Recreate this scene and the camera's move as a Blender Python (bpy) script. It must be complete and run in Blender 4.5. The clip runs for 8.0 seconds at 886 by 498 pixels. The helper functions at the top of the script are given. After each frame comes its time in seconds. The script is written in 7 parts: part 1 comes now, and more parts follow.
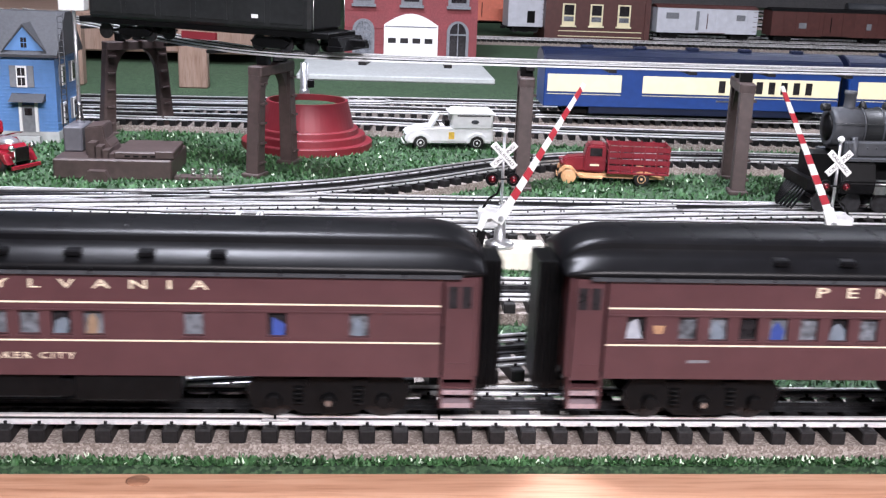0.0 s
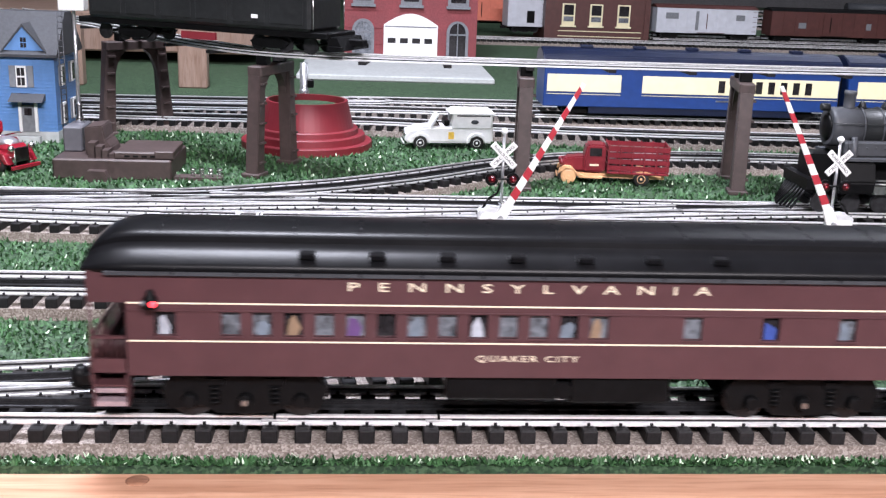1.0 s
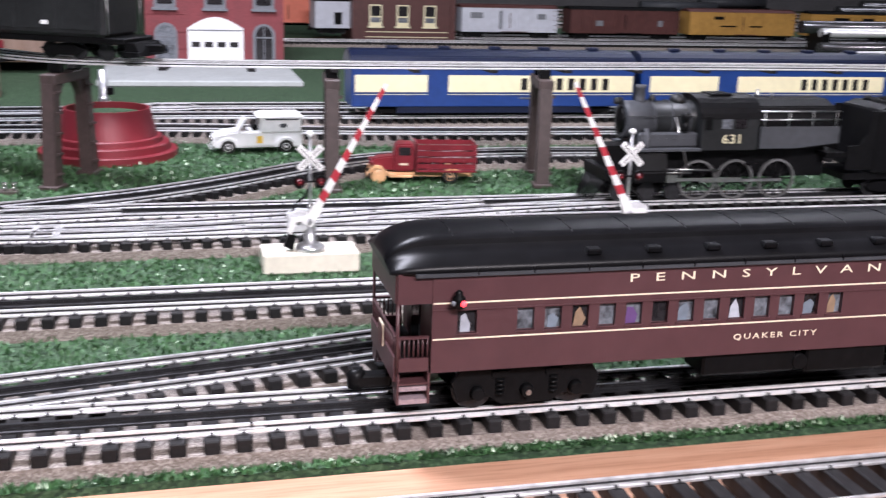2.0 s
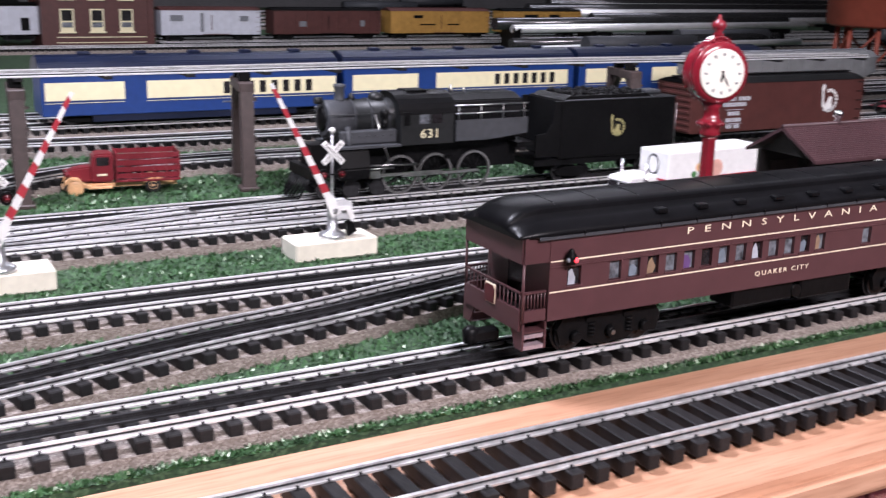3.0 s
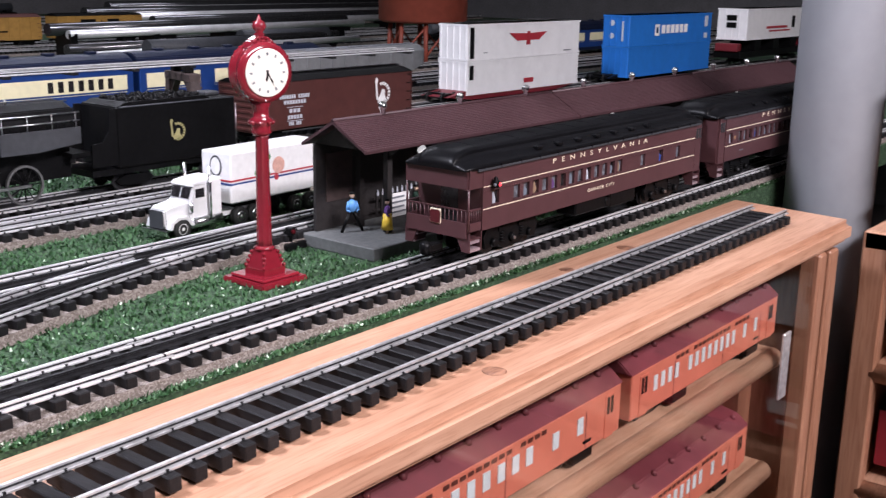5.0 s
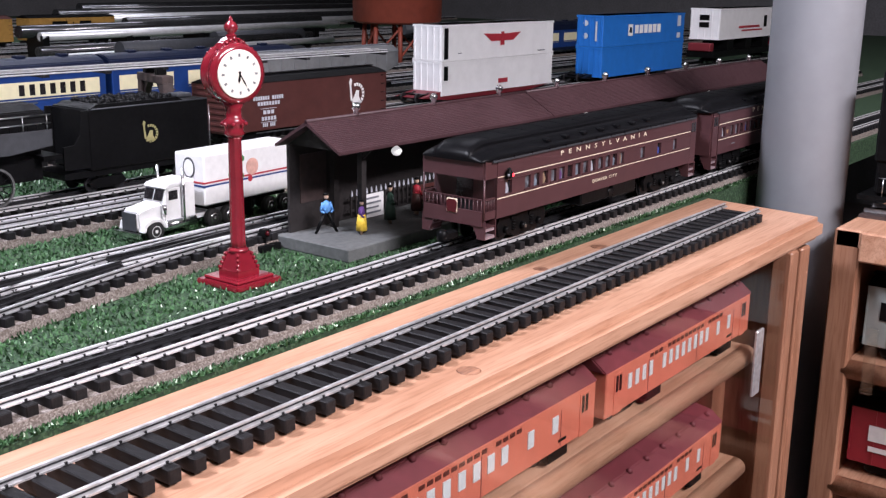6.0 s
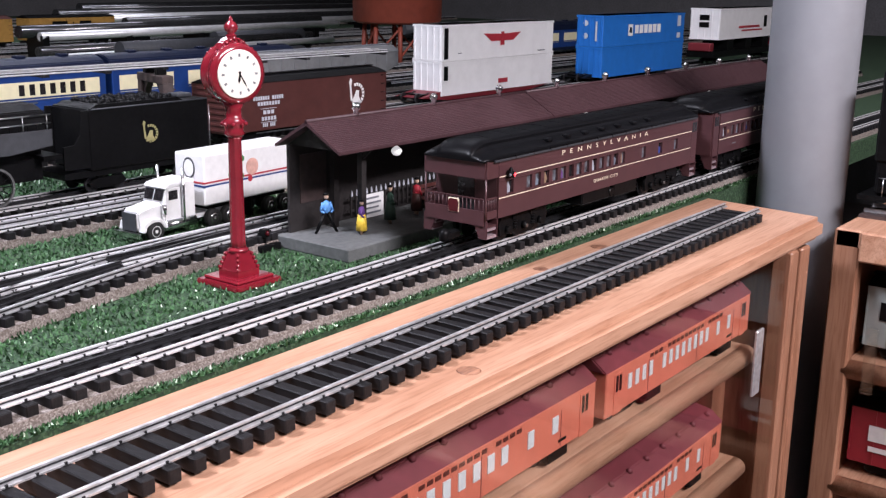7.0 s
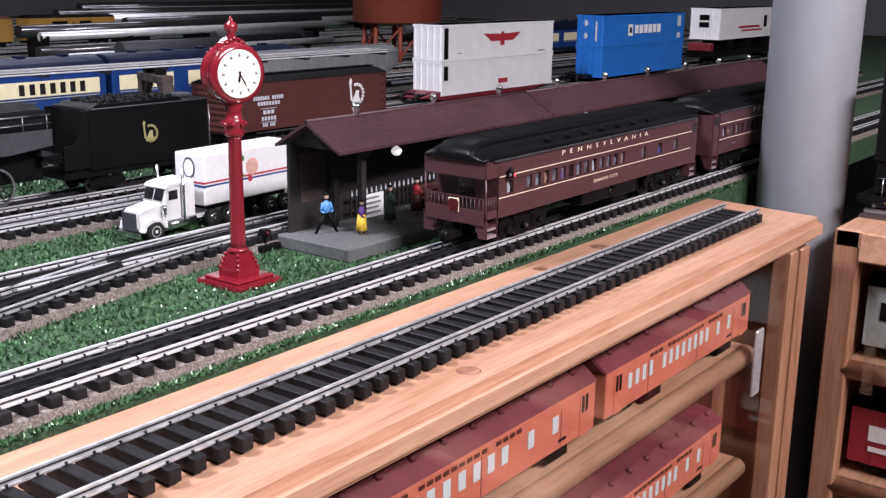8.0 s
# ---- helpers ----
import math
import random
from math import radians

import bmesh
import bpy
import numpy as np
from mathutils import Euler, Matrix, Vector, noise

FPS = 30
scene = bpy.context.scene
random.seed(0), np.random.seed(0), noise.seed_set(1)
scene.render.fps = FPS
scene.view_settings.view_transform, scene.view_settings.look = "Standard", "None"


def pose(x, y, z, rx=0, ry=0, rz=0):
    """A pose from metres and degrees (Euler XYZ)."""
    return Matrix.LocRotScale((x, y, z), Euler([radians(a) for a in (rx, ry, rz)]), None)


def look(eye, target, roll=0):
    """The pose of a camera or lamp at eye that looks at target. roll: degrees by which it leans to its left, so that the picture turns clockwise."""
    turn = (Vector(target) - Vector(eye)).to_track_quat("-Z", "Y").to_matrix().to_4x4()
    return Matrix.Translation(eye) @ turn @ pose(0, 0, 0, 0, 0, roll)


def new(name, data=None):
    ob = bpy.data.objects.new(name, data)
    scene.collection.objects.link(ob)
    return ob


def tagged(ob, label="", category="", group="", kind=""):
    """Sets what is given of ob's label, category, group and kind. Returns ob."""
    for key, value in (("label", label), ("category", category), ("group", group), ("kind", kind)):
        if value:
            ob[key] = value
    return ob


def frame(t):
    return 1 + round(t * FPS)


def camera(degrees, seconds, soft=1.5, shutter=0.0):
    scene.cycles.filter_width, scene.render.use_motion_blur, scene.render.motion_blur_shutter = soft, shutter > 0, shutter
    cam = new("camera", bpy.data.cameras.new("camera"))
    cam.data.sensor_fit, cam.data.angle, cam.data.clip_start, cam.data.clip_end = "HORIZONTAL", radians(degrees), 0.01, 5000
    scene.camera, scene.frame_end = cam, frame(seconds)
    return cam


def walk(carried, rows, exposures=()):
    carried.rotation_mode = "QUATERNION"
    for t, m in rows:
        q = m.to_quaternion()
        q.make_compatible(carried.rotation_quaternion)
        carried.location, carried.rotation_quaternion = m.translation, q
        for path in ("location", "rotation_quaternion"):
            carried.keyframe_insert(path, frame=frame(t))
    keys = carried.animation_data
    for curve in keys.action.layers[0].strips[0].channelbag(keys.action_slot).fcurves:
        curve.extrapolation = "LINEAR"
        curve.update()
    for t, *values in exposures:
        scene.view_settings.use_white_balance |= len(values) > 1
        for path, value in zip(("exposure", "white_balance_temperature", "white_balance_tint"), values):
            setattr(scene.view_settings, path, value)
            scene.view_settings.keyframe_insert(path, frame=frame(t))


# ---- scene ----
cam = camera(45.0, 8.0, soft=1.3, shutter=0.35)
ROWS = [
    (0.0, 0.0, -0.4473, 0.2224, -15.77, -1.98, -3.74),
    (1.1, 0.0, -0.4473, 0.2224, -15.77, -1.98, -3.76),
    (1.3, 0.001, -0.4477, 0.2225, -15.75, -1.96, -4.60),
    (1.7, 0.004, -0.4495, 0.2228, -15.55, -1.88, -9.20),
    (2.0, 0.007, -0.4508, 0.2232, -15.38, -1.78, -13.70),
    (2.3, 0.0105, -0.4522, 0.2235, -15.22, -1.67, -18.65),
    (2.5, 0.0122, -0.4531, 0.2237, -15.15, -1.63, -21.96),
    (3.0, 0.0168, -0.4588, 0.2241, -14.90, -1.54, -28.96),
    (3.5, 0.0221, -0.4608, 0.2239, -14.71, -1.37, -35.14),
    (4.0, 0.0261, -0.4659, 0.2246, -14.53, -1.22, -42.15),
    (4.5, 0.0298, -0.4699, 0.2245, -14.38, -1.13, -47.48),
    (5.0, 0.0313, -0.4738, 0.2252, -14.36, -0.97, -51.25),
    (5.3, 0.0316, -0.4752, 0.2251, -14.32, -0.90, -52.30),
    (5.8, 0.0317, -0.4760, 0.2251, -14.30, -0.83, -52.56),
    (8.0, 0.0317, -0.4760, 0.2251, -14.30, -0.83, -52.56),
]
walk(cam, [(t, pose(x, y, z, 90 + pitch, roll, yaw)) for t, x, y, z, pitch, roll, yaw in ROWS],
     exposures=[(0.0, 0.39, 5960, 17), (1.2, 0.39, 5960, 17), (2.5, 0.10, 6000, 21), (4.0, 0.05, 6000, 22), (5.0, 0.06, 5980, 20), (8.0, 0.06, 5980, 20)])

# ---- light: a lit room with ceiling lamps and one added fill ----
world = bpy.data.worlds.new("room_air")
scene.world = world
world.use_nodes = True
world.node_tree.nodes["Background"].inputs[0].default_value = (0.85, 0.92, 1.0, 1)
world.node_tree.nodes["Background"].inputs[1].default_value = 0.05


def lamp(name, x, y, z, tx, ty, power, sx, sy, colour):
    data = bpy.data.lights.new(name, "AREA")
    data.shape, data.size, data.size_y, data.energy, data.color = "RECTANGLE", sx, sy, power, colour
    ob = new(name, data)
    ob.matrix_world = look((x, y, z), (tx, ty, 0))
    return ob


lamp("overhead_area_light", -0.2, 0.50, 1.42, -0.05, 0.3, 40, 0.42, 0.26, (0.97, 0.98, 1.0))
# weak fill added over the right side; no fixture is known here
lamp("overhead_area_light", 1.9, 0.9, 1.42, 1.9, 0.9, 2.5, 1.1, 0.30, (0.97, 0.98, 1.0))
lamp("aisle_lamp", 0.4, -1.70, 1.40, 0.5, 0.0, 88, 1.3, 0.35, (1.0, 0.93, 0.87))
lamp("overhead_area_light", 1.7, 2.3, 1.42, 1.7, 2.3, 13, 1.4, 0.35, (0.97, 0.98, 1.0))


# ---- materials ----
def mat(name, rgb, rough=0.5, metal=0.0, vary=0.18, size=0.004, bump=0.15, rgb2=None, spec=0.5, coat=0.0, stretch=(1, 1, 1), rand=0.0, glow=0.0, wear=0.25):
    m = bpy.data.materials.new(name)
    m.use_nodes = True
    nt = m.node_tree
    n, l = nt.nodes, nt.links
    b = n["Principled BSDF"]
    tc = n.new("ShaderNodeTexCoord")
    mp = n.new("ShaderNodeMapping")
    mp.inputs["Scale"].default_value = stretch
    l.new(tc.outputs["Object"], mp.inputs["Vector"])
    fine = n.new("ShaderNodeTexNoise")
    fine.inputs["Scale"].default_value, fine.inputs["Detail"].default_value = 1.0 / size, 4
    broad = n.new("ShaderNodeTexNoise")
    broad.inputs["Scale"].default_value, broad.inputs["Detail"].default_value = 0.12 / size, 3
    for t in (fine, broad):
        l.new(mp.outputs[0], t.inputs["Vector"])
    add = n.new("ShaderNodeMath")
    add.operation = "MULTIPLY_ADD"
    l.new(fine.outputs[0], add.inputs[0])
    add.inputs[1].default_value = 0.6
    sc = n.new("ShaderNodeMath")
    sc.operation = "MULTIPLY"
    sc.inputs[1].default_value = 0.4
    l.new(broad.outputs[0], sc.inputs[0])
    l.new(sc.outputs[0], add.inputs[2])
    ramp = n.new("ShaderNodeValToRGB")
    lo = [max(0, c * (1 - vary)) for c in rgb]
    hi = list(rgb2) if rgb2 else [min(1, c * (1 + vary)) for c in rgb]
    ramp.color_ramp.elements[0].position, ramp.color_ramp.elements[1].position = 0.35, 0.65
    ramp.color_ramp.elements[0].color = (*lo, 1)
    ramp.color_ramp.elements[1].color = (*hi, 1)
    l.new(add.outputs[0], ramp.inputs[0])
    col = ramp.outputs[0]
    if rand:
        oi = n.new("ShaderNodeObjectInfo")
        hs = n.new("ShaderNodeHueSaturation")
        mr = n.new("ShaderNodeMapRange")
        mr.inputs[3].default_value, mr.inputs[4].default_value = 1 - rand, 1 + rand
        l.new(oi.outputs["Random"], mr.inputs[0])
        l.new(mr.outputs[0], hs.inputs["Value"])
        l.new(col, hs.inputs["Color"])
        col = hs.outputs[0]
    l.new(col, b.inputs["Base Color"])
    rr = n.new("ShaderNodeMapRange")
    rr.inputs[3].default_value, rr.inputs[4].default_value = max(0.03, rough * (1 - wear)), min(1, rough * (1 + wear))
    l.new(broad.outputs[0], rr.inputs[0])
    l.new(rr.outputs[0], b.inputs["Roughness"])
    b.inputs["Metallic"].default_value = metal
    b.inputs["Specular IOR Level"].default_value = spec
    b.inputs["Coat Weight"].default_value = coat
    if bump:
        bp = n.new("ShaderNodeBump")
        bp.inputs["Strength"].default_value, bp.inputs["Distance"].default_value = bump, size * 0.3
        l.new(fine.outputs[0], bp.inputs["Height"])
        l.new(bp.outputs[0], b.inputs["Normal"])
    if glow:
        b.inputs["Emission Color"].default_value = (*rgb, 1)
        b.inputs["Emission Strength"].default_value = glow
    return m


def speckled(name, a, b_, c, size, rough=0.9, bump=0.5):
    """Granular ground: three colours of grain."""
    m = mat(name, a, rough, size=size, bump=bump)
    nt = m.node_tree
    n, l = nt.nodes, nt.links
    v = n.new("ShaderNodeTexVoronoi")
    v.inputs["Scale"].default_value = 1 / size
    tc = [x for x in n if x.type == "TEX_COORD"][0]
    l.new(tc.outputs["Object"], v.inputs["Vector"])
    sep = n.new("ShaderNodeSeparateColor")
    l.new(v.outputs["Color"], sep.inputs[0])
    ramp = n.new("ShaderNodeValToRGB")
    ramp.color_ramp.interpolation = "LINEAR"
    e = ramp.color_ramp.elements
    e[0].position, e[1].position = 0.1, 0.95
    e[0].color, e[1].color = (*a, 1), (*c, 1)
    k = e.new(0.55)
    k.color = (*b_, 1)
    l.new(sep.outputs[0], ramp.inputs[0])
    l.new(ramp.outputs[0], n["Principled BSDF"].inputs["Base Color"])
    return m


def timber(name, a, b_, size=0.02, along=(0.06, 1, 1), rough=0.42):
    m = mat(name, a, rough, rgb2=b_, size=size * 0.25, bump=0.06, stretch=along, vary=0.05)
    nt = m.node_tree
    n, l = nt.nodes, nt.links
    ramp = [x for x in n if x.type == "VALTORGB"][0]
    mp = [x for x in n if x.type == "MAPPING"][0]
    w = n.new("ShaderNodeTexNoise")
    w.inputs["Scale"].default_value, w.inputs["Detail"].default_value, w.inputs["Distortion"].default_value = 1 / size, 6, 1.6
    l.new(mp.outputs[0], w.inputs["Vector"])
    mix = n.new("ShaderNodeMixRGB")
    mix.blend_type = "MULTIPLY"
    mix.inputs[0].default_value = 0.45
    r2 = n.new("ShaderNodeValToRGB")
    r2.color_ramp.elements[0].position, r2.color_ramp.elements[1].position = 0.36, 0.6
    r2.color_ramp.elements[0].color = (0.66, 0.52, 0.42, 1)
    r2.color_ramp.elements[1].color = (1, 1, 1, 1)
    l.new(w.outputs[0], r2.inputs[0])
    l.new(ramp.outputs[0], mix.inputs[1])
    l.new(r2.outputs[0], mix.inputs[2])
    # fine pores and streaks along the grain
    pore = n.new("ShaderNodeTexNoise")
    pore.inputs["Scale"].default_value, pore.inputs["Detail"].default_value = 11 / size, 3
    l.new(mp.outputs[0], pore.inputs["Vector"])
    r3 = n.new("ShaderNodeValToRGB")
    r3.color_ramp.elements[0].position, r3.color_ramp.elements[1].position = 0.33, 0.50
    r3.color_ramp.elements[0].color = (0.62, 0.50, 0.42, 1)
    r3.color_ramp.elements[1].color = (1, 1, 1, 1)
    l.new(pore.outputs[0], r3.inputs[0])
    mix2 = n.new("ShaderNodeMixRGB")
    mix2.blend_type = "MULTIPLY"
    mix2.inputs[0].default_value = 0.5
    l.new(mix.outputs[0], mix2.inputs[1])
    l.new(r3.outputs[0], mix2.inputs[2])
    l.new(mix2.outputs[0], n["Principled BSDF"].inputs["Base Color"])
    return m


RAIL = mat("tinned_steel", (0.82, 0.82, 0.83), 0.36, 0.5, vary=0.12, size=0.003, bump=0.05)
DULLRAIL = mat("dull_steel", (0.62, 0.62, 0.63), 0.38, 0.65, vary=0.3, size=0.006, bump=0.05)
# black middle rail and wheels; also the shade painted on bright rails' webs
DARKRAIL = mat("black_rail_and_web_shade", (0.035, 0.035, 0.038), 0.4, 0.6, vary=0.4, size=0.004)
TIE = mat("dark_tie_plastic", (0.012, 0.0115, 0.0125), 0.5, spec=0.2, vary=0.35, size=0.002, bump=0.35, stretch=(1, 0.25, 1), rand=0.25)
BALLAST = speckled("brown_ballast", (0.13, 0.105, 0.09), (0.20, 0.168, 0.15), (0.33, 0.295, 0.27), 0.0009)
TURF = speckled("green_turf", (0.012, 0.030, 0.014), (0.022, 0.058, 0.022), (0.06, 0.11, 0.055), 0.0016, bump=0.9)
BLADE = mat("green_flock", (0.022, 0.075, 0.024), 0.6, vary=0.5, size=0.003, bump=0, rgb2=(0.060, 0.16, 0.055))
FLECK = mat("pale_flock_flecks", (0.55, 0.68, 0.52), 0.5, size=0.002, bump=0)
OAK = timber("varnished_oak", (0.50, 0.270, 0.170), (0.60, 0.355, 0.24))
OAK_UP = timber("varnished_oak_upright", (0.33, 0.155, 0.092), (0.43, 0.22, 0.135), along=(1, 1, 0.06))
KNOT = mat("dark_knot", (0.19, 0.075, 0.045), 0.45, vary=0.45, size=0.004, rgb2=(0.40, 0.20, 0.12), stretch=(0.4, 1.6, 1))
PLASTER = mat("grey_wall_paint", (0.20, 0.20, 0.21), 0.8, size=0.01)
CEIL = mat("white_ceiling", (0.7, 0.7, 0.68), 0.9, size=0.02)
CARPET = mat("dark_carpet", (0.11, 0.095, 0.09), 0.95, size=0.004, bump=0.5)
MAROON = mat("tuscan_red_paint", (0.072, 0.0295, 0.033), 0.42, vary=0.10, size=0.012, bump=0.02)
ROOFBLACK = mat("satin_black_roof", (0.005, 0.005, 0.006), 0.36, vary=0.25, size=0.008, bump=0.03, spec=0.12)
CHARCOAL = mat("charcoal_loco_paint", (0.016, 0.017, 0.018), 0.42, vary=0.25, size=0.005, bump=0.1, spec=0.3)
BLACK = mat("black_plastic", (0.0045, 0.0045, 0.005), 0.40, vary=0.3, size=0.004, bump=0.1, spec=0.12)
GOLD = mat("cream_gold_print", (0.80, 0.71, 0.54), 0.5, vary=0.08, size=0.002, bump=0)
CHROME = mat("chrome", (0.8, 0.8, 0.82), 0.15, 1.0, vary=0.1)
DARKGLASS = mat("dark_window_glazing", (0.02, 0.018, 0.02), 0.12, size=0.003, bump=0, vary=0.5)
FROST = mat("frosted_window_glazing", (0.10, 0.105, 0.12), 0.3, size=0.003, bump=0, vary=0.7, rgb2=(0.22, 0.24, 0.275))
WHITE = mat("white_enamel", (0.78, 0.78, 0.78), 0.4, vary=0.06, size=0.006, bump=0.03)
IVORY = mat("ivory_plastic", (0.76, 0.72, 0.62), 0.5, vary=0.08, size=0.005, bump=0.05)
SILVER = mat("silver_casting", (0.62, 0.63, 0.66), 0.32, 0.85, size=0.003)
RED = mat("glossy_red_enamel", (0.215, 0.013, 0.024), 0.16, vary=0.1, size=0.006, bump=0.02, coat=0.6)
SIGNRED = mat("signal_red", (0.40, 0.030, 0.045), 0.4, vary=0.08, bump=0)
BLUE = mat("deep_blue_paint", (0.010, 0.040, 0.18), 0.4, vary=0.12, size=0.01, bump=0.02)
NAVY = mat("navy_roof_paint", (0.004, 0.008, 0.028), 0.36, vary=0.15, size=0.01, bump=0.02)
CREAM = mat("cream_paint", (0.78, 0.72, 0.48), 0.45, vary=0.06, size=0.01, bump=0.02)
GREYLOCO = mat("graphite_paint", (0.052, 0.055, 0.062), 0.45, spec=0.25, vary=0.15, size=0.008)
STEEL = mat("bare_steel", (0.5, 0.5, 0.5), 0.3, 1.0, size=0.003)
BROWNPL = mat("brown_trestle_plastic", (0.055, 0.038, 0.036), 0.5, vary=0.25, size=0.006, bump=0.1)
BOXRED = mat("oxide_boxcar_paint", (0.075, 0.023, 0.020), 0.5, vary=0.15, size=0.012)
TILEROOF = mat("maroon_roof_plastic", (0.055, 0.025, 0.029), 0.5, vary=0.2, size=0.006)
STATION = mat("dark_station_plastic", (0.02, 0.017, 0.017), 0.55, vary=0.3)
DECK = mat("grey_platform_paint", (0.11, 0.115, 0.115), 0.75, vary=0.2, size=0.005)
PILLAR = mat("grey_pillar_paint", (0.285, 0.295, 0.32), 0.5, vary=0.05, size=0.02, bump=0.03)
ORANGE = mat("orange_car_paint", (0.58, 0.16, 0.10), 0.45, vary=0.1, size=0.01)
PANE = mat("white_window_card", (0.62, 0.66, 0.68), 0.4, vary=0.1)
BRICK = mat("dull_red_brick", (0.20, 0.046, 0.052), 0.8, vary=0.25, size=0.003, bump=0.3)
STONE = mat("grey_stone_trim", (0.17, 0.18, 0.20), 0.75, vary=0.2, size=0.004)
CONCRETE = mat("pale_concrete", (0.40, 0.42, 0.42), 0.8, vary=0.12, size=0.006)


# ---- shaping helpers ----
def part(name, bm, material, parent=None, label=""):
    me = bpy.data.meshes.new(name)
    bm.normal_update()
    bm.to_mesh(me)
    bm.free()
    for m in (material if isinstance(material, (list, tuple)) else [material]):
        me.materials.append(m)
    ob = new(name, me)
    ob.parent = parent
    if label:
        ob["label"] = label
    return ob


def thing(name, m, label, category, group="", kind=""):
    ob = new(name)
    ob.empty_display_size = 0.01
    ob.matrix_basis = m
    return tagged(ob, label, category, group, kind)


def solid(name, bm, material, label, category, group="", kind="", m=None):
    ob = part(name, bm, material)
    if m is not None:
        ob.matrix_basis = m
    return tagged(ob, label, category, group, kind)


def B():
    return bmesh.new()


def box(x0, x1, y0, y1, z0, z1, bm=None, bev=0.0, seg=1):
    bm = bm or bmesh.new()
    vs = [bm.verts.new((x, y, z)) for x in (x0, x1) for y in (y0, y1) for z in (z0, z1)]
    fs = [bm.faces.new([vs[i] for i in q]) for q in ((0, 1, 3, 2), (4, 6, 7, 5), (0, 4, 5, 1), (2, 3, 7, 6), (0, 2, 6, 4), (1, 5, 7, 3))]
    if bev:
        es = list({e for f in fs for e in f.edges})
        bmesh.ops.bevel(bm, geom=es, offset=bev, segments=seg, affect="EDGES", profile=0.5)
    return bm


def rod(p, q, r0, r1=None, n=12, bm=None, smooth=True):
    bm = bm or bmesh.new()
    r1 = r0 if r1 is None else r1
    p, q = Vector(p), Vector(q)
    turn = (q - p).to_track_quat("Z", "Y").to_matrix()
    rings = []
    for c, r in ((p, r0), (q, r1)):
        rings.append([bm.verts.new(c + turn @ Vector((r * math.cos(2 * math.pi * i / n), r * math.sin(2 * math.pi * i / n), 0))) for i in range(n)])
    for i in range(n):
        f = bm.faces.new((rings[0][i], rings[0][(i + 1) % n], rings[1][(i + 1) % n], rings[1][i]))
        f.smooth = smooth
    bm.faces.new(rings[0][::-1])
    bm.faces.new(rings[1])
    return bm


def turned(profile, n=20, bm=None, at=(0, 0, 0), axis=None):
    """A lathe: (radius, height) pairs; axis turns it."""
    bm = bm or bmesh.new()
    turn = axis or Matrix.Identity(3)
    rings = []
    for r, z in profile:
        rings.append([bm.verts.new(Vector(at) + turn @ Vector((max(r, 1e-5) * math.cos(2 * math.pi * i / n), max(r, 1e-5) * math.sin(2 * math.pi * i / n), z))) for i in range(n)])
    for a, b in zip(rings, rings[1:]):
        for i in range(n):
            f = bm.faces.new((a[i], a[(i + 1) % n], b[(i + 1) % n], b[i]))
            f.smooth = True
    bm.faces.new(rings[0][::-1])
    bm.faces.new(rings[-1])
    return bm


def prism(pts, lo, hi, axis="y", bm=None, bev=0.0):
    """A flat outline pushed from lo to hi along an axis. y: pts are (x, z); x: (y, z); z: (x, y)."""
    bm = bm or bmesh.new()
    put = {"y": lambda a, b, c: (a, c, b), "x": lambda a, b, c: (c, a, b), "z": lambda a, b, c: (a, b, c)}[axis]
    rings = [[bm.verts.new(put(a, b, c)) for a, b in pts] for c in (lo, hi)]
    k = len(pts)
    fs = [bm.faces.new((rings[0][i], rings[0][(i + 1) % k], rings[1][(i + 1) % k], rings[1][i])) for i in range(k)]
    fs += [bm.faces.new(rings[0][::-1]), bm.faces.new(rings[1])]
    bmesh.ops.recalc_face_normals(bm, faces=fs)
    if bev:
        bmesh.ops.bevel(bm, geom=list({e for f in fs for e in f.edges}), offset=bev, segments=2, affect="EDGES")
    return bm


def ball(c, r, bm=None, sx=1, sy=1, sz=1, n=10):
    bm = bm or bmesh.new()
    m = Matrix.Translation(c) @ Matrix.Diagonal((r * sx, r * sy, r * sz, 1))
    for v in bmesh.ops.create_uvsphere(bm, u_segments=n + 2, v_segments=n, radius=1, matrix=m)["verts"]:
        for f in v.link_faces:
            f.smooth = True
    return bm


def sweep(path, profile, bm=None, second=()):
    """A closed outline (side, height) carried along a path in plan (x, y, z)."""
    bm = bm or bmesh.new()
    rings = []
    k = len(profile)
    for i, p in enumerate(path):
        a, b = Vector(path[max(0, i - 1)]), Vector(path[min(len(path) - 1, i + 1)])
        d = (b - a).normalized()
        side = Vector((-d.y, d.x, 0)).normalized()
        rings.append([bm.verts.new(Vector(p) + side * s + Vector((0, 0, h))) for s, h in profile])
    for a, b in zip(rings, rings[1:]):
        for i in range(k):
            f = bm.faces.new((a[i], b[i], b[(i + 1) % k], a[(i + 1) % k]))
            f.material_index = 1 if i in second else 0
    bm.faces.new(rings[0])
    bm.faces.new(rings[-1][::-1])
    return bm


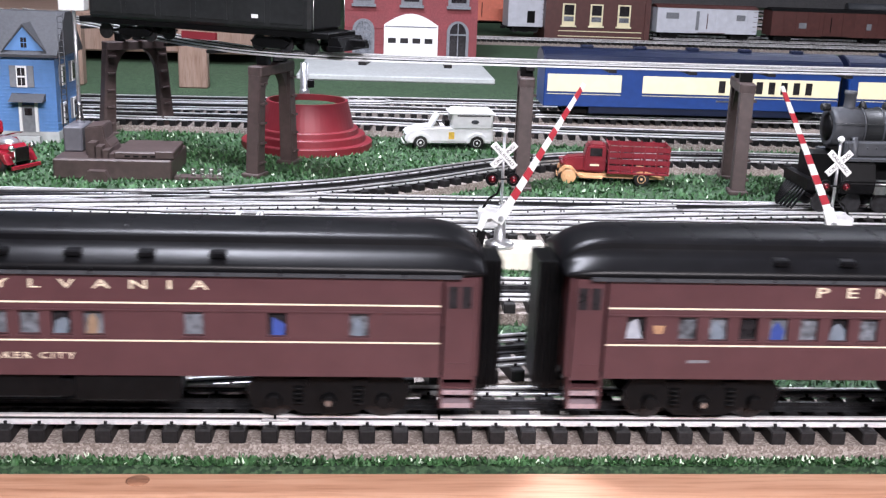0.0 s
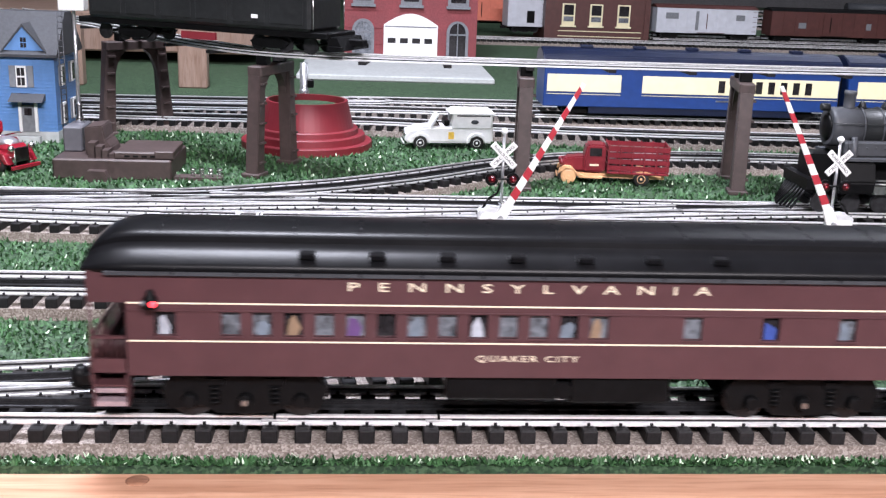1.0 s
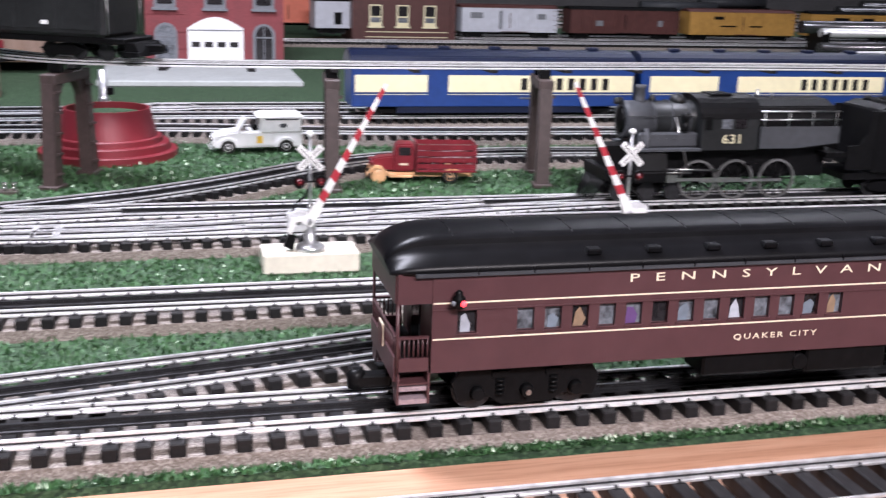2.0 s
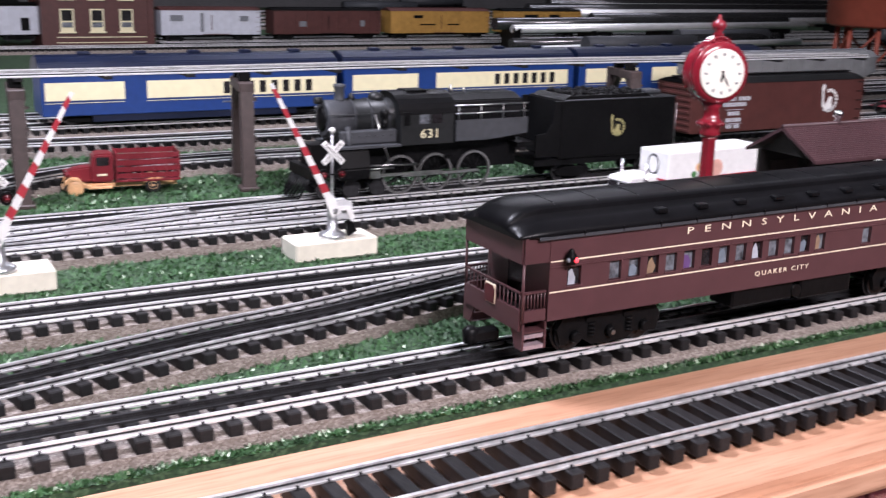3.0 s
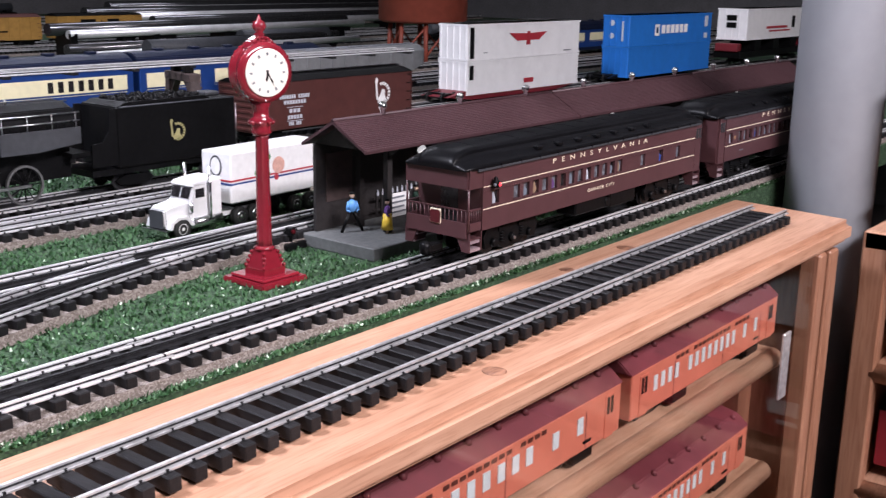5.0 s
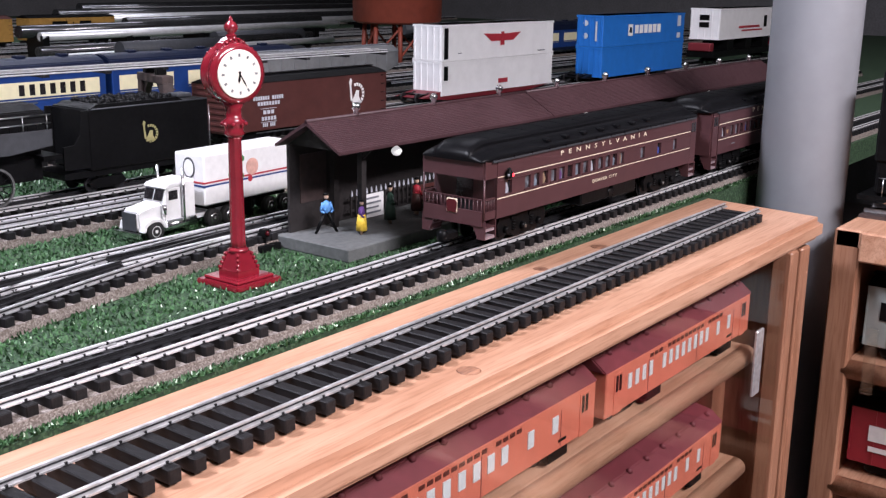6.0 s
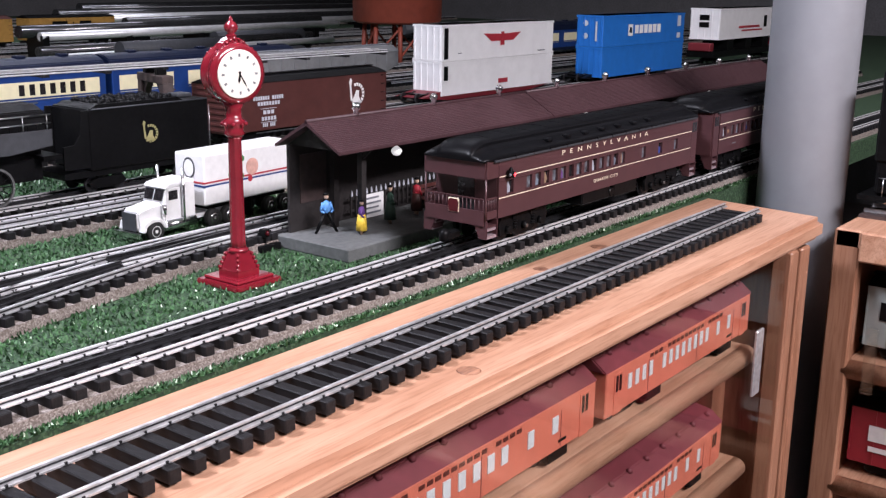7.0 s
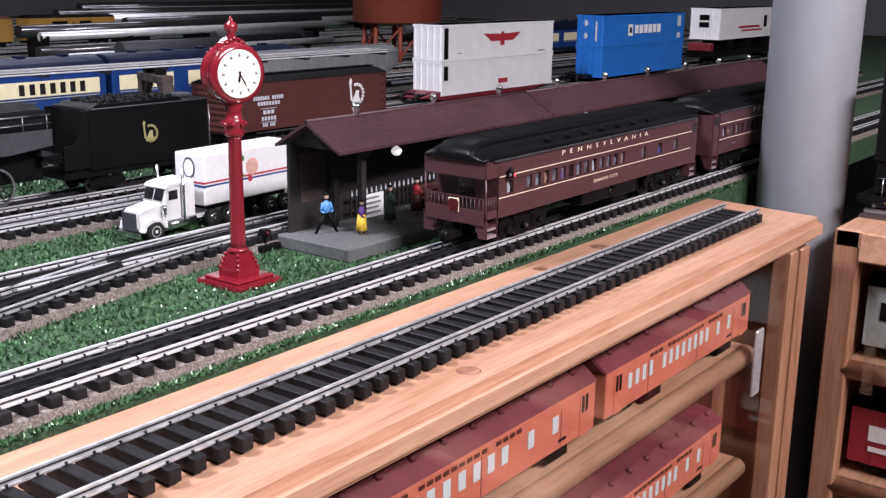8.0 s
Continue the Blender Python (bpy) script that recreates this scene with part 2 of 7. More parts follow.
def letters(text, size, m, material, parent, name="lettering", thick=0.00015, width=None, space=1.0, label=""):
    cu = bpy.data.curves.new(name, "FONT")
    cu.body, cu.size, cu.extrude, cu.align_x, cu.align_y, cu.space_character, cu.resolution_u = text, size, thick, "CENTER", "CENTER", space, 2
    tmp = new("tmp", cu)
    bpy.context.view_layer.update()
    me = bpy.data.meshes.new_from_object(tmp.evaluated_get(bpy.context.evaluated_depsgraph_get()))
    bpy.data.objects.remove(tmp)
    if width:
        xs = [v.co.x for v in me.vertices]
        k = width / (max(xs) - min(xs))
        me.transform(Matrix.Diagonal((k, 1, 1, 1)))
    me.materials.clear()
    me.materials.append(material)
    ob = new(name, me)
    ob.parent, ob.matrix_basis = parent, m
    if label:
        ob["label"] = label
    return ob


UPRIGHT = pose(0, 0, 0, 90, 0, 0)


# ---- the room and the layout table ----
def room():
    solid("floor", box(-3.5, 6, -2.6, 5.6, -1.05, -0.95), CARPET, "dark carpeted room floor", "floor", kind="structure")
    solid("ceiling", box(-3.6, 6.1, -2.7, 5.7, 1.5, 1.56), CEIL, "plain white room ceiling", "ceiling", kind="structure")
    solid("wall_north", box(-3.5, 6, 5.6, 5.7, -0.95, 1.5), PLASTER, "plain grey room wall", "wall", kind="structure")
    solid("wall_south", box(-3.5, 6, -2.7, -2.6, -0.95, 1.5), PLASTER, "plain grey room wall", "wall", kind="structure")
    solid("wall_west", box(-3.6, -3.5, -2.6, 5.6, -0.95, 1.5), PLASTER, "plain grey room wall", "wall", kind="structure")
    solid("wall_east", box(6, 6.1, -2.6, 5.6, -0.95, 1.5), PLASTER, "plain grey room wall", "wall", kind="structure")


def table():
    solid("ground", box(-2.4, 5.0, -0.0165, 4.6, -0.03, 0.0), TURF, "green flocked layout table surface", "layout table", kind="structure")


# ---- tracks ----
RAILTOP = 0.017
GAUGE = 0.034
HEAD = [(-0.0010, 0.0), (0.0010, 0.0), (0.0010, -0.0010), (0.0004, -0.0013), (0.0004, -0.0024), (0.0028, -0.0029), (0.0028, -0.0039), (-0.0028, -0.0039), (-0.0028, -0.0029), (-0.0004, -0.0024), (-0.0004, -0.0013), (-0.0010, -0.0010)]
# web faces coloured dark to stand for shade beneath the rail head
SHADED_WEB = (3, 9)
RAIL_H = 0.0039


def spline(pts, step=0.02):
    """Even steps along a smooth path through plan points."""
    out = []
    P = [Vector((*p, 0)) for p in pts]
    P = [P[0] * 2 - P[1]] + P + [P[-1] * 2 - P[-2]]
    for a, b, c, d in zip(P, P[1:], P[2:], P[3:]):
        k = max(1, int((c - b).length / step))
        for i in range(k):
            t = i / k
            out.append(0.5 * ((2 * b) + (c - a) * t + (2 * a - 5 * b + 4 * c - d) * t * t + (3 * b - a - 3 * c + d) * t ** 3))
    out.append(P[-2])
    return out


def shifted(path, s, z):
    out = []
    for i, p in enumerate(path):
        d = (path[min(len(path) - 1, i + 1)] - path[max(0, i - 1)]).normalized()
        out.append((p.x - d.y * s, p.y + d.x * s, z))
    return out


def evenly(path, gap):
    out, left = [], gap * 0.5
    for a, b in zip(path, path[1:]):
        L = (b - a).length
        while left <= L:
            q = a.lerp(b, left / L)
            out.append((q, math.atan2((b - a).y, (b - a).x)))
            left += gap
        left -= L
    return out


tie_mesh = None
TRACK_LINES = []


def tie_data():
    global tie_mesh
    if tie_mesh is None:
        bm = box(-0.0036, 0.0036, -0.0255, 0.0255, -0.0078, 0.0, bev=0.0006)
        for s in (-1, 1):
            box(-0.0022, 0.0022, s * 0.0172 - 0.0038, s * 0.0172 + 0.0038, 0.0, 0.0003, bm)
            for k in (-1, 1):
                c = s * 0.0172 + k * 0.0027
                box(-0.0007, 0.0007, c - 0.0004, c + 0.0004, 0.0, 0.0016, bm)
        tie_mesh = bpy.data.meshes.new("tie")
        bm.to_mesh(tie_mesh)
        bm.free()
        tie_mesh.materials.append(TIE)
    return tie_mesh


def track(label, pts, single=(0, 0), top=RAILTOP, bed=True, gap=0.0145, rail=RAIL, middle=DARKRAIL, straight=False, joints=()):
    """Three-rail track: ties between the x limits of single are objects of their own."""
    path = [Vector((*p, 0)) for p in pts] if straight else spline(pts)
    t = thing("railway_track", pose(0, 0, 0), label, "track", kind="structure")
    if bed:
        TRACK_LINES.append(([p.x for p in path], [p.y for p in path]))
    for s, m in ((-GAUGE / 2, rail), (0, middle), (GAUGE / 2, rail)):
        if m is None:
            continue
        part("rail", sweep(shifted(path, s, top), HEAD, None, SHADED_WEB), [m, DARKRAIL], t)
    base = top - RAIL_H
    rest = B()
    depth = 0.003 if top > 0.05 else 0.0078
    for q, a in evenly(path, gap):
        m = Matrix.Translation((q.x, q.y, base)) @ Matrix.Rotation(a + random.uniform(-0.015, 0.015), 4, "Z")
        if single[0] < q.x < single[1]:
            o = new("tie", tie_data())
            o.parent, o.matrix_basis = t, m
        else:
            k = len(rest.verts)
            box(-0.0036, 0.0036, -0.0255, 0.0255, -depth, 0.0, rest)
            rest.verts.ensure_lookup_table()
            for v in rest.verts[k:]:
                v.co = m @ v.co
    if len(rest.verts):
        part("far_ties", rest, TIE, t)["kind"] = "stuff"
    else:
        rest.free()
    for jx, js in joints:
        part("rail_joiner", box(jx - 0.004, jx + 0.004, pts[0][1] + js - 0.0026, pts[0][1] + js + 0.0026, top - 0.0066, top - 0.0012), BLACK if js else DARKRAIL, t)
    if bed:
        part("roadbed", sweep(shifted(path, 0, 0), [(-0.0280, -0.001), (-0.0265, base - 0.0062), (0.0265, base - 0.0062), (0.0280, -0.001)]), BALLAST, t, "brown granular ballast bed")
    return t


def tracks():
    main = track("three-rail main track with bright rails on brown ballast", [(-1.6, 0.03), (-0.8, 0.022), (-0.35, 0.0185), (-0.04, 0.017), (0.6, 0.017), (1.6, 0.017), (2.8, 0.017)], (-0.5, 1.5))
    for x, y in ((-0.0395, 0.0), (0.0345, 0.0), (0.377, 0.0), (0.3815, 0.034), (0.80, 0.0), (0.805, 0.034), (-0.036, 0.034)):
        part("rail_joiner", box(x - 0.006, x + 0.006, y - 0.0021, y + 0.0021, RAILTOP - 0.0032, RAILTOP - 0.0016, bev=0.0003), DULLRAIL, main)
        part("rail_gap", box(x - 0.0006, x + 0.0006, y - 0.0014, y + 0.0014, RAILTOP - 0.0030, RAILTOP + 0.00012), BLACK, main)
    track("three-rail branch track curving away from the main track", [(-0.45, 0.024), (-0.2, 0.042), (0.0, 0.074), (0.08, 0.09), (0.18, 0.1125), (0.26, 0.126), (0.36, 0.150), (0.46, 0.172), (0.56, 0.188), (0.68, 0.196)], (-0.3, 0.7), rail=DULLRAIL)
    track("three-rail track with bright rails beside the crossing gates", [(-1.6, 0.196), (-0.2, 0.196), (0.5, 0.196), (2.8, 0.196)], (-0.4, 1.2))
    track("three-rail track with bright rails behind the crossing gates", [(-1.8, 0.46), (-0.7, 0.41), (-0.3, 0.372), (-0.1, 0.362), (0.2, 0.36), (2.8, 0.352)], (-0.4, 1.4), middle=DULLRAIL)
    track("three-rail track carrying the steam locomotive", [(-1.8, 0.47), (-0.7, 0.445), (-0.2, 0.43), (0.2, 0.43), (0.7, 0.428), (2.8, 0.42)], (-0.4, 1.4))
    track("three-rail crossover between the two middle tracks", [(-0.16, 0.362), (-0.02, 0.368), (0.12, 0.388), (0.26, 0.412), (0.40, 0.429)], (-0.3, 0.5), bed=False, middle=DULLRAIL)
    track("three-rail crossover between the two middle tracks", [(-0.50, 0.392), (-0.36, 0.392), (-0.20, 0.410), (-0.04, 0.428)], (-0.5, 0.0), bed=False, middle=DULLRAIL)
    track("grey siding track curving off past the red truck", [(-0.5, 0.42), (-0.2, 0.432), (-0.06, 0.475), (0.03, 0.525), (0.145, 0.612), (0.24, 0.655), (0.34, 0.668), (0.5, 0.664), (1.2, 0.62), (2.6, 0.58)], (-0.3, 0.9), rail=DULLRAIL)
    track("three-rail track along the back of the green", [(-1.6, 0.90), (-0.3, 0.858), (0.0, 0.858), (0.17, 0.83), (0.42, 0.812), (1.2, 0.80), (2.8, 0.78)])
    track("three-rail track under the blue passenger train", [(-1.6, 0.93), (-0.3, 0.94), (0.0, 0.955), (0.3, 0.948), (0.7, 0.948), (3.4, 0.948)])
    track("three-rail track behind the blue train", [(-1.6, 0.97), (-0.3, 1.0), (0.0, 1.03), (0.3, 1.045), (3.4, 1.05)])
    for y, x0 in ((2.16, -0.6), (2.44, 0.76)):
        track("far yard track with bright rails", [(x0, y), (4.4, y + 0.08)])


room()
table()
tracks()


# ---- the wooden shelf top in front ----
def shelf_top():
    t = thing("cabinet_top", pose(0, 0, 0), "varnished oak cabinet top with dark knots", "cabinet top", kind="structure")
    part("board", prism([(-0.9, -0.0185), (1.1, -0.0175), (1.085, -0.151), (-0.9, -0.151)], -0.022, 0.0, "z", bev=0.006), OAK, t)
    for x, y, r in ((-0.095, -0.030, 0.005), (0.514, -0.130, 0.0075), (0.735, -0.040, 0.006), (0.83, -0.04, 0.008)):
        part("knot", turned([(r * 0.3, -0.001), (r, 0.0), (r * 0.9, 0.0002), (0.0001, 0.0003)], 14, at=(x, y, 0.0001)), KNOT, t)
    track("loose display track standing on the oak cabinet top", [(-0.9, -0.0895), (1.02, -0.0895)], (-0.2, 1.02), top=0.0135, bed=False, rail=DULLRAIL, middle=None, straight=True)


shelf_top()


# ---- the maroon passenger train that moves along the main track ----
FLOOR_Z, EAVE_Z = 0.041, 0.0872
CAR_L = 0.346
SIDE_Y = 0.031


def roof_mesh(u0, u1):
    """Clerestory roof with rounded ends."""
    low = [(-0.0322, 0.0), (-0.0324, 0.0025), (-0.0310, 0.0042), (-0.0250, 0.0076), (-0.019, 0.0102), (-0.0185, 0.0124), (-0.013, 0.0142), (0, 0.0150)]
    prof = low + [(-a, b) for a, b in low[-2::-1]]
    bm = B()
    rings = []
    n = 8
    stations = []
    for i in range(n):
        a = ((i + 0.6) / (n + 0.6)) * math.pi / 2
        stations.append((u0 + 0.024 * (1 - math.cos(a)), math.sin(a)))
    stations = stations + [(u0 + 0.024, 1.0), (u1 - 0.024, 1.0)] + [(u0 + u1 - s, k) for s, k in stations[::-1]]
    stations.sort()
    for u, k in stations:
        rings.append([bm.verts.new((u, y * (0.86 + 0.14 * k), EAVE_Z + h * (0.12 + 0.88 * k) - 0.0005)) for y, h in prof])
    for a, b in zip(rings, rings[1:]):
        for i in range(len(prof) - 1):
            f = bm.faces.new((a[i], b[i], b[i + 1], a[i + 1]))
            f.smooth = i not in (4, 9)
        bm.faces.new((a[-1], b[-1], b[0], a[0]))
    bm.faces.new(rings[0])
    bm.faces.new(rings[-1][::-1])
    bmesh.ops.recalc_face_normals(bm, faces=bm.faces)
    return bm


def car_truck(car, u):
    """A six-wheel bogie: side frames, bolster and three wheelsets that roll."""
    t = part("bogie", box(u - 0.030, u + 0.030, -0.017, 0.017, 0.030, 0.036), BLACK, car, "black six-wheel bogie")
    for s in (-1, 1):
        bm = prism([(u - 0.036, 0.032), (u - 0.032, 0.038), (u + 0.032, 0.038), (u + 0.036, 0.032), (u + 0.033, 0.0225), (u + 0.018, 0.0245), (u + 0.012, 0.0205), (u - 0.012, 0.0205), (u - 0.018, 0.0245), (u - 0.033, 0.0225)], s * 0.0205, s * 0.0235)
        for k in (-0.024, 0, 0.024):
            rod((u + k, s * 0.0235, 0.0268), (u + k, s * 0.0268, 0.0268), 0.0036, 0.0028, 10, bm)
        for k in (-0.013, 0.013):
            for j in range(4):
                rod((u + k, s * 0.0235, 0.0255 + j * 0.0022), (u + k, s * 0.0235, 0.0265 + j * 0.0022), 0.0022, None, 8, bm)
            box(u + k - 0.004, u + k + 0.004, s * 0.0235 - 0.001, s * 0.0235 + 0.001, 0.034, 0.037, bm)
        part("side_frame", bm, BLACK, t)
        part("spring_cap", rod((u + 0.0, s * 0.0266, 0.0268), (u, s * 0.0276, 0.0268), 0.0014), STEEL, t)
    wheels = []
    for k in (-0.024, 0, 0.024):
        bm = rod((0, -0.019, 0), (0, 0.019, 0), 0.0018, None, 8)
        for s in (-1, 1):
            rod((0, s * 0.0155, 0), (0, s * 0.0185, 0), 0.0088, 0.0086, 18, bm)
            rod((0, s * 0.0142, 0), (0, s * 0.0155, 0), 0.0102, 0.0102, 18, bm)
            for a in range(4):
                c, d = 0.0055 * math.cos(a * 1.571), 0.0055 * math.sin(a * 1.571)
                rod((c, s * 0.0184, d), (c, s * 0.0189, d), 0.0012, None, 6, bm)
        w = part("wheelset", bm, DARKRAIL, t)
        w.matrix_basis = pose(u + k, 0, RAILTOP + 0.0088)
        wheels.append(w)
    return wheels


def window_part(car, u0, u1, z0, z1, s, glass, tint=0):
    o = SIDE_Y
    w = part("window", prism([(u0 - 0.0006, z0 - 0.0006), (u1 + 0.0006, z0 - 0.0006), (u1 + 0.0006, z1 + 0.0006), (u0 - 0.0006, z1 + 0.0006)], s * (o - 0.004), s * (o - 0.0022)), glass, car)
    bm = B()
    box(u0 - 0.0008, u1 + 0.0008, s * o - 0.0006, s * o + 0.0006, z0 - 0.0009, z0, bm)
    part("sill", bm, MAROON, w)
    if tint:
        r = random.uniform
        # irregular flat shape standing in for a passenger silhouette at the glazing
        part("seated_silhouette", prism([(u0 + r(0, 0.002), z0), (u1 - r(0, 0.003), z0), (u1 - r(0.0005, 0.003), z0 + r(0.003, 0.006)), (u0 + r(0.0035, 0.0048), z0 + r(0.006, 0.0095)), (u0 + r(0.0005, 0.0022), z0 + r(0.004, 0.008))], s * (o - 0.0021), s * (o - 0.0017)), tint, w)
    return w


def side_wall(car, spans, s, u0, u1):
    """A car side with its window openings cut through, as strips and piers."""
    z0, z1 = 0.0592, 0.0696
    bm = B()
    o0, o1 = SIDE_Y - 0.0022, SIDE_Y
    lo, hi = (o0, o1) if s > 0 else (-o1, -o0)
    box(u0, u1, lo, hi, FLOOR_Z, z0, bm)
    box(u0, u1, lo, hi, z1, EAVE_Z, bm)
    a = u0
    for b, c in spans:
        box(a, b, lo, hi, z0, z1, bm)
        a = c
    box(a, u1, lo, hi, z0, z1, bm)
    bmesh.ops.remove_doubles(bm, verts=bm.verts, dist=1e-6)
    part("side", bm, MAROON, car)
    for z in (0.0735, 0.0567):
        part("stripe", box(u0 + 0.0005, u1 - 0.0005, s * SIDE_Y - 0.00012, s * SIDE_Y + 0.00012, z - 0.00035, z + 0.00035), GOLD, car, "thin cream lining stripe")
    part("belt_rail", box(u0, u1, min(s * SIDE_Y, s * (SIDE_Y + 0.0005)), max(s * SIDE_Y, s * (SIDE_Y + 0.0005)), 0.0700, 0.0706), MAROON, car)


TINTS = [mat("purple_figure", (0.11, 0.05, 0.17), 0.6), mat("blue_figure", (0.03, 0.06, 0.26), 0.6), mat("tan_figure", (0.24, 0.16, 0.10), 0.6), mat("white_figure", (0.36, 0.38, 0.43), 0.6), mat("teal_figure", (0.14, 0.17, 0.21), 0.6)]


def passenger_car(label, rear_open, title, spans, tints):
    car = thing("passenger_car", pose(0, 0, 0), label, "passenger car", "cars of the maroon train")
    u0, u1 = 0.0, CAR_L
    for s in (-1, 1):
        side_wall(car, spans, s, u0, u1)
        for i, (a, b) in enumerate(spans):
            window_part(car, a, b, 0.0592, 0.0696, s, FROST if i % 3 else DARKGLASS, TINTS[tints[i]] if tints[i] is not None else 0)
    part("interior_floor", box(u0 - 0.014, u1 + 0.014, -0.0286, 0.0286, FLOOR_Z, FLOOR_Z + 0.002), BLACK, car)
    part("bulkhead", box(u0, u0 + 0.002, -0.0286, 0.0286, FLOOR_Z + 0.002, EAVE_Z), MAROON, car)
    part("bulkhead", box(u1 - 0.002, u1, -0.0286, 0.0286, FLOOR_Z + 0.002, EAVE_Z), MAROON, car)
    part("underframe", prism([(u0 + 0.07, 0.041), (u0 + 0.075, 0.034), (u1 - 0.075, 0.034), (u1 - 0.07, 0.041)], -0.006, 0.006), BLACK, car)
    for a, b, y0, y1, z0 in ((0.135, 0.185, -0.028, -0.008, 0.029), (0.19, 0.235, -0.029, -0.01, 0.028), (0.13, 0.19, 0.008, 0.028, 0.029), (0.2, 0.25, 0.01, 0.028, 0.03)):
        part("equipment_box", box(a, b, y0, y1, z0, 0.041, bev=0.0012), BLACK, car)
    part("air_tank", rod((0.187, -0.02, 0.034), (0.187, -0.029, 0.034), 0.004), BLACK, car)
    roof = part("roof", roof_mesh(u0 - 0.019, u1 + 0.019), ROOFBLACK, car, "satin black clerestory roof")
    for s in (-1, 1):
        for i in range(7 if rear_open else 6):
            v = 0.075 + i * 0.0295
            part("roof_vent", box(v - 0.0035, v + 0.0035, s * 0.0265 - 0.0035, s * 0.0265 + 0.0025, EAVE_Z + 0.0055, EAVE_Z + 0.0083, bev=0.0006), ROOFBLACK, roof)
        for i in range(13):
            v = 0.02 + i * 0.0258
            part("gutter_bracket", box(v - 0.0004, v + 0.0004, s * 0.0324 - 0.0006, s * 0.0324 + 0.0006, EAVE_Z - 0.0008, EAVE_Z + 0.002), ROOFBLACK, roof)
        part("gutter", box(u0 - 0.008, u1 + 0.008, s * 0.0322 - 0.0007, s * 0.0322 + 0.0007, EAVE_Z - 0.0012, EAVE_Z + 0.0004), GREYLOCO, roof)
    for i in range(12):
        v = 0.012 + i * 0.0285
        bm = B()
        pts = [(-0.0186, 0.0121), (-0.013, 0.0143), (0, 0.0153), (0.013, 0.0143), (0.0186, 0.0121)]
        for (a, b), (c, d) in zip(pts, pts[1:]):
            rod((v, a, EAVE_Z + b - 0.0009), (v, c, EAVE_Z + d - 0.0009), 0.0005, None, 6, bm)
        part("roof_seam", bm, ROOFBLACK, roof)
    wheels = car_truck(car, 0.048) + car_truck(car, u1 - 0.048)
    # vestibules
    for end, opened in ((0, rear_open), (1, False)):
        d = -1 if end == 0 else 1
        e = u0 if end == 0 else u1
        a, b = sorted((e, e + d * 0.0155))
        for s in (-1, 1):
            y0, y1 = sorted((s * (SIDE_Y - 0.0022), s * (SIDE_Y - 0.0004)))
            if opened:
                part("letterboard", box(a, b, y0, y1, 0.0735, EAVE_Z), MAROON, car)
                gate = part("platform_gate", box(a + 0.001, b - 0.001, y0, y1, 0.0572, 0.0583), MAROON, car, "low barred platform gate")
                part("gate_panel", box(a + 0.001, b - 0.001, y0, y1, FLOOR_Z + 0.001, FLOOR_Z + 0.0072), MAROON, gate)
                for i in range(7):
                    g = a + 0.0015 + i * (b - a - 0.003) / 6
                    part("bar", rod((g, s * (SIDE_Y - 0.0013), FLOOR_Z + 0.0072), (g, s * (SIDE_Y - 0.0013), 0.0572), 0.0004, None, 6), MAROON, gate)
                part("corner_post", rod((e + d * 0.015, s * (SIDE_Y - 0.0015), FLOOR_Z), (e + d * 0.015, s * (SIDE_Y - 0.0015), 0.0735), 0.0008, None, 8), MAROON, car)
            else:
                door = part("vestibule_door", box(a + 0.0012, b - 0.0012, y0, y1, FLOOR_Z - 0.001, EAVE_Z - 0.001), MAROON, car)
                for i in (0, 1):
                    g = a + 0.0026 + i * 0.0057
                    part("door_window", box(g, g + 0.0042, s * (SIDE_Y - 0.0003) - 0.0002, s * (SIDE_Y - 0.0003) + 0.0002, 0.0725, 0.0822), DARKGLASS, door)
                part("door_panel", box(a + 0.0035, b - 0.0035, s * (SIDE_Y - 0.0003) - 0.0003, s * (SIDE_Y - 0.0003) + 0.0003, 0.046, 0.0475), MAROON, door)
            steps = part("steps", box(a + 0.001, b - 0.001, *sorted((s * 0.017, s * 0.0305)), 0.0355, 0.0365), MAROON, car, "maroon entrance steps with bright treads")
            for k, z in enumerate((0.0265, 0.0325)):
                part("tread", box(a + 0.0014, b - 0.0014, *sorted((s * (0.0225 - 0.003 * k), s * (0.0305 - 0.0005 * k))), z, z + 0.0022), TREAD, steps)
            for k, z in enumerate((0.0275, 0.0335)):
                part("riser", box(a + 0.0014, b - 0.0014, *sorted((s * (0.0222 - 0.003 * k), s * (0.0230 - 0.003 * k))), z, z + 0.005), MAROON, steps)
            for g in (a + 0.0008, b - 0.0008):
                part("step_side", prism([(s * 0.017, 0.041), (s * 0.031, 0.041), (s * 0.031, 0.0265), (s * 0.024, 0.0265)], g - 0.0005, g + 0.0005, "x"), MAROON, steps)
        if opened:
            rail = part("end_railing", box(e + d * 0.0155 - 0.0005, e + d * 0.0155 + 0.0005, -0.028, 0.028, 0.0572, 0.0582), MAROON, car)
            for i in range(15):
                g = -0.0275 + i * 0.0551 / 14
                part("bar", rod((e + d * 0.0155, g, FLOOR_Z + 0.001), (e + d * 0.0155, g, 0.0575), 0.0004, None, 6), MAROON, rail)
            part("end_beam", box(e + d * 0.0155 - 0.001, e + d * 0.0155 + 0.001, -0.0285, 0.0285, FLOOR_Z - 0.004, FLOOR_Z + 0.0075), MAROON, car)
            sign = part("drumhead_sign", box(e + d * 0.0168 - 0.0004, e + d * 0.0168 + 0.0004, -0.0052, 0.0052, 0.0450, 0.0562, bev=0.0006), GOLD, car, "keystone-shaped tail sign with pale border")
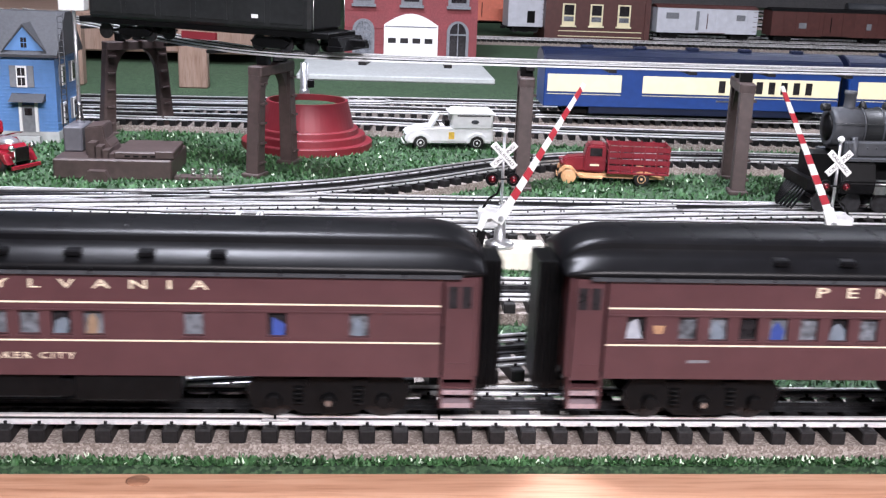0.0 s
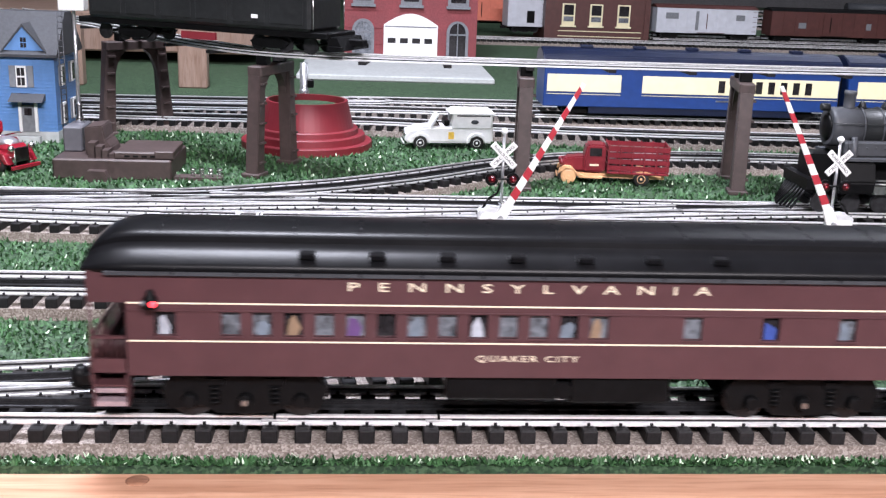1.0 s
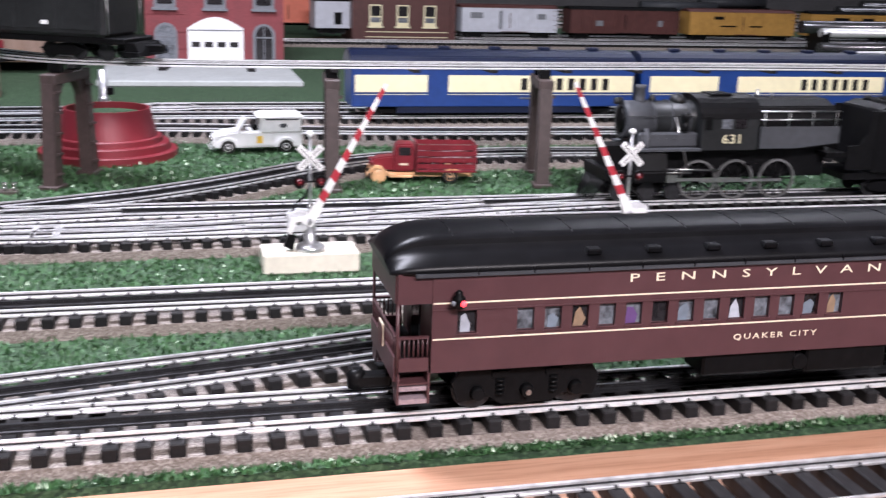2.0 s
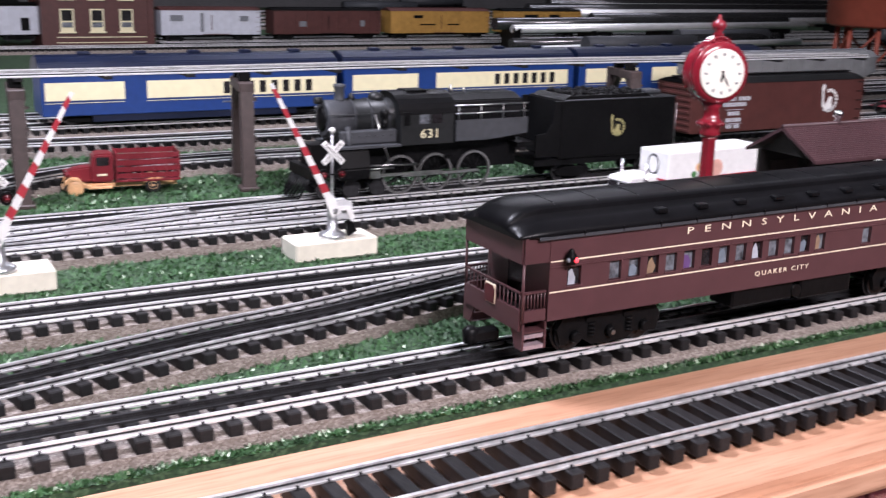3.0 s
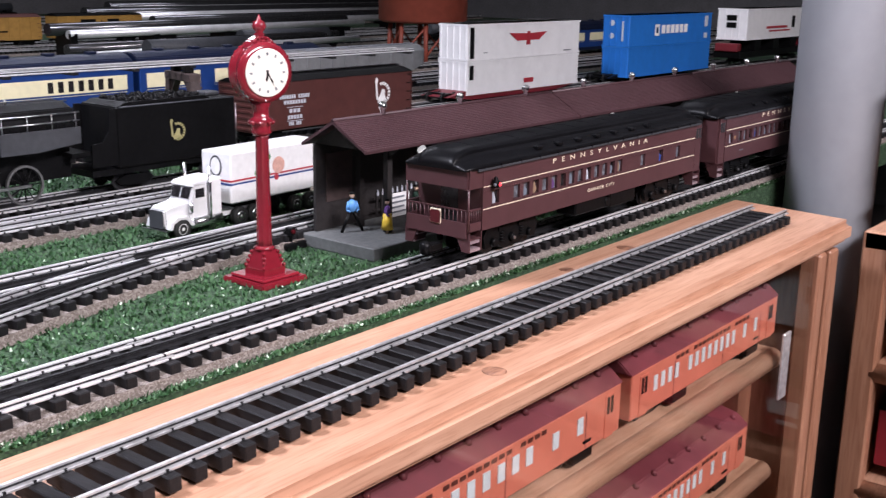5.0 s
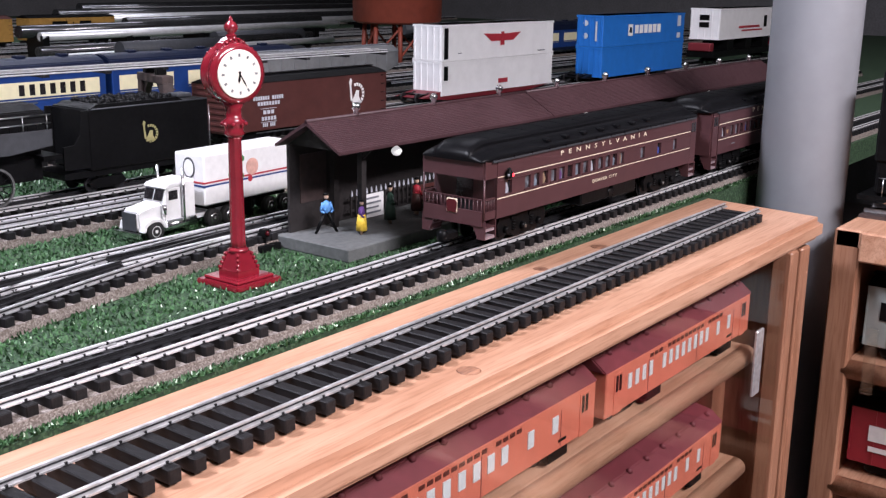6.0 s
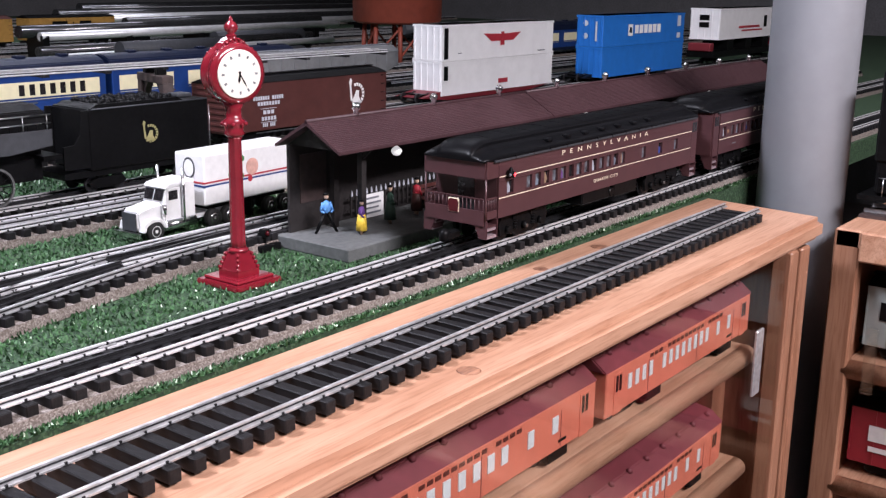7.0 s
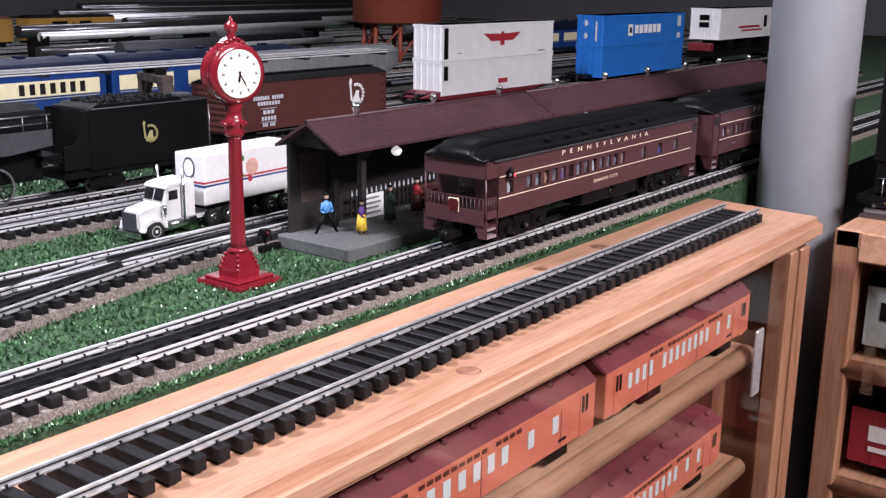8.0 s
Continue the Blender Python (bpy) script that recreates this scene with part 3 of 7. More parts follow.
            part("sign_face", prism([(-0.0045, 0.0455), (0.0045, 0.0455), (0.005, 0.0535), (0.0032, 0.0555), (-0.0032, 0.0555), (-0.005, 0.0535)], e - 0.0175, e - 0.0171, "x"), DRUMRED, sign)
            part("end_letterboard", box(e + d * 0.0155 - 0.0008, e + d * 0.0155 + 0.0008, -0.029, 0.029, 0.0735, EAVE_Z), MAROON, car)
            part("end_door", box(e - 0.0008, e, -0.008, 0.008, FLOOR_Z + 0.002, 0.075), DARKGLASS, car)
            for s in (-1, 1):
                lampm = part("marker_lamp", turned([(0.0008, 0.0), (0.0028, 0.0006), (0.0030, 0.0052), (0.0016, 0.0066), (0.0018, 0.0076), (0.0004, 0.0088)], 14, at=(0.011, s * (SIDE_Y + 0.0034), 0.0718)), BLACK, car, "black marker lamp with lit red lens")
                part("lens", ball((0.0124, s * (SIDE_Y + 0.0058), 0.0748), 0.0015, n=6), RED_LENS, lampm)
                part("side_lens", ball((0.0084, s * (SIDE_Y + 0.0046), 0.0748), 0.0013, n=6), FROST, lampm)
                part("bracket", box(0.0105, 0.0115, *sorted((s * SIDE_Y, s * (SIDE_Y + 0.0026))), 0.0715, 0.0725), BLACK, lampm)
        else:
            part("end_wall", box(e + d * 0.0155 - 0.0008, e + d * 0.0155 + 0.0008, -0.029, 0.029, FLOOR_Z, EAVE_Z), MAROON, car)
            bell = part("diaphragm", box(*sorted((e + d * 0.0163, e + d * 0.019)), -0.0125, 0.0125, 0.030, 0.088, bev=0.001), BLACK, car, "black folded gangway bellows")
            for k in range(4):
                g = e + d * (0.0195 + k * 0.0022)
                part("fold", box(*sorted((g, g + d * 0.0015)), -0.0135, 0.0135, 0.029, 0.089, bev=0.0004), BLACK, bell)
        part("coupler", box(*sorted((e + d * 0.012, e + d * (0.029 if opened else 0.024))), -0.004, 0.004, 0.024, 0.0305, bev=0.001), BLACK, car)
        if opened:
            part("coupler_head", turned([(0.002, -0.005), (0.0042, -0.004), (0.0045, 0.003), (0.002, 0.0050)], 12, at=(e - 0.0285, 0.0, 0.0280)), BLACK, car)
    for s in (-1, 1):
        m = pose(0, 0, 0, 90, 0, 0) if s < 0 else pose(0, 0, 0, 90, 0, 180)
        if title:
            letters("PENNSYLVANIA", 0.0056, Matrix.Translation((0.170, s * (SIDE_Y + 0.0001), 0.0814)) @ m, GOLD, car, width=0.1555, space=2.4)
            letters("QUAKER CITY", 0.0040, Matrix.Translation((0.170, s * (SIDE_Y + 0.0001), 0.0497)) @ m, GOLD, car, width=0.0445, space=1.3)
        else:
            letters("PENNSYLVANIA", 0.0066, Matrix.Translation((0.173, s * (SIDE_Y + 0.0001), 0.0814)) @ m, GOLD, car, width=0.1635, space=2.2)
            part("number_bar", box(0.037, 0.0465, s * SIDE_Y - 0.0001, s * SIDE_Y + 0.0001, 0.0486, 0.0499), STONE, car)
            part("emblem", prism([(0.0213, 0.0620), (0.0249, 0.0620), (0.0257, 0.0658), (0.0205, 0.0658)], *sorted((s * SIDE_Y, s * (SIDE_Y + 0.0001)))), EMBLEMGOLD, car)
    return car, wheels


TREAD = mat("worn_pinkish_step_plate", (0.42, 0.33, 0.36), 0.35, 0.4, vary=0.2, size=0.002)
EMBLEMGOLD = mat("dull_gold_print", (0.34, 0.20, 0.11), 0.5, bump=0)
DRUMRED = mat("dark_red_sign_face", (0.075, 0.008, 0.012), 0.4, bump=0)
RED_LENS = mat("lit_red_lens", (1.0, 0.05, 0.06), 0.2, bump=0, glow=2.5)
spans_a = [(0.0115, 0.0205)] + [(0.0393 + i * 0.0131, 0.0473 + i * 0.0131) for i in range(13)] + [(0.2378, 0.2458), (0.2725, 0.2805), (0.307, 0.315)]
spans_b = [(0.009, 0.0175)] + [(0.032 + i * 0.0135, 0.0402 + i * 0.0135) for i in range(20)]
tail_car, wheels_a = passenger_car("maroon heavyweight observation car with open rear platform", True, True, spans_a,
                                   [3, None, 4, 2, None, 0, None, 4, None, 3, None, None, 4, 2, None, 1, 4])
lead_car, wheels_b = passenger_car("maroon heavyweight coach with closed vestibules, coupled ahead", False, False, spans_b,
                                   [3, None, 4, None, 1, None, 4] + [None, 4, None, 2, None, 3, None] * 2)
CAR_GAP = 0.4215
for c in (tail_car, lead_car):
    c.scale = (1.01, 1.0, 1.01)


# ---- trestle and elevated track ----
ELEV = [(-0.50, 1.12), (-0.36, 0.955), (-0.27, 0.83), (-0.19, 0.715), (-0.10, 0.625), (0.0, 0.597), (0.15, 0.590), (0.36, 0.592), (0.6, 0.600), (0.94, 0.590), (1.26, 0.584)]


def trestle_bent(x, y, angle, top=0.1085):
    t = thing("trestle_bent", pose(x, y, 0, 0, 0, angle), "dark brown plastic trestle bent with two tapered legs", "trestle", "trestle bents under the elevated track")
    for s in (-1, 1):
        leg = prism([(s * 0.0375 - 0.0080, 0.0), (s * 0.0375 + 0.0080, 0.0), (s * 0.031 + 0.0060, top - 0.010), (s * 0.031 - 0.0060, top - 0.010)], -0.0065, 0.0065, "x", bev=0.0009)
        lo = part("leg", leg, BROWNPL, t)
        for k in range(5):
            z = 0.013 + k * 0.019
            y0 = s * (0.0375 - 0.0075 * z / top)
            part("rivet_cleat", box(0.0055, 0.0095, y0 - 0.0045, y0 + 0.0045, z, z + 0.002), BROWNPL, lo)
        part("foot", box(-0.0095, 0.0095, s * 0.0378 - 0.011, s * 0.0378 + 0.011, 0.0, 0.004, bev=0.0008), BROWNPL, t)
    arch = [(0.026 * math.cos(a), top - 0.045 + 0.036 * math.sin(a)) for a in [math.pi * i / 12 for i in range(13)]]
    outline = [(0.0285, top - 0.045), (0.031, top - 0.010), (-0.031, top - 0.010), (-0.0285, top - 0.045)] + [(-p[0], p[1]) for p in arch]
    part("arch", prism(outline, -0.004, 0.004, "x"), BROWNPL, t)
    part("cap", box(-0.0075, 0.0075, -0.0365, 0.0365, top - 0.012, top - 0.002, bev=0.0010), BROWNPL, t)
    for s in (-1, 1):
        part("clamp", box(-0.006, 0.006, s * 0.017 - 0.0045, s * 0.017 + 0.0045, top - 0.002, top + 0.0072, bev=0.0008), BLACK, t)
    return t


def elevated():
    track("elevated track of tubular rails on brown trestles", ELEV, top=0.1195, bed=False, gap=0.078, rail=RAIL, middle=DULLRAIL)
    for x, y, a in ((-0.27, 0.825, -52), (-0.095, 0.625, -22), (0.153, 0.592, -6), (0.369, 0.592, -11), (0.855, 0.590, -14)):
        trestle_bent(x, y, a)


def axle_set(parent, u, y, z, r=0.0085, gauge=0.032, n=14):
    bm = rod((u, y - gauge / 2, z), (u, y + gauge / 2, z), 0.0016, None, 6)
    for s in (-1, 1):
        rod((u, y + s * (gauge / 2 - 0.002), z), (u, y + s * (gauge / 2 + 0.001), z), r, None, n, bm)
    return part("wheelset", bm, DARKRAIL, parent)


def freight_truck(parent, u, base):
    t = part("bogie", box(u - 0.006, u + 0.006, -0.016, 0.016, base + 0.009, base + 0.014), BLACK, parent)
    for s in (-1, 1):
        part("side_frame", prism([(u - 0.022, base + 0.010), (u - 0.012, base + 0.014), (u + 0.012, base + 0.014), (u + 0.022, base + 0.010), (u + 0.018, base + 0.006), (u + 0.006, base + 0.004), (u - 0.006, base + 0.004), (u - 0.018, base + 0.006)], s * 0.019, s * 0.0215), BLACK, t)
    for k in (-0.015, 0.015):
        axle_set(t, u + k, 0, base + 0.008, 0.008)
    return t


# ---- electric locomotive on the trestle ----
def electric():
    z = 0.1195
    t = thing("electric_locomotive", pose(-0.152, 0.655, z, 0, 0, -27), "black boxcab electric locomotive on the elevated track", "locomotive")
    part("body", box(-0.135, 0.125, -0.031, 0.031, 0.022, 0.105, bev=0.003), CHARCOAL, t)
    part("frame", box(-0.150, 0.142, -0.028, 0.028, 0.016, 0.022, bev=0.001), BLACK, t)
    part("roof", prism([(-0.032, 0.105), (0.032, 0.105), (0.022, 0.113), (-0.022, 0.113)], -0.138, 0.128, "x"), BLACK, t)
    for i in range(6):
        part("side_panel", box(-0.128 + i * 0.042, -0.092 + i * 0.042, -0.0318, -0.0308, 0.028, 0.098, bev=0.0003), CHARCOAL, t)
    part("number_plate", box(0.062, 0.069, -0.0326, -0.0317, 0.032, 0.0355), WHITE, t, "small white number plate")
    for u in (-0.085, 0.075):
        freight_truck(t, u, 0.0)
    for u in (-0.125, 0.118):
        axle_set(t, u, 0, 0.008, 0.008)
    part("pilot", prism([(0.140, 0.004), (0.156, 0.006), (0.150, 0.018), (0.140, 0.018)], -0.024, 0.024), BLACK, t)
    for s in (-1, 1):
        part("buffer_step", box(0.142, 0.156, s * 0.026 - 0.003, s * 0.026 + 0.003, 0.006, 0.010), BLACK, t)
        part("grab_rail", rod((0.128, s * 0.030, 0.024), (0.128, s * 0.030, 0.060), 0.0006, None, 6), STEEL, t)
    part("coupler", box(0.150, 0.168, -0.004, 0.004, 0.009, 0.016, bev=0.001), BLACK, t)
    part("buffer_plate", box(-0.02, 0.02, -0.0312, -0.0285, 0.008, 0.015), PADRED, t, "small dull red plate")


# ---- crossing gates ----
def crossing_gate(x, y, lean, mirror):
    t = thing("crossing_gate", pose(x, y, 0, 0, 0, 0), "raised red and white striped crossing gate on an ivory base", "crossing gate", "crossing gates by the track")
    part("base", box(-0.0345, 0.0345, -0.0115, 0.0205, 0.0, 0.0150, bev=0.0012), IVORY, t, "ivory plastic base block")
    g = mirror
    col = part("column", turned([(0.0108, 0.015), (0.0108, 0.0178), (0.0085, 0.0192), (0.0045, 0.0205), (0.0040, 0.036), (0.0045, 0.0375), (0.0016, 0.038)], 22), SILVER, t, "silver cast column")
    part("post", rod((0, 0, 0.037), (0, 0, 0.097), 0.0011, None, 10), SILVER, t)
    part("finial", turned([(0.0011, 0.097), (0.0024, 0.0985), (0.0026, 0.1), (0.0008, 0.1016)], 12), WHITE, t)
    gear = part("gearbox", prism([(-g * 0.0005, 0.0305), (-g * 0.0155, 0.0285), (-g * 0.0165, 0.0420), (-g * 0.0100, 0.0450), (-g * 0.0005, 0.0440)], -0.0034, 0.0060, bev=0.0007), SILVERWHITE, t, "pale silver gear case")
    part("case_screw", rod((-g * 0.0085, -0.0034, 0.0362), (-g * 0.0085, -0.0046, 0.0362), 0.0017, None, 10), STEEL, gear)
    wire = B()
    for p0, p1 in (((-g * 0.0135, 0.0, 0.0425), (-g * 0.0095, 0.0005, 0.0500)), ((-g * 0.0095, 0.0005, 0.0500), (-g * 0.0030, 0.0005, 0.0545)), ((-g * 0.0030, 0.0005, 0.0545), (-g * 0.0008, 0.0, 0.0625))):
        rod(p0, p1, 0.0009, None, 6, wire)
    part("feed_wire", wire, BLACK, t)
    # crossbuck
    for a in (45, -45):
        m = pose(0, -0.0018 - (0.0006 if a > 0 else 0), 0.0823, 0, a, 0)
        bm = box(-0.0116, 0.0116, -0.0005, 0.0005, -0.0024, 0.0024, bev=0.0002)
        bmesh.ops.transform(bm, matrix=m, verts=bm.verts)
        board = part("crossbuck_board", bm, WHITE, t)
        letters("RAILROAD" if a > 0 else "CROSSING", 0.0030, pose(0, -0.0025 - (0.0006 if a > 0 else 0), 0.0823) @ pose(0, 0, 0, 0, a, 0) @ UPRIGHT, BLACK, board, thick=0.00004, width=0.019)
    # flashing lamps
    part("lamp_bar", rod((-0.0070, -0.0015, 0.0653), (0.0070, -0.0015, 0.0653), 0.0007, None, 8), BLACK, t)
    for s in (-1, 1):
        bm = turned([(0.0046, 0.0), (0.0048, 0.0016), (0.0020, 0.0030)], 18, at=(s * 0.0076, -0.0012, 0.0648), axis=pose(0, 0, 0, -90).to_3x3())
        hood = part("warning_lamp", bm, BLACK, t)
        part("lens", ball((s * 0.0076, -0.0016, 0.0648), 0.0029, sy=0.5, n=8), DEEPRED, hood, "dark red lens")
        part("lens_spot", ball((s * 0.0076, -0.0032, 0.0648), 0.0007, sy=0.4, n=6), SIGNRED, hood)
    # gate arm: a tapered bar with alternate stripes and a counterweight
    d = Vector((g * math.sin(radians(lean)), 0, math.cos(radians(lean))))
    o = Vector((-g * 0.0005, -0.004, 0.0375))
    L, k = 0.111, 13
    arm = part("gate_arm", prism([(0, -0.0030), (L, -0.0013), (L, 0.0013), (0, 0.0030)], -0.0007, 0.0007), WHITE, t, "tapering gate arm with red stripes")
    turn = Matrix((d, Vector((0, 1, 0)), d.cross(Vector((0, 1, 0))))).transposed().to_4x4()
    arm.matrix_basis = Matrix.Translation(o) @ turn
    for i in range(6):
        a = 0.016 + i * 0.0165
        w0, w1 = 0.0030 - 0.0017 * a / L, 0.0030 - 0.0017 * (a + 0.0075) / L
        sl = 0.0016
        part("red_stripe", prism([(a, -w0), (a + 0.0075, -w1), (a + 0.0075 + sl, w1), (a + sl, w0)], -0.0009, 0.0009), SIGNRED, arm)
    part("pivot_bracket", prism([(-0.004, -0.0034), (0.012, -0.0040), (0.012, 0.0034), (-0.004, 0.0050)], -0.0012, 0.0012), WHITE, arm)
    part("hub", rod((0, -0.0030, 0), (0, 0.004, 0), 0.0020, None, 10), SILVER, arm)
    part("link_plate", prism([(-g * 0.014, 0.0275), (-g * 0.0175, 0.0300), (-g * 0.0135, 0.0400), (-g * 0.0095, 0.0380)], -0.0052, -0.0036), WHITE, t)
    part("link_bar", prism([(-g * 0.001, 0.0370), (-g * 0.012, 0.0370), (-g * 0.013, 0.0400), (-g * 0.001, 0.0405)], -0.0050, -0.0038), WHITE, t)
    part("counterweight", prism([(-g * 0.0125, 0.0155), (-g * 0.0195, 0.0190), (-g * 0.0155, 0.0285), (-g * 0.0105, 0.0265)], -0.0040, 0.001), BLACK, t)
    for zc in (0.026, 0.047):
        part("band", turned([(0.0037 if zc < 0.04 else 0.0019, zc), (0.0037 if zc < 0.04 else 0.0019, zc + 0.002)], 12), CHROME, t)
    return t


SILVERWHITE = mat("pale_silver_paint", (0.66, 0.67, 0.69), 0.4, 0.3, vary=0.08, size=0.004)
DEEPRED = mat("dark_red_lens", (0.055, 0.003, 0.006), 0.12, bump=0)


# ---- street clock ----
def street_clock():
    t = thing("street_clock", pose(0.555, 0.1135, 0, 0, 0, 0), "glossy red cast street clock on a square plinth", "street clock")
    part("plinth", prism([(-0.0225, -0.0225), (0.0225, -0.0225), (0.0225, 0.0225), (-0.0225, 0.0225)], 0.0, 0.0042, "z", bev=0.0010), RED, t)
    bm = box(-0.0185, 0.0185, -0.0185, 0.0185, 0.0042, 0.0066, bev=0.0009)
    part("plinth_step", bm, RED, t)
    def frustum(a, z0, b, z1, bm=None):
        bm = bm or B()
        lo = [bm.verts.new((sx * a, sy * a, z0)) for sx, sy in ((-1, -1), (1, -1), (1, 1), (-1, 1))]
        hi = [bm.verts.new((sx * b, sy * b, z1)) for sx, sy in ((-1, -1), (1, -1), (1, 1), (-1, 1))]
        for i in range(4):
            bm.faces.new((lo[i], lo[(i + 1) % 4], hi[(i + 1) % 4], hi[i]))
        bm.faces.new(lo[::-1]), bm.faces.new(hi)
        return bm
    part("pedestal", frustum(0.0105, 0.0066, 0.0105, 0.011), RED, t)
    ped = part("pedestal_taper", frustum(0.0098, 0.011, 0.0062, 0.0245), RED, t)
    for k, (sx, sy) in enumerate(((-1, -1), (1, -1), (1, 1), (-1, 1))):
        for j in range(4):
            f = j / 3
            part("ornament_bead", ball((sx * (0.0098 - 0.003 * f), sy * (0.0098 - 0.003 * f), 0.0125 + 0.010 * f), 0.0016, n=6), RED, ped)
    part("collar", turned([(0.0080, 0.0245), (0.0082, 0.0262), (0.0060, 0.0275)], 8), RED, t)
    n = 48
    bm = B()
    rings = []
    for z, k in ((0.0275, 1.08), (0.032, 1.0), (0.108, 0.86), (0.110, 1.0)):
        rings.append([bm.verts.new(((0.0052 + 0.0004 * math.cos(8 * 2 * math.pi * i / n)) * k * math.cos(2 * math.pi * i / n), (0.0052 + 0.0004 * math.cos(8 * 2 * math.pi * i / n)) * k * math.sin(2 * math.pi * i / n), z)) for i in range(n)])
    for a, b in zip(rings, rings[1:]):
        for i in range(n):
            bm.faces.new((a[i], a[(i + 1) % n], b[(i + 1) % n], b[i])).smooth = True
    bm.faces.new(rings[0][::-1]), bm.faces.new(rings[-1])
    part("fluted_column", bm, RED, t)
    cap = part("capital", turned([(0.0055, 0.110), (0.0078, 0.1125), (0.0066, 0.115), (0.0076, 0.119), (0.0090, 0.1215), (0.0060, 0.1235), (0.0055, 0.130), (0.0095, 0.137)], 20), RED, t)
    for j in range(8):
        a = j * math.pi / 4
        part("ornament_bead", ball((0.0084 * math.cos(a), 0.0084 * math.sin(a), 0.1195), 0.0017, n=6), RED, cap)
    axis = pose(0, 0, 0, 90).to_3x3()
    head = thing_part("clock_head", turned([(0.0170, -0.0095), (0.0212, -0.0085), (0.0218, -0.0060), (0.0205, -0.0045), (0.0205, 0.0045), (0.0218, 0.0060), (0.0212, 0.0085), (0.0170, 0.0095)], 44, axis=axis), RED, t, pose(0, 0, 0.1558, 0, 0, -12))
    for s in (-1, 1):
        dial = part("dial", turned([(0.0172, 0.0), (0.0172, 0.0010), (0.0168, 0.0013)], 40, at=(0, s * 0.0092, 0), axis=pose(0, 0, 0, -90 * s).to_3x3()), DIAL, head, "ivory clock dial with black hands")
        for h in range(12):
            a = h * math.pi / 6
            bm = box(-0.0002, 0.0002, -0.0002, 0.0002, 0.0122, 0.0144)
            box(0.0004, 0.0007, -0.0002, 0.0002, 0.0122, 0.0144, bm)
            box(-0.0007, -0.0004, -0.0002, 0.0002, 0.0122, 0.0144, bm)
            bmesh.ops.transform(bm, matrix=pose(0, s * 0.0106, 0) @ pose(0, 0, 0, 0, math.degrees(a), 0), verts=bm.verts)
            part("hour_mark", bm, STONE, dial)
        for a, L, w in ((190, 0.0066, 0.0005), (150, 0.0105, 0.0003)):
            bm = prism([(-w, -0.002), (w, -0.002), (w * 1.6, L * 0.7), (0, L), (-w * 1.6, L * 0.7)], -0.0002, 0.0002)
            bmesh.ops.transform(bm, matrix=pose(0, s * 0.0109, 0) @ pose(0, 0, 0, 0, a * (1 if s < 0 else -1), 0), verts=bm.verts)
            part("clock_hand", bm, BLACK, dial)
    for j in range(26):
        a = math.radians(-60 + j * 300 / 25)
        for s in (-1, 1):
            part("ornament_bead", ball((0.0213 * math.sin(a), s * 0.0064, 0.0213 * math.cos(a)), 0.0012, n=5), RED, head)
    crest = part("crest", prism([(-0.0125, 0.0165), (0.0125, 0.0165), (0.0085, 0.0225), (0.0032, 0.0255), (-0.0032, 0.0255), (-0.0085, 0.0225)], -0.0045, 0.0045, bev=0.001), RED, head)
    for j in range(7):
        f = -1 + j / 3
        part("ornament_bead", ball((0.010 * f, -0.0048, 0.0245 - 0.0065 * f * f), 0.0013, n=5), RED, crest)
    part("finial", turned([(0.0030, 0.0250), (0.0040, 0.0265), (0.0024, 0.0280), (0.0044, 0.0300), (0.0052, 0.0325), (0.0040, 0.0352), (0.0018, 0.0365), (0.0015, 0.0380), (0.0003, 0.0402)], 18), RED, head)


def thing_part(name, bm, material, parent, m):
    ob = part(name, bm, material, parent)
    ob.matrix_basis = m
    return ob


DIAL = mat("ivory_dial", (0.84, 0.82, 0.74), 0.35, vary=0.04, bump=0)


# ---- camelback steam locomotive and tender ----
def wheel_spoked(parent, x, y, z, r, material, facing=-1):
    n = 28
    bm = B()
    for ro, ri, w in ((r, r * 0.89, 0.0026),):
        rings = []
        for yy, rr in ((y, ri), (y, ro), (y + facing * w, ro), (y + facing * w, ri)):
            rings.append([bm.verts.new((x + rr * math.cos(2 * math.pi * i / n), yy, z + rr * math.sin(2 * math.pi * i / n))) for i in range(n)])
        for a, b in zip(rings, rings[1:] + rings[:1]):
            for i in range(n):
                bm.faces.new((a[i], a[(i + 1) % n], b[(i + 1) % n], b[i]))
    bmesh.ops.recalc_face_normals(bm, faces=bm.faces)
    w = part("driving_wheel", bm, material, parent)
    sp = B()
    for i in range(12):
        a = 2 * math.pi * i / 12
        rod((x, y + facing * 0.001, z), (x + r * 0.86 * math.cos(a), y + facing * 0.001, z + r * 0.86 * math.sin(a)), 0.0008, 0.0005, 6, sp)
    rod((x, y, z), (x, y + facing * 0.0035, z), r * 0.2, None, 12, sp)
    part("spokes", sp, BLACK, w)
    return w


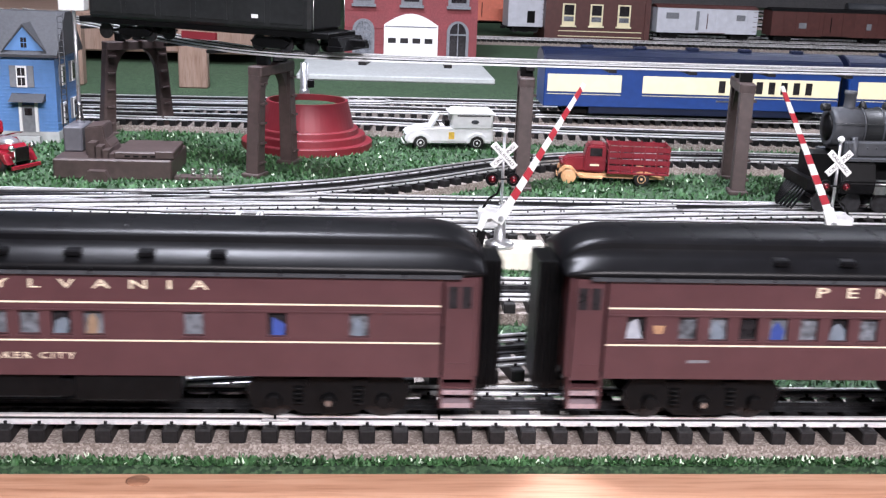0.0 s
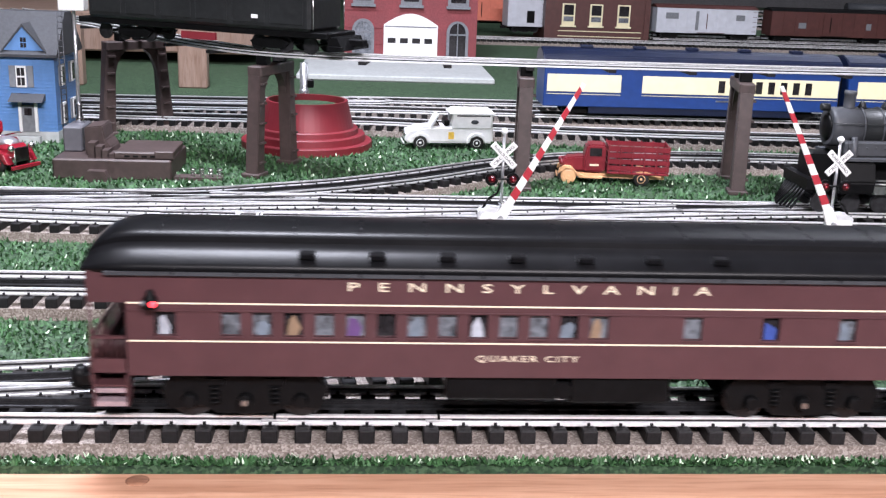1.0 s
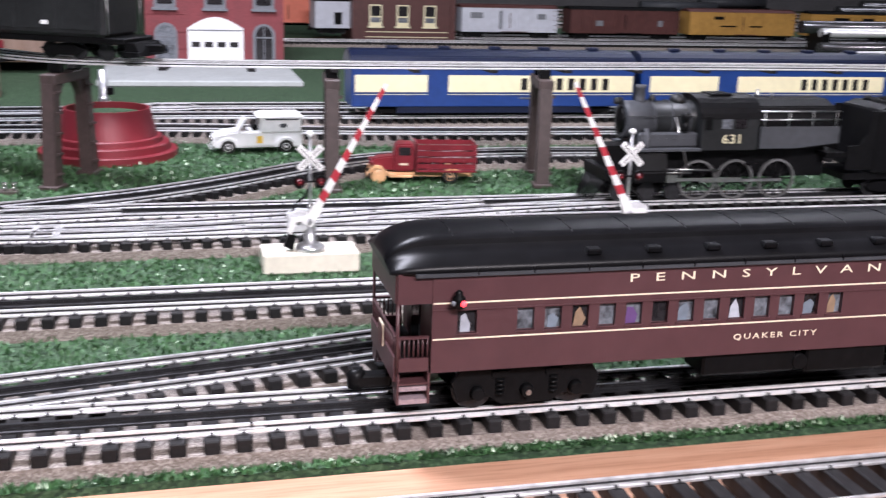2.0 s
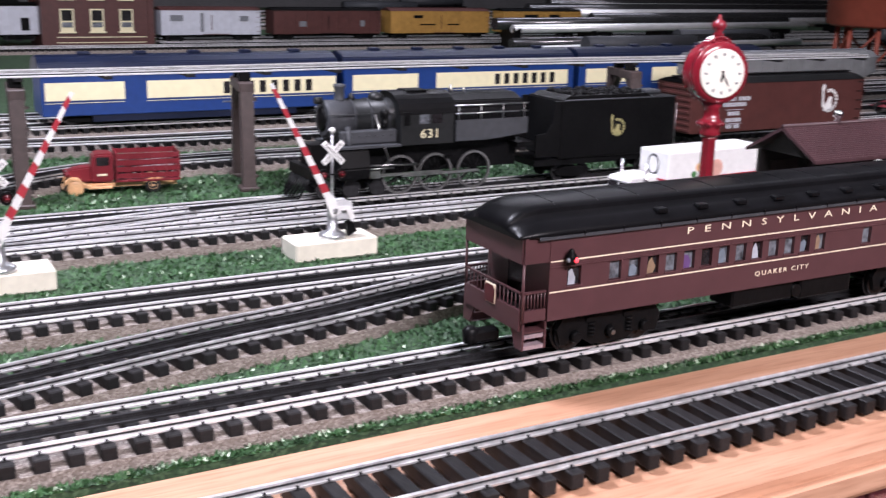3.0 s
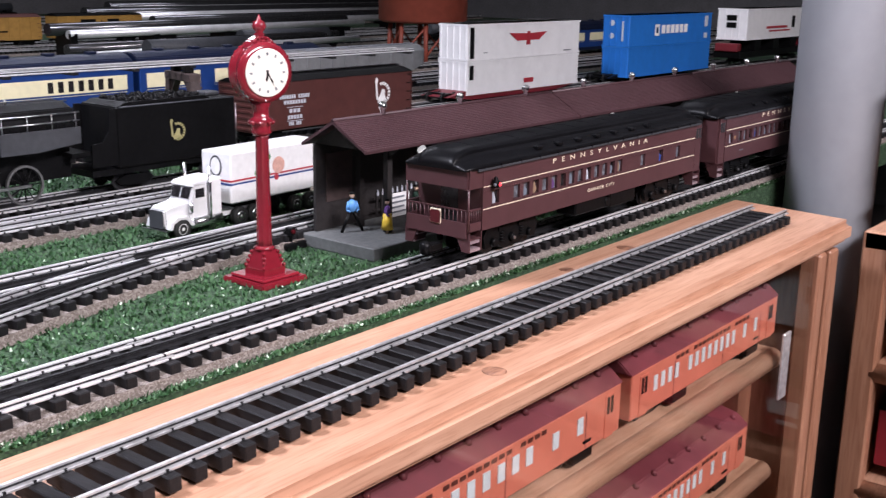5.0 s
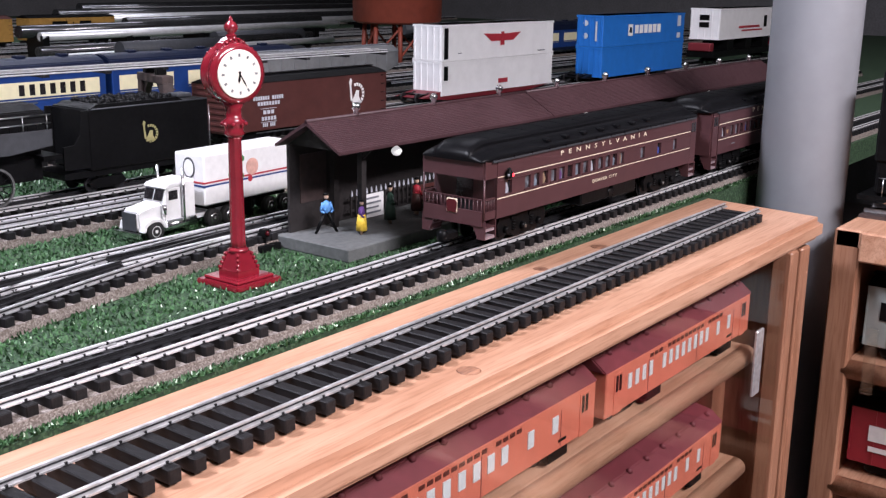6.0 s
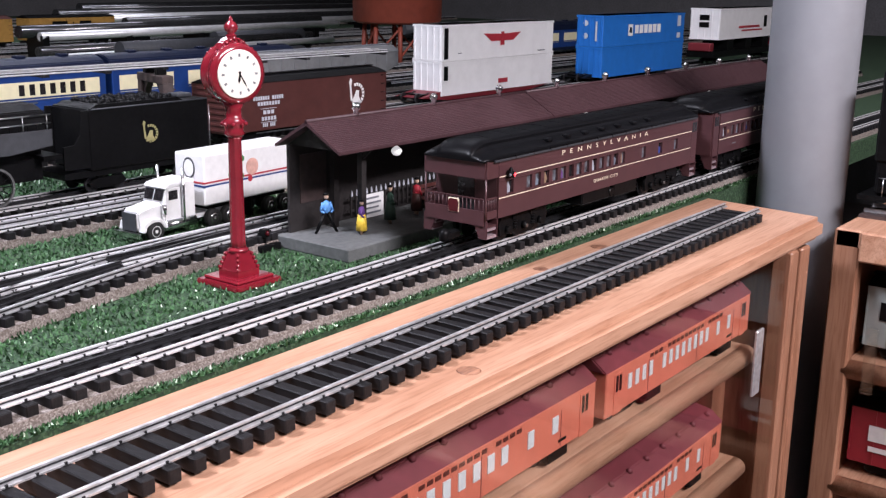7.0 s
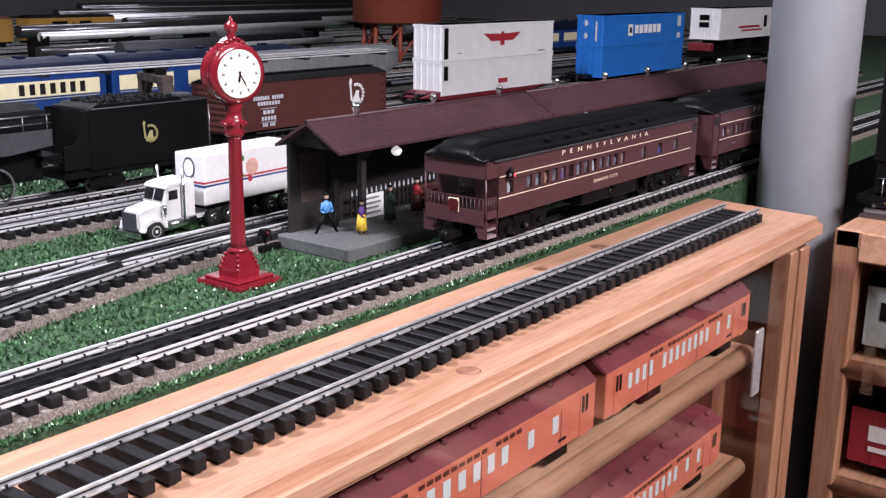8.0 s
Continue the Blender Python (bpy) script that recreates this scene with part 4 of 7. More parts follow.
def herald(parent, x, z, r, y, material, label):
    """A ring of short dashes round a plain figure with a raised arm."""
    s = -1 if y < 0 else 1
    lo, hi = sorted((y, y + s * 0.0003))
    em = part("emblem", prism([(x - r * 0.62, z - r * 0.85), (x + r * 0.50, z - r * 0.85), (x + r * 0.45, z - r * 0.55), (x + r * 0.28, z - r * 0.2), (x + r * 0.30, z + r * 0.30), (x - r * 0.05, z + r * 0.35), (x - r * 0.30, z - r * 0.10), (x - r * 0.55, z - r * 0.45)], lo, hi), material, parent, label)
    part("raised_arm", prism([(x - r * 0.80, z - r * 0.55), (x - r * 0.55, z - r * 0.55), (x - r * 0.72, z + r * 0.75), (x - r * 0.60, z + r * 1.25), (x - r * 0.82, z + r * 1.45), (x - r * 1.0, z + r * 1.1), (x - r * 0.92, z + r * 0.7)], lo, hi), material, em)
    for k in range(11):
        a0, a1 = math.radians(112 - k * 20), math.radians(112 - k * 20 - 14)
        part("ring_dash", prism([(x + r * q * math.cos(a), z + r * q * math.sin(a)) for q, a in ((0.72, a0), (1.0, a0), (1.0, a1), (0.72, a1))], lo, hi), material, em)


def steam_locomotive():
    t = thing("steam_locomotive", pose(0, 0.429, 0), "black camelback steam locomotive with graphite boiler front", "locomotive")
    zc = 0.0875
    ax = pose(0, 0, 0, 0, 90, 0).to_3x3()
    part("smokebox", turned([(0.0150, 0), (0.0164, 0.0006), (0.0168, 0.004), (0.0168, 0.0260)], 28, at=(0.388, 0, zc), axis=ax), GREYLOCO, t, "graphite grey smokebox")
    part("boiler", turned([(0.0164, 0), (0.0176, 0.12)], 28, at=(0.4135, 0, zc), axis=ax), CHARCOAL, t)
    for u in (0.4135, 0.43, 0.447):
        part("boiler_band", turned([(0.0176, 0), (0.0176, 0.0012)], 28, at=(u, 0, zc), axis=ax), GREYLOCO, t)
    part("smokebox_door", turned([(0.0005, 0), (0.009, 0.0015), (0.0125, 0.004)], 24, at=(0.3845, 0, zc), axis=ax), BLACK, t)
    part("chimney", turned([(0.0062, 0.0), (0.0048, 0.003), (0.0046, 0.012), (0.0054, 0.0135), (0.0052, 0.0160), (0.004, 0.0160)], 18, at=(0.405, 0, zc + 0.0145)), GREYLOCO, t)
    part("headlamp", turned([(0.0030, 0), (0.0034, 0.002), (0.0032, 0.007)], 16, at=(0.381, 0, zc + 0.0165), axis=ax), CHARCOAL, t)
    part("sand_dome", turned([(0.0075, 0.0), (0.0072, 0.004), (0.0050, 0.0072), (0.001, 0.0085)], 18, at=(0.441, 0, zc + 0.0145)), CHARCOAL, t)
    part("bell", turned([(0.0042, 0.0), (0.003, 0.003), (0.002, 0.0055), (0.0003, 0.0065)], 14, at=(0.4165, 0, zc + 0.0160)), CHARCOAL, t)
    arc = [(0.029 * math.cos(math.radians(a)), 0.0915 + 0.0185 * math.sin(math.radians(a))) for a in range(0, 181, 15)]
    cab = part("cab", prism([(0.029, 0.064)] + arc + [(-0.029, 0.064)], 0.4535, 0.508, "x"), CHARCOAL, t, "black mid-boiler cab")
    part("cab_roof_lip", prism([(y * 1.03, (z - zc) * 1.03 + zc) for y, z in arc] + [(y * 0.99, (z - zc) * 0.99 + zc) for y, z in arc[::-1]], 0.4515, 0.510, "x"), BLACK, t)
    for s in (-1, 1):
        for a, b in ((0.472, 0.482), (0.485, 0.496)):
            part("cab_window", box(a, b, s * 0.0292 - 0.0003, s * 0.0292 + 0.0003, 0.083, 0.092), FROST if a < 0.48 else DARKGLASS, cab)
        part("running_board", box(0.393, 0.4535, *sorted((s * 0.018, s * 0.030)), 0.0635, 0.0655), GREYLOCO, t)
        part("handrail", rod((0.385, s * 0.0195, 0.093), (0.452, s * 0.0205, 0.093), 0.0004, None, 6), CHARCOAL, t)
    part("boiler_skirt", box(0.397, 0.4535, -0.0215, 0.0215, 0.0655, 0.0785, bev=0.0015), GREYLOCO, t, "graphite grey boiler skirt")
    letters("631", 0.0118, pose(0.483, -0.0295, 0.0735) @ UPRIGHT, CREAM, cab, name="number", width=0.0175)
    fire = part("firebox", prism([(-0.029, 0.068), (0.029, 0.068), (0.030, 0.090), (0.024, 0.102), (0.010, 0.107), (-0.010, 0.107), (-0.024, 0.102), (-0.030, 0.090)], 0.508, 0.586, "x", bev=0.001), BLACK, t, "wide black firebox")
    part("walkway_panel", prism([(0.509, 0.0655), (0.509, 0.0850), (0.588, 0.0850), (0.588, 0.0700), (0.545, 0.0655)], -0.0322, -0.0306), GREYLOCO, t, "grey walkway side panel")
    for z in (0.091, 0.0985):
        part("pipe_rail", rod((0.509, -0.0312, z), (0.588, -0.0312, z), 0.0007, None, 6), STEEL, fire)
    for u in (0.512, 0.536, 0.560, 0.584):
        part("stanchion", rod((u, -0.0312, 0.085), (u, -0.0312, 0.0985), 0.0006, None, 6), STEEL, fire)
    part("footplate", box(0.580, 0.600, -0.028, 0.028, 0.056, 0.060), BLACK, t)
    part("frame", box(0.372, 0.588, -0.012, 0.012, 0.036, 0.066), BLACK, t)
    for s in (-1, 1):
        part("cylinder_block", prism([(s * 0.014, 0.036), (s * 0.031, 0.036), (s * 0.033, 0.046), (s * 0.028, 0.062), (s * 0.014, 0.062)], 0.392, 0.422, "x", bev=0.0012), BLACK, t)
        for u in (0.458, 0.495, 0.537):
            r = 0.0182
            wheel_spoked(t, u, s * 0.0165, RAILTOP + r, r, WHEELRIM, s)
        for k, z in ((0.0225, 0.035), (0.0245, 0.037)):
            part("side_rod", box(0.458 if k < 0.024 else 0.424, 0.540 if k < 0.024 else 0.498, *sorted((s * k, s * (k + 0.0012))), z - 0.0014, z + 0.0014, bev=0.0004), STEEL, t)
        part("crosshead", box(0.424, 0.434, *sorted((s * 0.0235, s * 0.027)), 0.035, 0.042), STEEL, t)
        part("valve_rod", rod((0.424, s * 0.026, 0.047), (0.475, s * 0.0245, 0.045), 0.0009, None, 6), STEEL, t)
        part("piston_guide", rod((0.422, s * 0.0252, 0.0435), (0.448, s * 0.0252, 0.0435), 0.0009, None, 6), STEEL, t)
    for u in (0.384, 0.41, 0.436):
        axle_set(t, u, 0, RAILTOP + 0.0085, 0.0085)
    pil = part("pilot", box(0.366, 0.374, -0.026, 0.026, 0.038, 0.047), BLACK, t)
    for i in range(9):
        y = -0.022 + i * 0.0055
        part("pilot_bar", rod((0.352 + 0.006 * abs(y) / 0.022, y * 0.8, 0.020), (0.369, y, 0.040), 0.0012, None, 6), BLACK, pil)
    for k in range(7):
        u = 0.400 + k * 0.0078
        part("stay_rivet", ball((u, -0.0218, 0.0735), 0.0008, n=5), GREYLOCO, t)
    part("air_pump", turned([(0.0035, 0.0), (0.0035, 0.006), (0.0022, 0.007), (0.0022, 0.009), (0.0038, 0.010), (0.0038, 0.016)], 12, at=(0.441, -0.0205, 0.080)), BLACK, t)
    part("steam_pipe", rod((0.405, -0.0185, 0.082), (0.405, -0.024, 0.060), 0.0025, None, 10), GREYLOCO, t)
    part("safety_valve", turned([(0.0022, 0.0), (0.0022, 0.003), (0.0012, 0.0045), (0.0014, 0.007)], 10, at=(0.522, 0.004, 0.107)), STEEL, t)
    part("whistle", rod((0.532, -0.004, 0.107), (0.532, -0.004, 0.112), 0.0010, None, 8), STEEL, t)
    for k in range(9):
        part("firebox_stay", box(0.512 + k * 0.0088, 0.5128 + k * 0.0088, -0.0308, -0.0296, 0.0700, 0.0900), BLACK, fire)
    part("cab_roof_hatch", box(0.468, 0.490, -0.010, 0.010, 0.1095, 0.1115, bev=0.0008), BLACK, cab)
    part("cab_ventilator", box(0.456, 0.462, -0.0298, -0.0288, 0.082, 0.094), BLACK, cab)
    for s in (-1, 1):
        part("cab_step", box(0.500, 0.508, *sorted((s * 0.026, s * 0.031)), 0.050, 0.052), BLACK, t)
        part("sand_pipe", rod((0.432, s * 0.0185, 0.092), (0.447, s * 0.0195, 0.046), 0.0009, None, 6), STEEL, t)
    # tender
    d = thing("tender", pose(0, 0.429, 0), "black slab-sided coal tender coupled behind the locomotive", "tender")
    part("tank", box(0.628, 0.774, -0.030, 0.030, 0.040, 0.099, bev=0.0018), BLACK, d)
    part("underframe", box(0.602, 0.794, -0.026, 0.026, 0.034, 0.040), BLACK, d)
    part("coal_bunker", prism([(0.630, 0.098), (0.640, 0.1025), (0.735, 0.1025), (0.745, 0.098)], -0.028, 0.028), BLACK, d)
    coal = B()
    for i in range(220):
        ball((random.uniform(0.645, 0.735), random.uniform(-0.024, 0.024), 0.101 + random.uniform(0, 0.003)), random.uniform(0.0015, 0.0032), coal, n=4)
    part("coal", coal, BLACK, d)["kind"] = "stuff"
    for s in (-1, 1):
        part("cab_side", prism([(0.600, 0.044), (0.628, 0.044), (0.628, 0.098), (0.621, 0.098), (0.619, 0.076), (0.612, 0.067), (0.600, 0.066)], *sorted((s * 0.028, s * 0.030))), BLACK, d)
        herald(d, 0.6985, 0.0695, 0.0092, s * 0.0302, EMBLEM, "small yellow emblem of a figure and a ring")
    for u in (0.652, 0.758):
        freight_truck(d, u, RAILTOP)
    for s in (-1, 1):
        part("tank_rail", rod((0.632, s * 0.0302, 0.0985), (0.772, s * 0.0302, 0.0985), 0.0008, None, 6), GREYLOCO, d)
        part("tender_grab", rod((0.773, s * 0.0312, 0.046), (0.773, s * 0.0312, 0.092), 0.0006, None, 6), STEEL, d)
        part("tender_step", box(0.786, 0.796, *sorted((s * 0.022, s * 0.030)), 0.028, 0.030), BLACK, d)
    part("filler_hatch", box(0.752, 0.770, -0.009, 0.009, 0.099, 0.103, bev=0.001), GREYLOCO, d)


WHEELRIM = mat("worn_wheel_steel", (0.22, 0.22, 0.22), 0.4, 0.7, size=0.003)
EMBLEM = mat("mustard_print", (0.36, 0.33, 0.15), 0.5, bump=0)


# ---- blue passenger train ----
def blue_car(x, length, first, y=0.948):
    t = thing("blue_passenger_car", pose(x, y, 0), "royal blue passenger car with cream window band" + (" and bullet nose" if first else ""), "passenger car", "cars of the blue train")
    z0, z1 = 0.030, 0.080
    L = length - 0.012
    part("body", box(0, L, -0.031, 0.031, z0, z1, bev=0.001), BLUE, t)
    low = [(-0.0325, 0.0), (-0.032, 0.006), (-0.026, 0.015), (-0.014, 0.021), (0, 0.0235)]
    prof = [(y, z1 + z) for y, z in low] + [(-y, z1 + z) for y, z in low[-2::-1]]
    part("roof", prism(prof, -0.002, L + 0.002, "x", bev=0.0015), NAVY, t, "dark navy arched roof")
    panels = [(0.004, 0.100, 0), (0.128, 0.376 * L / 0.378, 1)] if first else [(0.012, 0.115, 0), (0.145, L - 0.012, 1)]
    for s in (-1, 1):
        for a, b, windows in panels:
            p = part("window_band", box(a, b, s * 0.0312 - 0.0006, s * 0.0312 + 0.0006, 0.0495, 0.0715), CREAM, t, "cream band")
            if windows:
                for i in range(8):
                    u = a + 0.10 + i * 0.0165
                    if u + 0.008 < b - 0.02:
                        part("window", box(u, u + 0.0085, s * 0.0319 - 0.0004, s * 0.0319 + 0.0004, 0.0525, 0.068), DARKGLASS, p)
            part("lining", box(a, b, s * 0.0312 - 0.0003, s * 0.0312 + 0.0003, 0.0460, 0.0466), CREAM, p)
        part("name_bar", box(L * 0.58, L * 0.70, s * 0.0312 - 0.0002, s * 0.0312 + 0.0002, 0.0405, 0.0425), STEEL, t)
        part("skirt", box(0.06, L - 0.06, *sorted((s * 0.026, s * 0.030)), 0.022, 0.030), NAVY, t)
    for i in range(5):
        part("roof_vent", box(0.05 + i * 0.07, 0.066 + i * 0.07, -0.006, 0.006, z1 + 0.0225, z1 + 0.0265, bev=0.001), NAVY, t)
    for u in (0.05, L - 0.05):
        freight_truck(t, u, RAILTOP)
    part("end_gangway", box(L, L + 0.010, -0.012, 0.012, 0.032, 0.082), BLACK, t)


def blue_train():
    x = 0.225
    for i in range(3):
        blue_car(x, 0.402, i == 0)
        x += 0.402
    for k in range(3):
        blue_car(2.22 + k * 0.402, 0.402, False, 1.193 + k * 0.009)


# ---- road vehicles ----
def tyre(parent, x, y, z, r, w, rubber, hub, s=-1):
    k = part("wheel", turned([(r * 0.6, 0), (r * 0.96, 0.0003), (r, w * 0.3), (r, w * 0.7), (r * 0.96, w - 0.0003), (r * 0.6, w)], 20, at=(x, y, z), axis=pose(0, 0, 0, 90 if s < 0 else -90).to_3x3()), rubber, parent)
    part("hub", turned([(r * 0.58, w * 0.8), (r * 0.55, w * 1.02), (r * 0.2, w * 0.92), (r * 0.15, w * 1.08), (0.0003, w * 1.1)], 14, at=(x, y, z), axis=pose(0, 0, 0, 90 if s < 0 else -90).to_3x3()), hub, k)
    return k


RUBBER = mat("black_rubber", (0.012, 0.012, 0.012), 0.7)
TRUCKRED = mat("toy_truck_red", (0.19, 0.016, 0.026), 0.35, size=0.01, bump=0.02)
TAN = mat("apricot_enamel", (0.78, 0.46, 0.24), 0.4, size=0.01, bump=0.02)
YELLOWP = mat("yellow_print", (0.75, 0.48, 0.06), 0.5, bump=0)


def stake_truck():
    t = thing("stake_truck", pose(0.247, 0.594, 0, 0, 0, -7), "red toy stake truck with apricot chassis and wheels", "toy truck")
    part("bonnet", prism([(-0.052, 0.0125), (-0.052, 0.022), (-0.048, 0.0255), (-0.029, 0.0275), (-0.026, 0.0125)], -0.0085, 0.0085, bev=0.0014), TRUCKRED, t)
    cab = part("cab", prism([(-0.031, 0.0125), (-0.031, 0.026), (-0.0285, 0.0385), (-0.025, 0.0400), (-0.011, 0.0400), (-0.0095, 0.0385), (-0.0095, 0.0125)], -0.0125, 0.0125, bev=0.0016), TRUCKRED, t)
    for s in (-1, 1):
        part("side_window", box(-0.0255, -0.0135, s * 0.0126 - 0.0004, s * 0.0126 + 0.0004, 0.0285, 0.0365), DARKGLASS, cab)
        part("door_mark", box(-0.025, -0.016, s * 0.0126 - 0.0003, s * 0.0126 + 0.0003, 0.0185, 0.0205), GOLD, cab)
        pts = [(-0.056, 0.010), (-0.055, 0.0145), (-0.050, 0.0180), (-0.043, 0.0175), (-0.037, 0.0115), (-0.030, 0.0085), (-0.012, 0.0085), (-0.012, 0.0065), (-0.034, 0.0065), (-0.042, 0.0145), (-0.049, 0.0155), (-0.053, 0.012)]
        part("mudguard", prism(pts, *sorted((s * 0.0085, s * 0.0160)), bev=0.0004), TAN, t)
        part("headlamp", ball((-0.0525, s * 0.0095, 0.0205), 0.0028, n=8), TRUCKRED, t)
        part("rear_mudguard", prism([(0.018, 0.0105), (0.021, 0.0140), (0.027, 0.0155), (0.034, 0.0145), (0.046, 0.0115), (0.046, 0.0095), (0.034, 0.0118), (0.027, 0.0132), (0.022, 0.0118)], *sorted((s * 0.0105, s * 0.0155)), bev=0.0003), TAN, t)
        for x in (-0.0455, 0.0265):
            tyre(t, x, s * 0.0115, 0.0076, 0.0076, 0.0035, RUBBER if x > 0 else TAN, TAN, s)
    part("chassis", box(-0.040, 0.050, -0.008, 0.008, 0.0065, 0.0105), TAN, t)
    bed = part("stake_body", box(-0.008, 0.053, -0.0165, 0.0165, 0.0120, 0.0140, bev=0.0004), TRUCKRED, t)
    for s in (-1, 1):
        for z in (0.0160, 0.0225, 0.0290, 0.0355):
            part("slat", box(-0.0078, 0.0528, *sorted((s * 0.0150, s * 0.0160)), z, z + 0.0044), TRUCKRED, bed)
        for i in range(6):
            u = -0.007 + i * 0.0117
            part("stake", box(u - 0.0007, u + 0.0007, *sorted((s * 0.0158, s * 0.0170)), 0.0135, 0.0410), TRUCKRED, bed)
    for x in (-0.0074, 0.0524):
        for z in (0.0160, 0.0225, 0.0290, 0.0355):
            part("end_slat", box(x - 0.0006, x + 0.0006, -0.015, 0.015, z, z + 0.0044), TRUCKRED, bed)
    part("grille", box(-0.0535, -0.052, -0.0065, 0.0065, 0.011, 0.0225, bev=0.0004), CHROME, t)
    part("bumper", box(-0.0575, -0.0562, -0.014, 0.014, 0.0070, 0.0090, bev=0.0004), TAN, t)


def delivery_truck():
    t = thing("delivery_truck", pose(0.0925, 0.770, 0, 0, 0, 4), "white toy ice-cream delivery truck with round fenders", "toy truck")
    body = part("body", prism([(-0.0505, 0.0075), (-0.051, 0.0165), (-0.0475, 0.0225), (-0.030, 0.0258), (-0.0215, 0.0265), (0.050, 0.0265), (0.0505, 0.0075)], -0.0155, 0.0155, bev=0.0022), WHITE, t)
    part("cargo_box", box(0.0015, 0.0495, -0.0158, 0.0158, 0.0230, 0.0455, bev=0.0022), WHITE, t)
    part("roof_lip", box(-0.001, 0.0515, -0.0168, 0.0168, 0.0405, 0.0425, bev=0.0006), WHITE, t)
    part("cab_frame", prism([(-0.0225, 0.0255), (-0.0145, 0.0395), (-0.0125, 0.0395), (-0.0200, 0.0255)], -0.0145, 0.0145), WHITE, t)
    part("windscreen", prism([(-0.0205, 0.0262), (-0.0140, 0.0385), (-0.0134, 0.0385), (-0.0195, 0.0262)], -0.0125, 0.0125), FROST, t)
    part("steering_wheel", turned([(0.0035, 0), (0.0038, 0.0006), (0.0035, 0.0012)], 12, at=(-0.0135, -0.006, 0.0290), axis=pose(0, 0, 0, 0, 60, 0).to_3x3()), BLACK, t)
    part("seat", box(-0.0060, 0.0, -0.013, 0.013, 0.0265, 0.0335, bev=0.001), BLACK, t)
    for s in (-1, 1):
        for x in (-0.0335, 0.0315):
            tyre(t, x, s * 0.0128, 0.0080, 0.0080, 0.0036, RUBBER, WHITE, s)
            part("fender", prism([(x - 0.012, 0.0080), (x - 0.0105, 0.0150), (x - 0.004, 0.0190), (x + 0.004, 0.0190), (x + 0.0105, 0.0150), (x + 0.012, 0.0080), (x + 0.0095, 0.0080), (x + 0.007, 0.0135), (x, 0.0165), (x - 0.007, 0.0135), (x - 0.0095, 0.0080)], *sorted((s * 0.0150, s * 0.0172)), bev=0.0004), WHITE, t)
        part("emblem", box(-0.0015, 0.0050, s * 0.0157 - 0.0003, s * 0.0157 + 0.0003, 0.0125, 0.0205), YELLOWP, t, "yellow figure-shaped print")
        part("oval_print", turned([(0.0045, 0), (0.0045, 0.0003)], 16, at=(0.0285, s * 0.0157, 0.0320), axis=(pose(0, 0, 0, 90 if s < 0 else -90) @ Matrix.Diagonal((1, 0.55, 1, 1))).to_3x3()), GREYLOCO, t)
        part("service_window", box(0.008, 0.046, s * 0.0157 - 0.0004, s * 0.0157 + 0.0004, 0.0382, 0.0398), GREYLOCO, t)
        part("headlamp", ball((-0.0500, s * 0.0095, 0.0165), 0.0026, n=8), CHROME, t)
    part("bumper", box(-0.0530, -0.0515, -0.015, 0.015, 0.0062, 0.0085, bev=0.0005), WHITE, t)


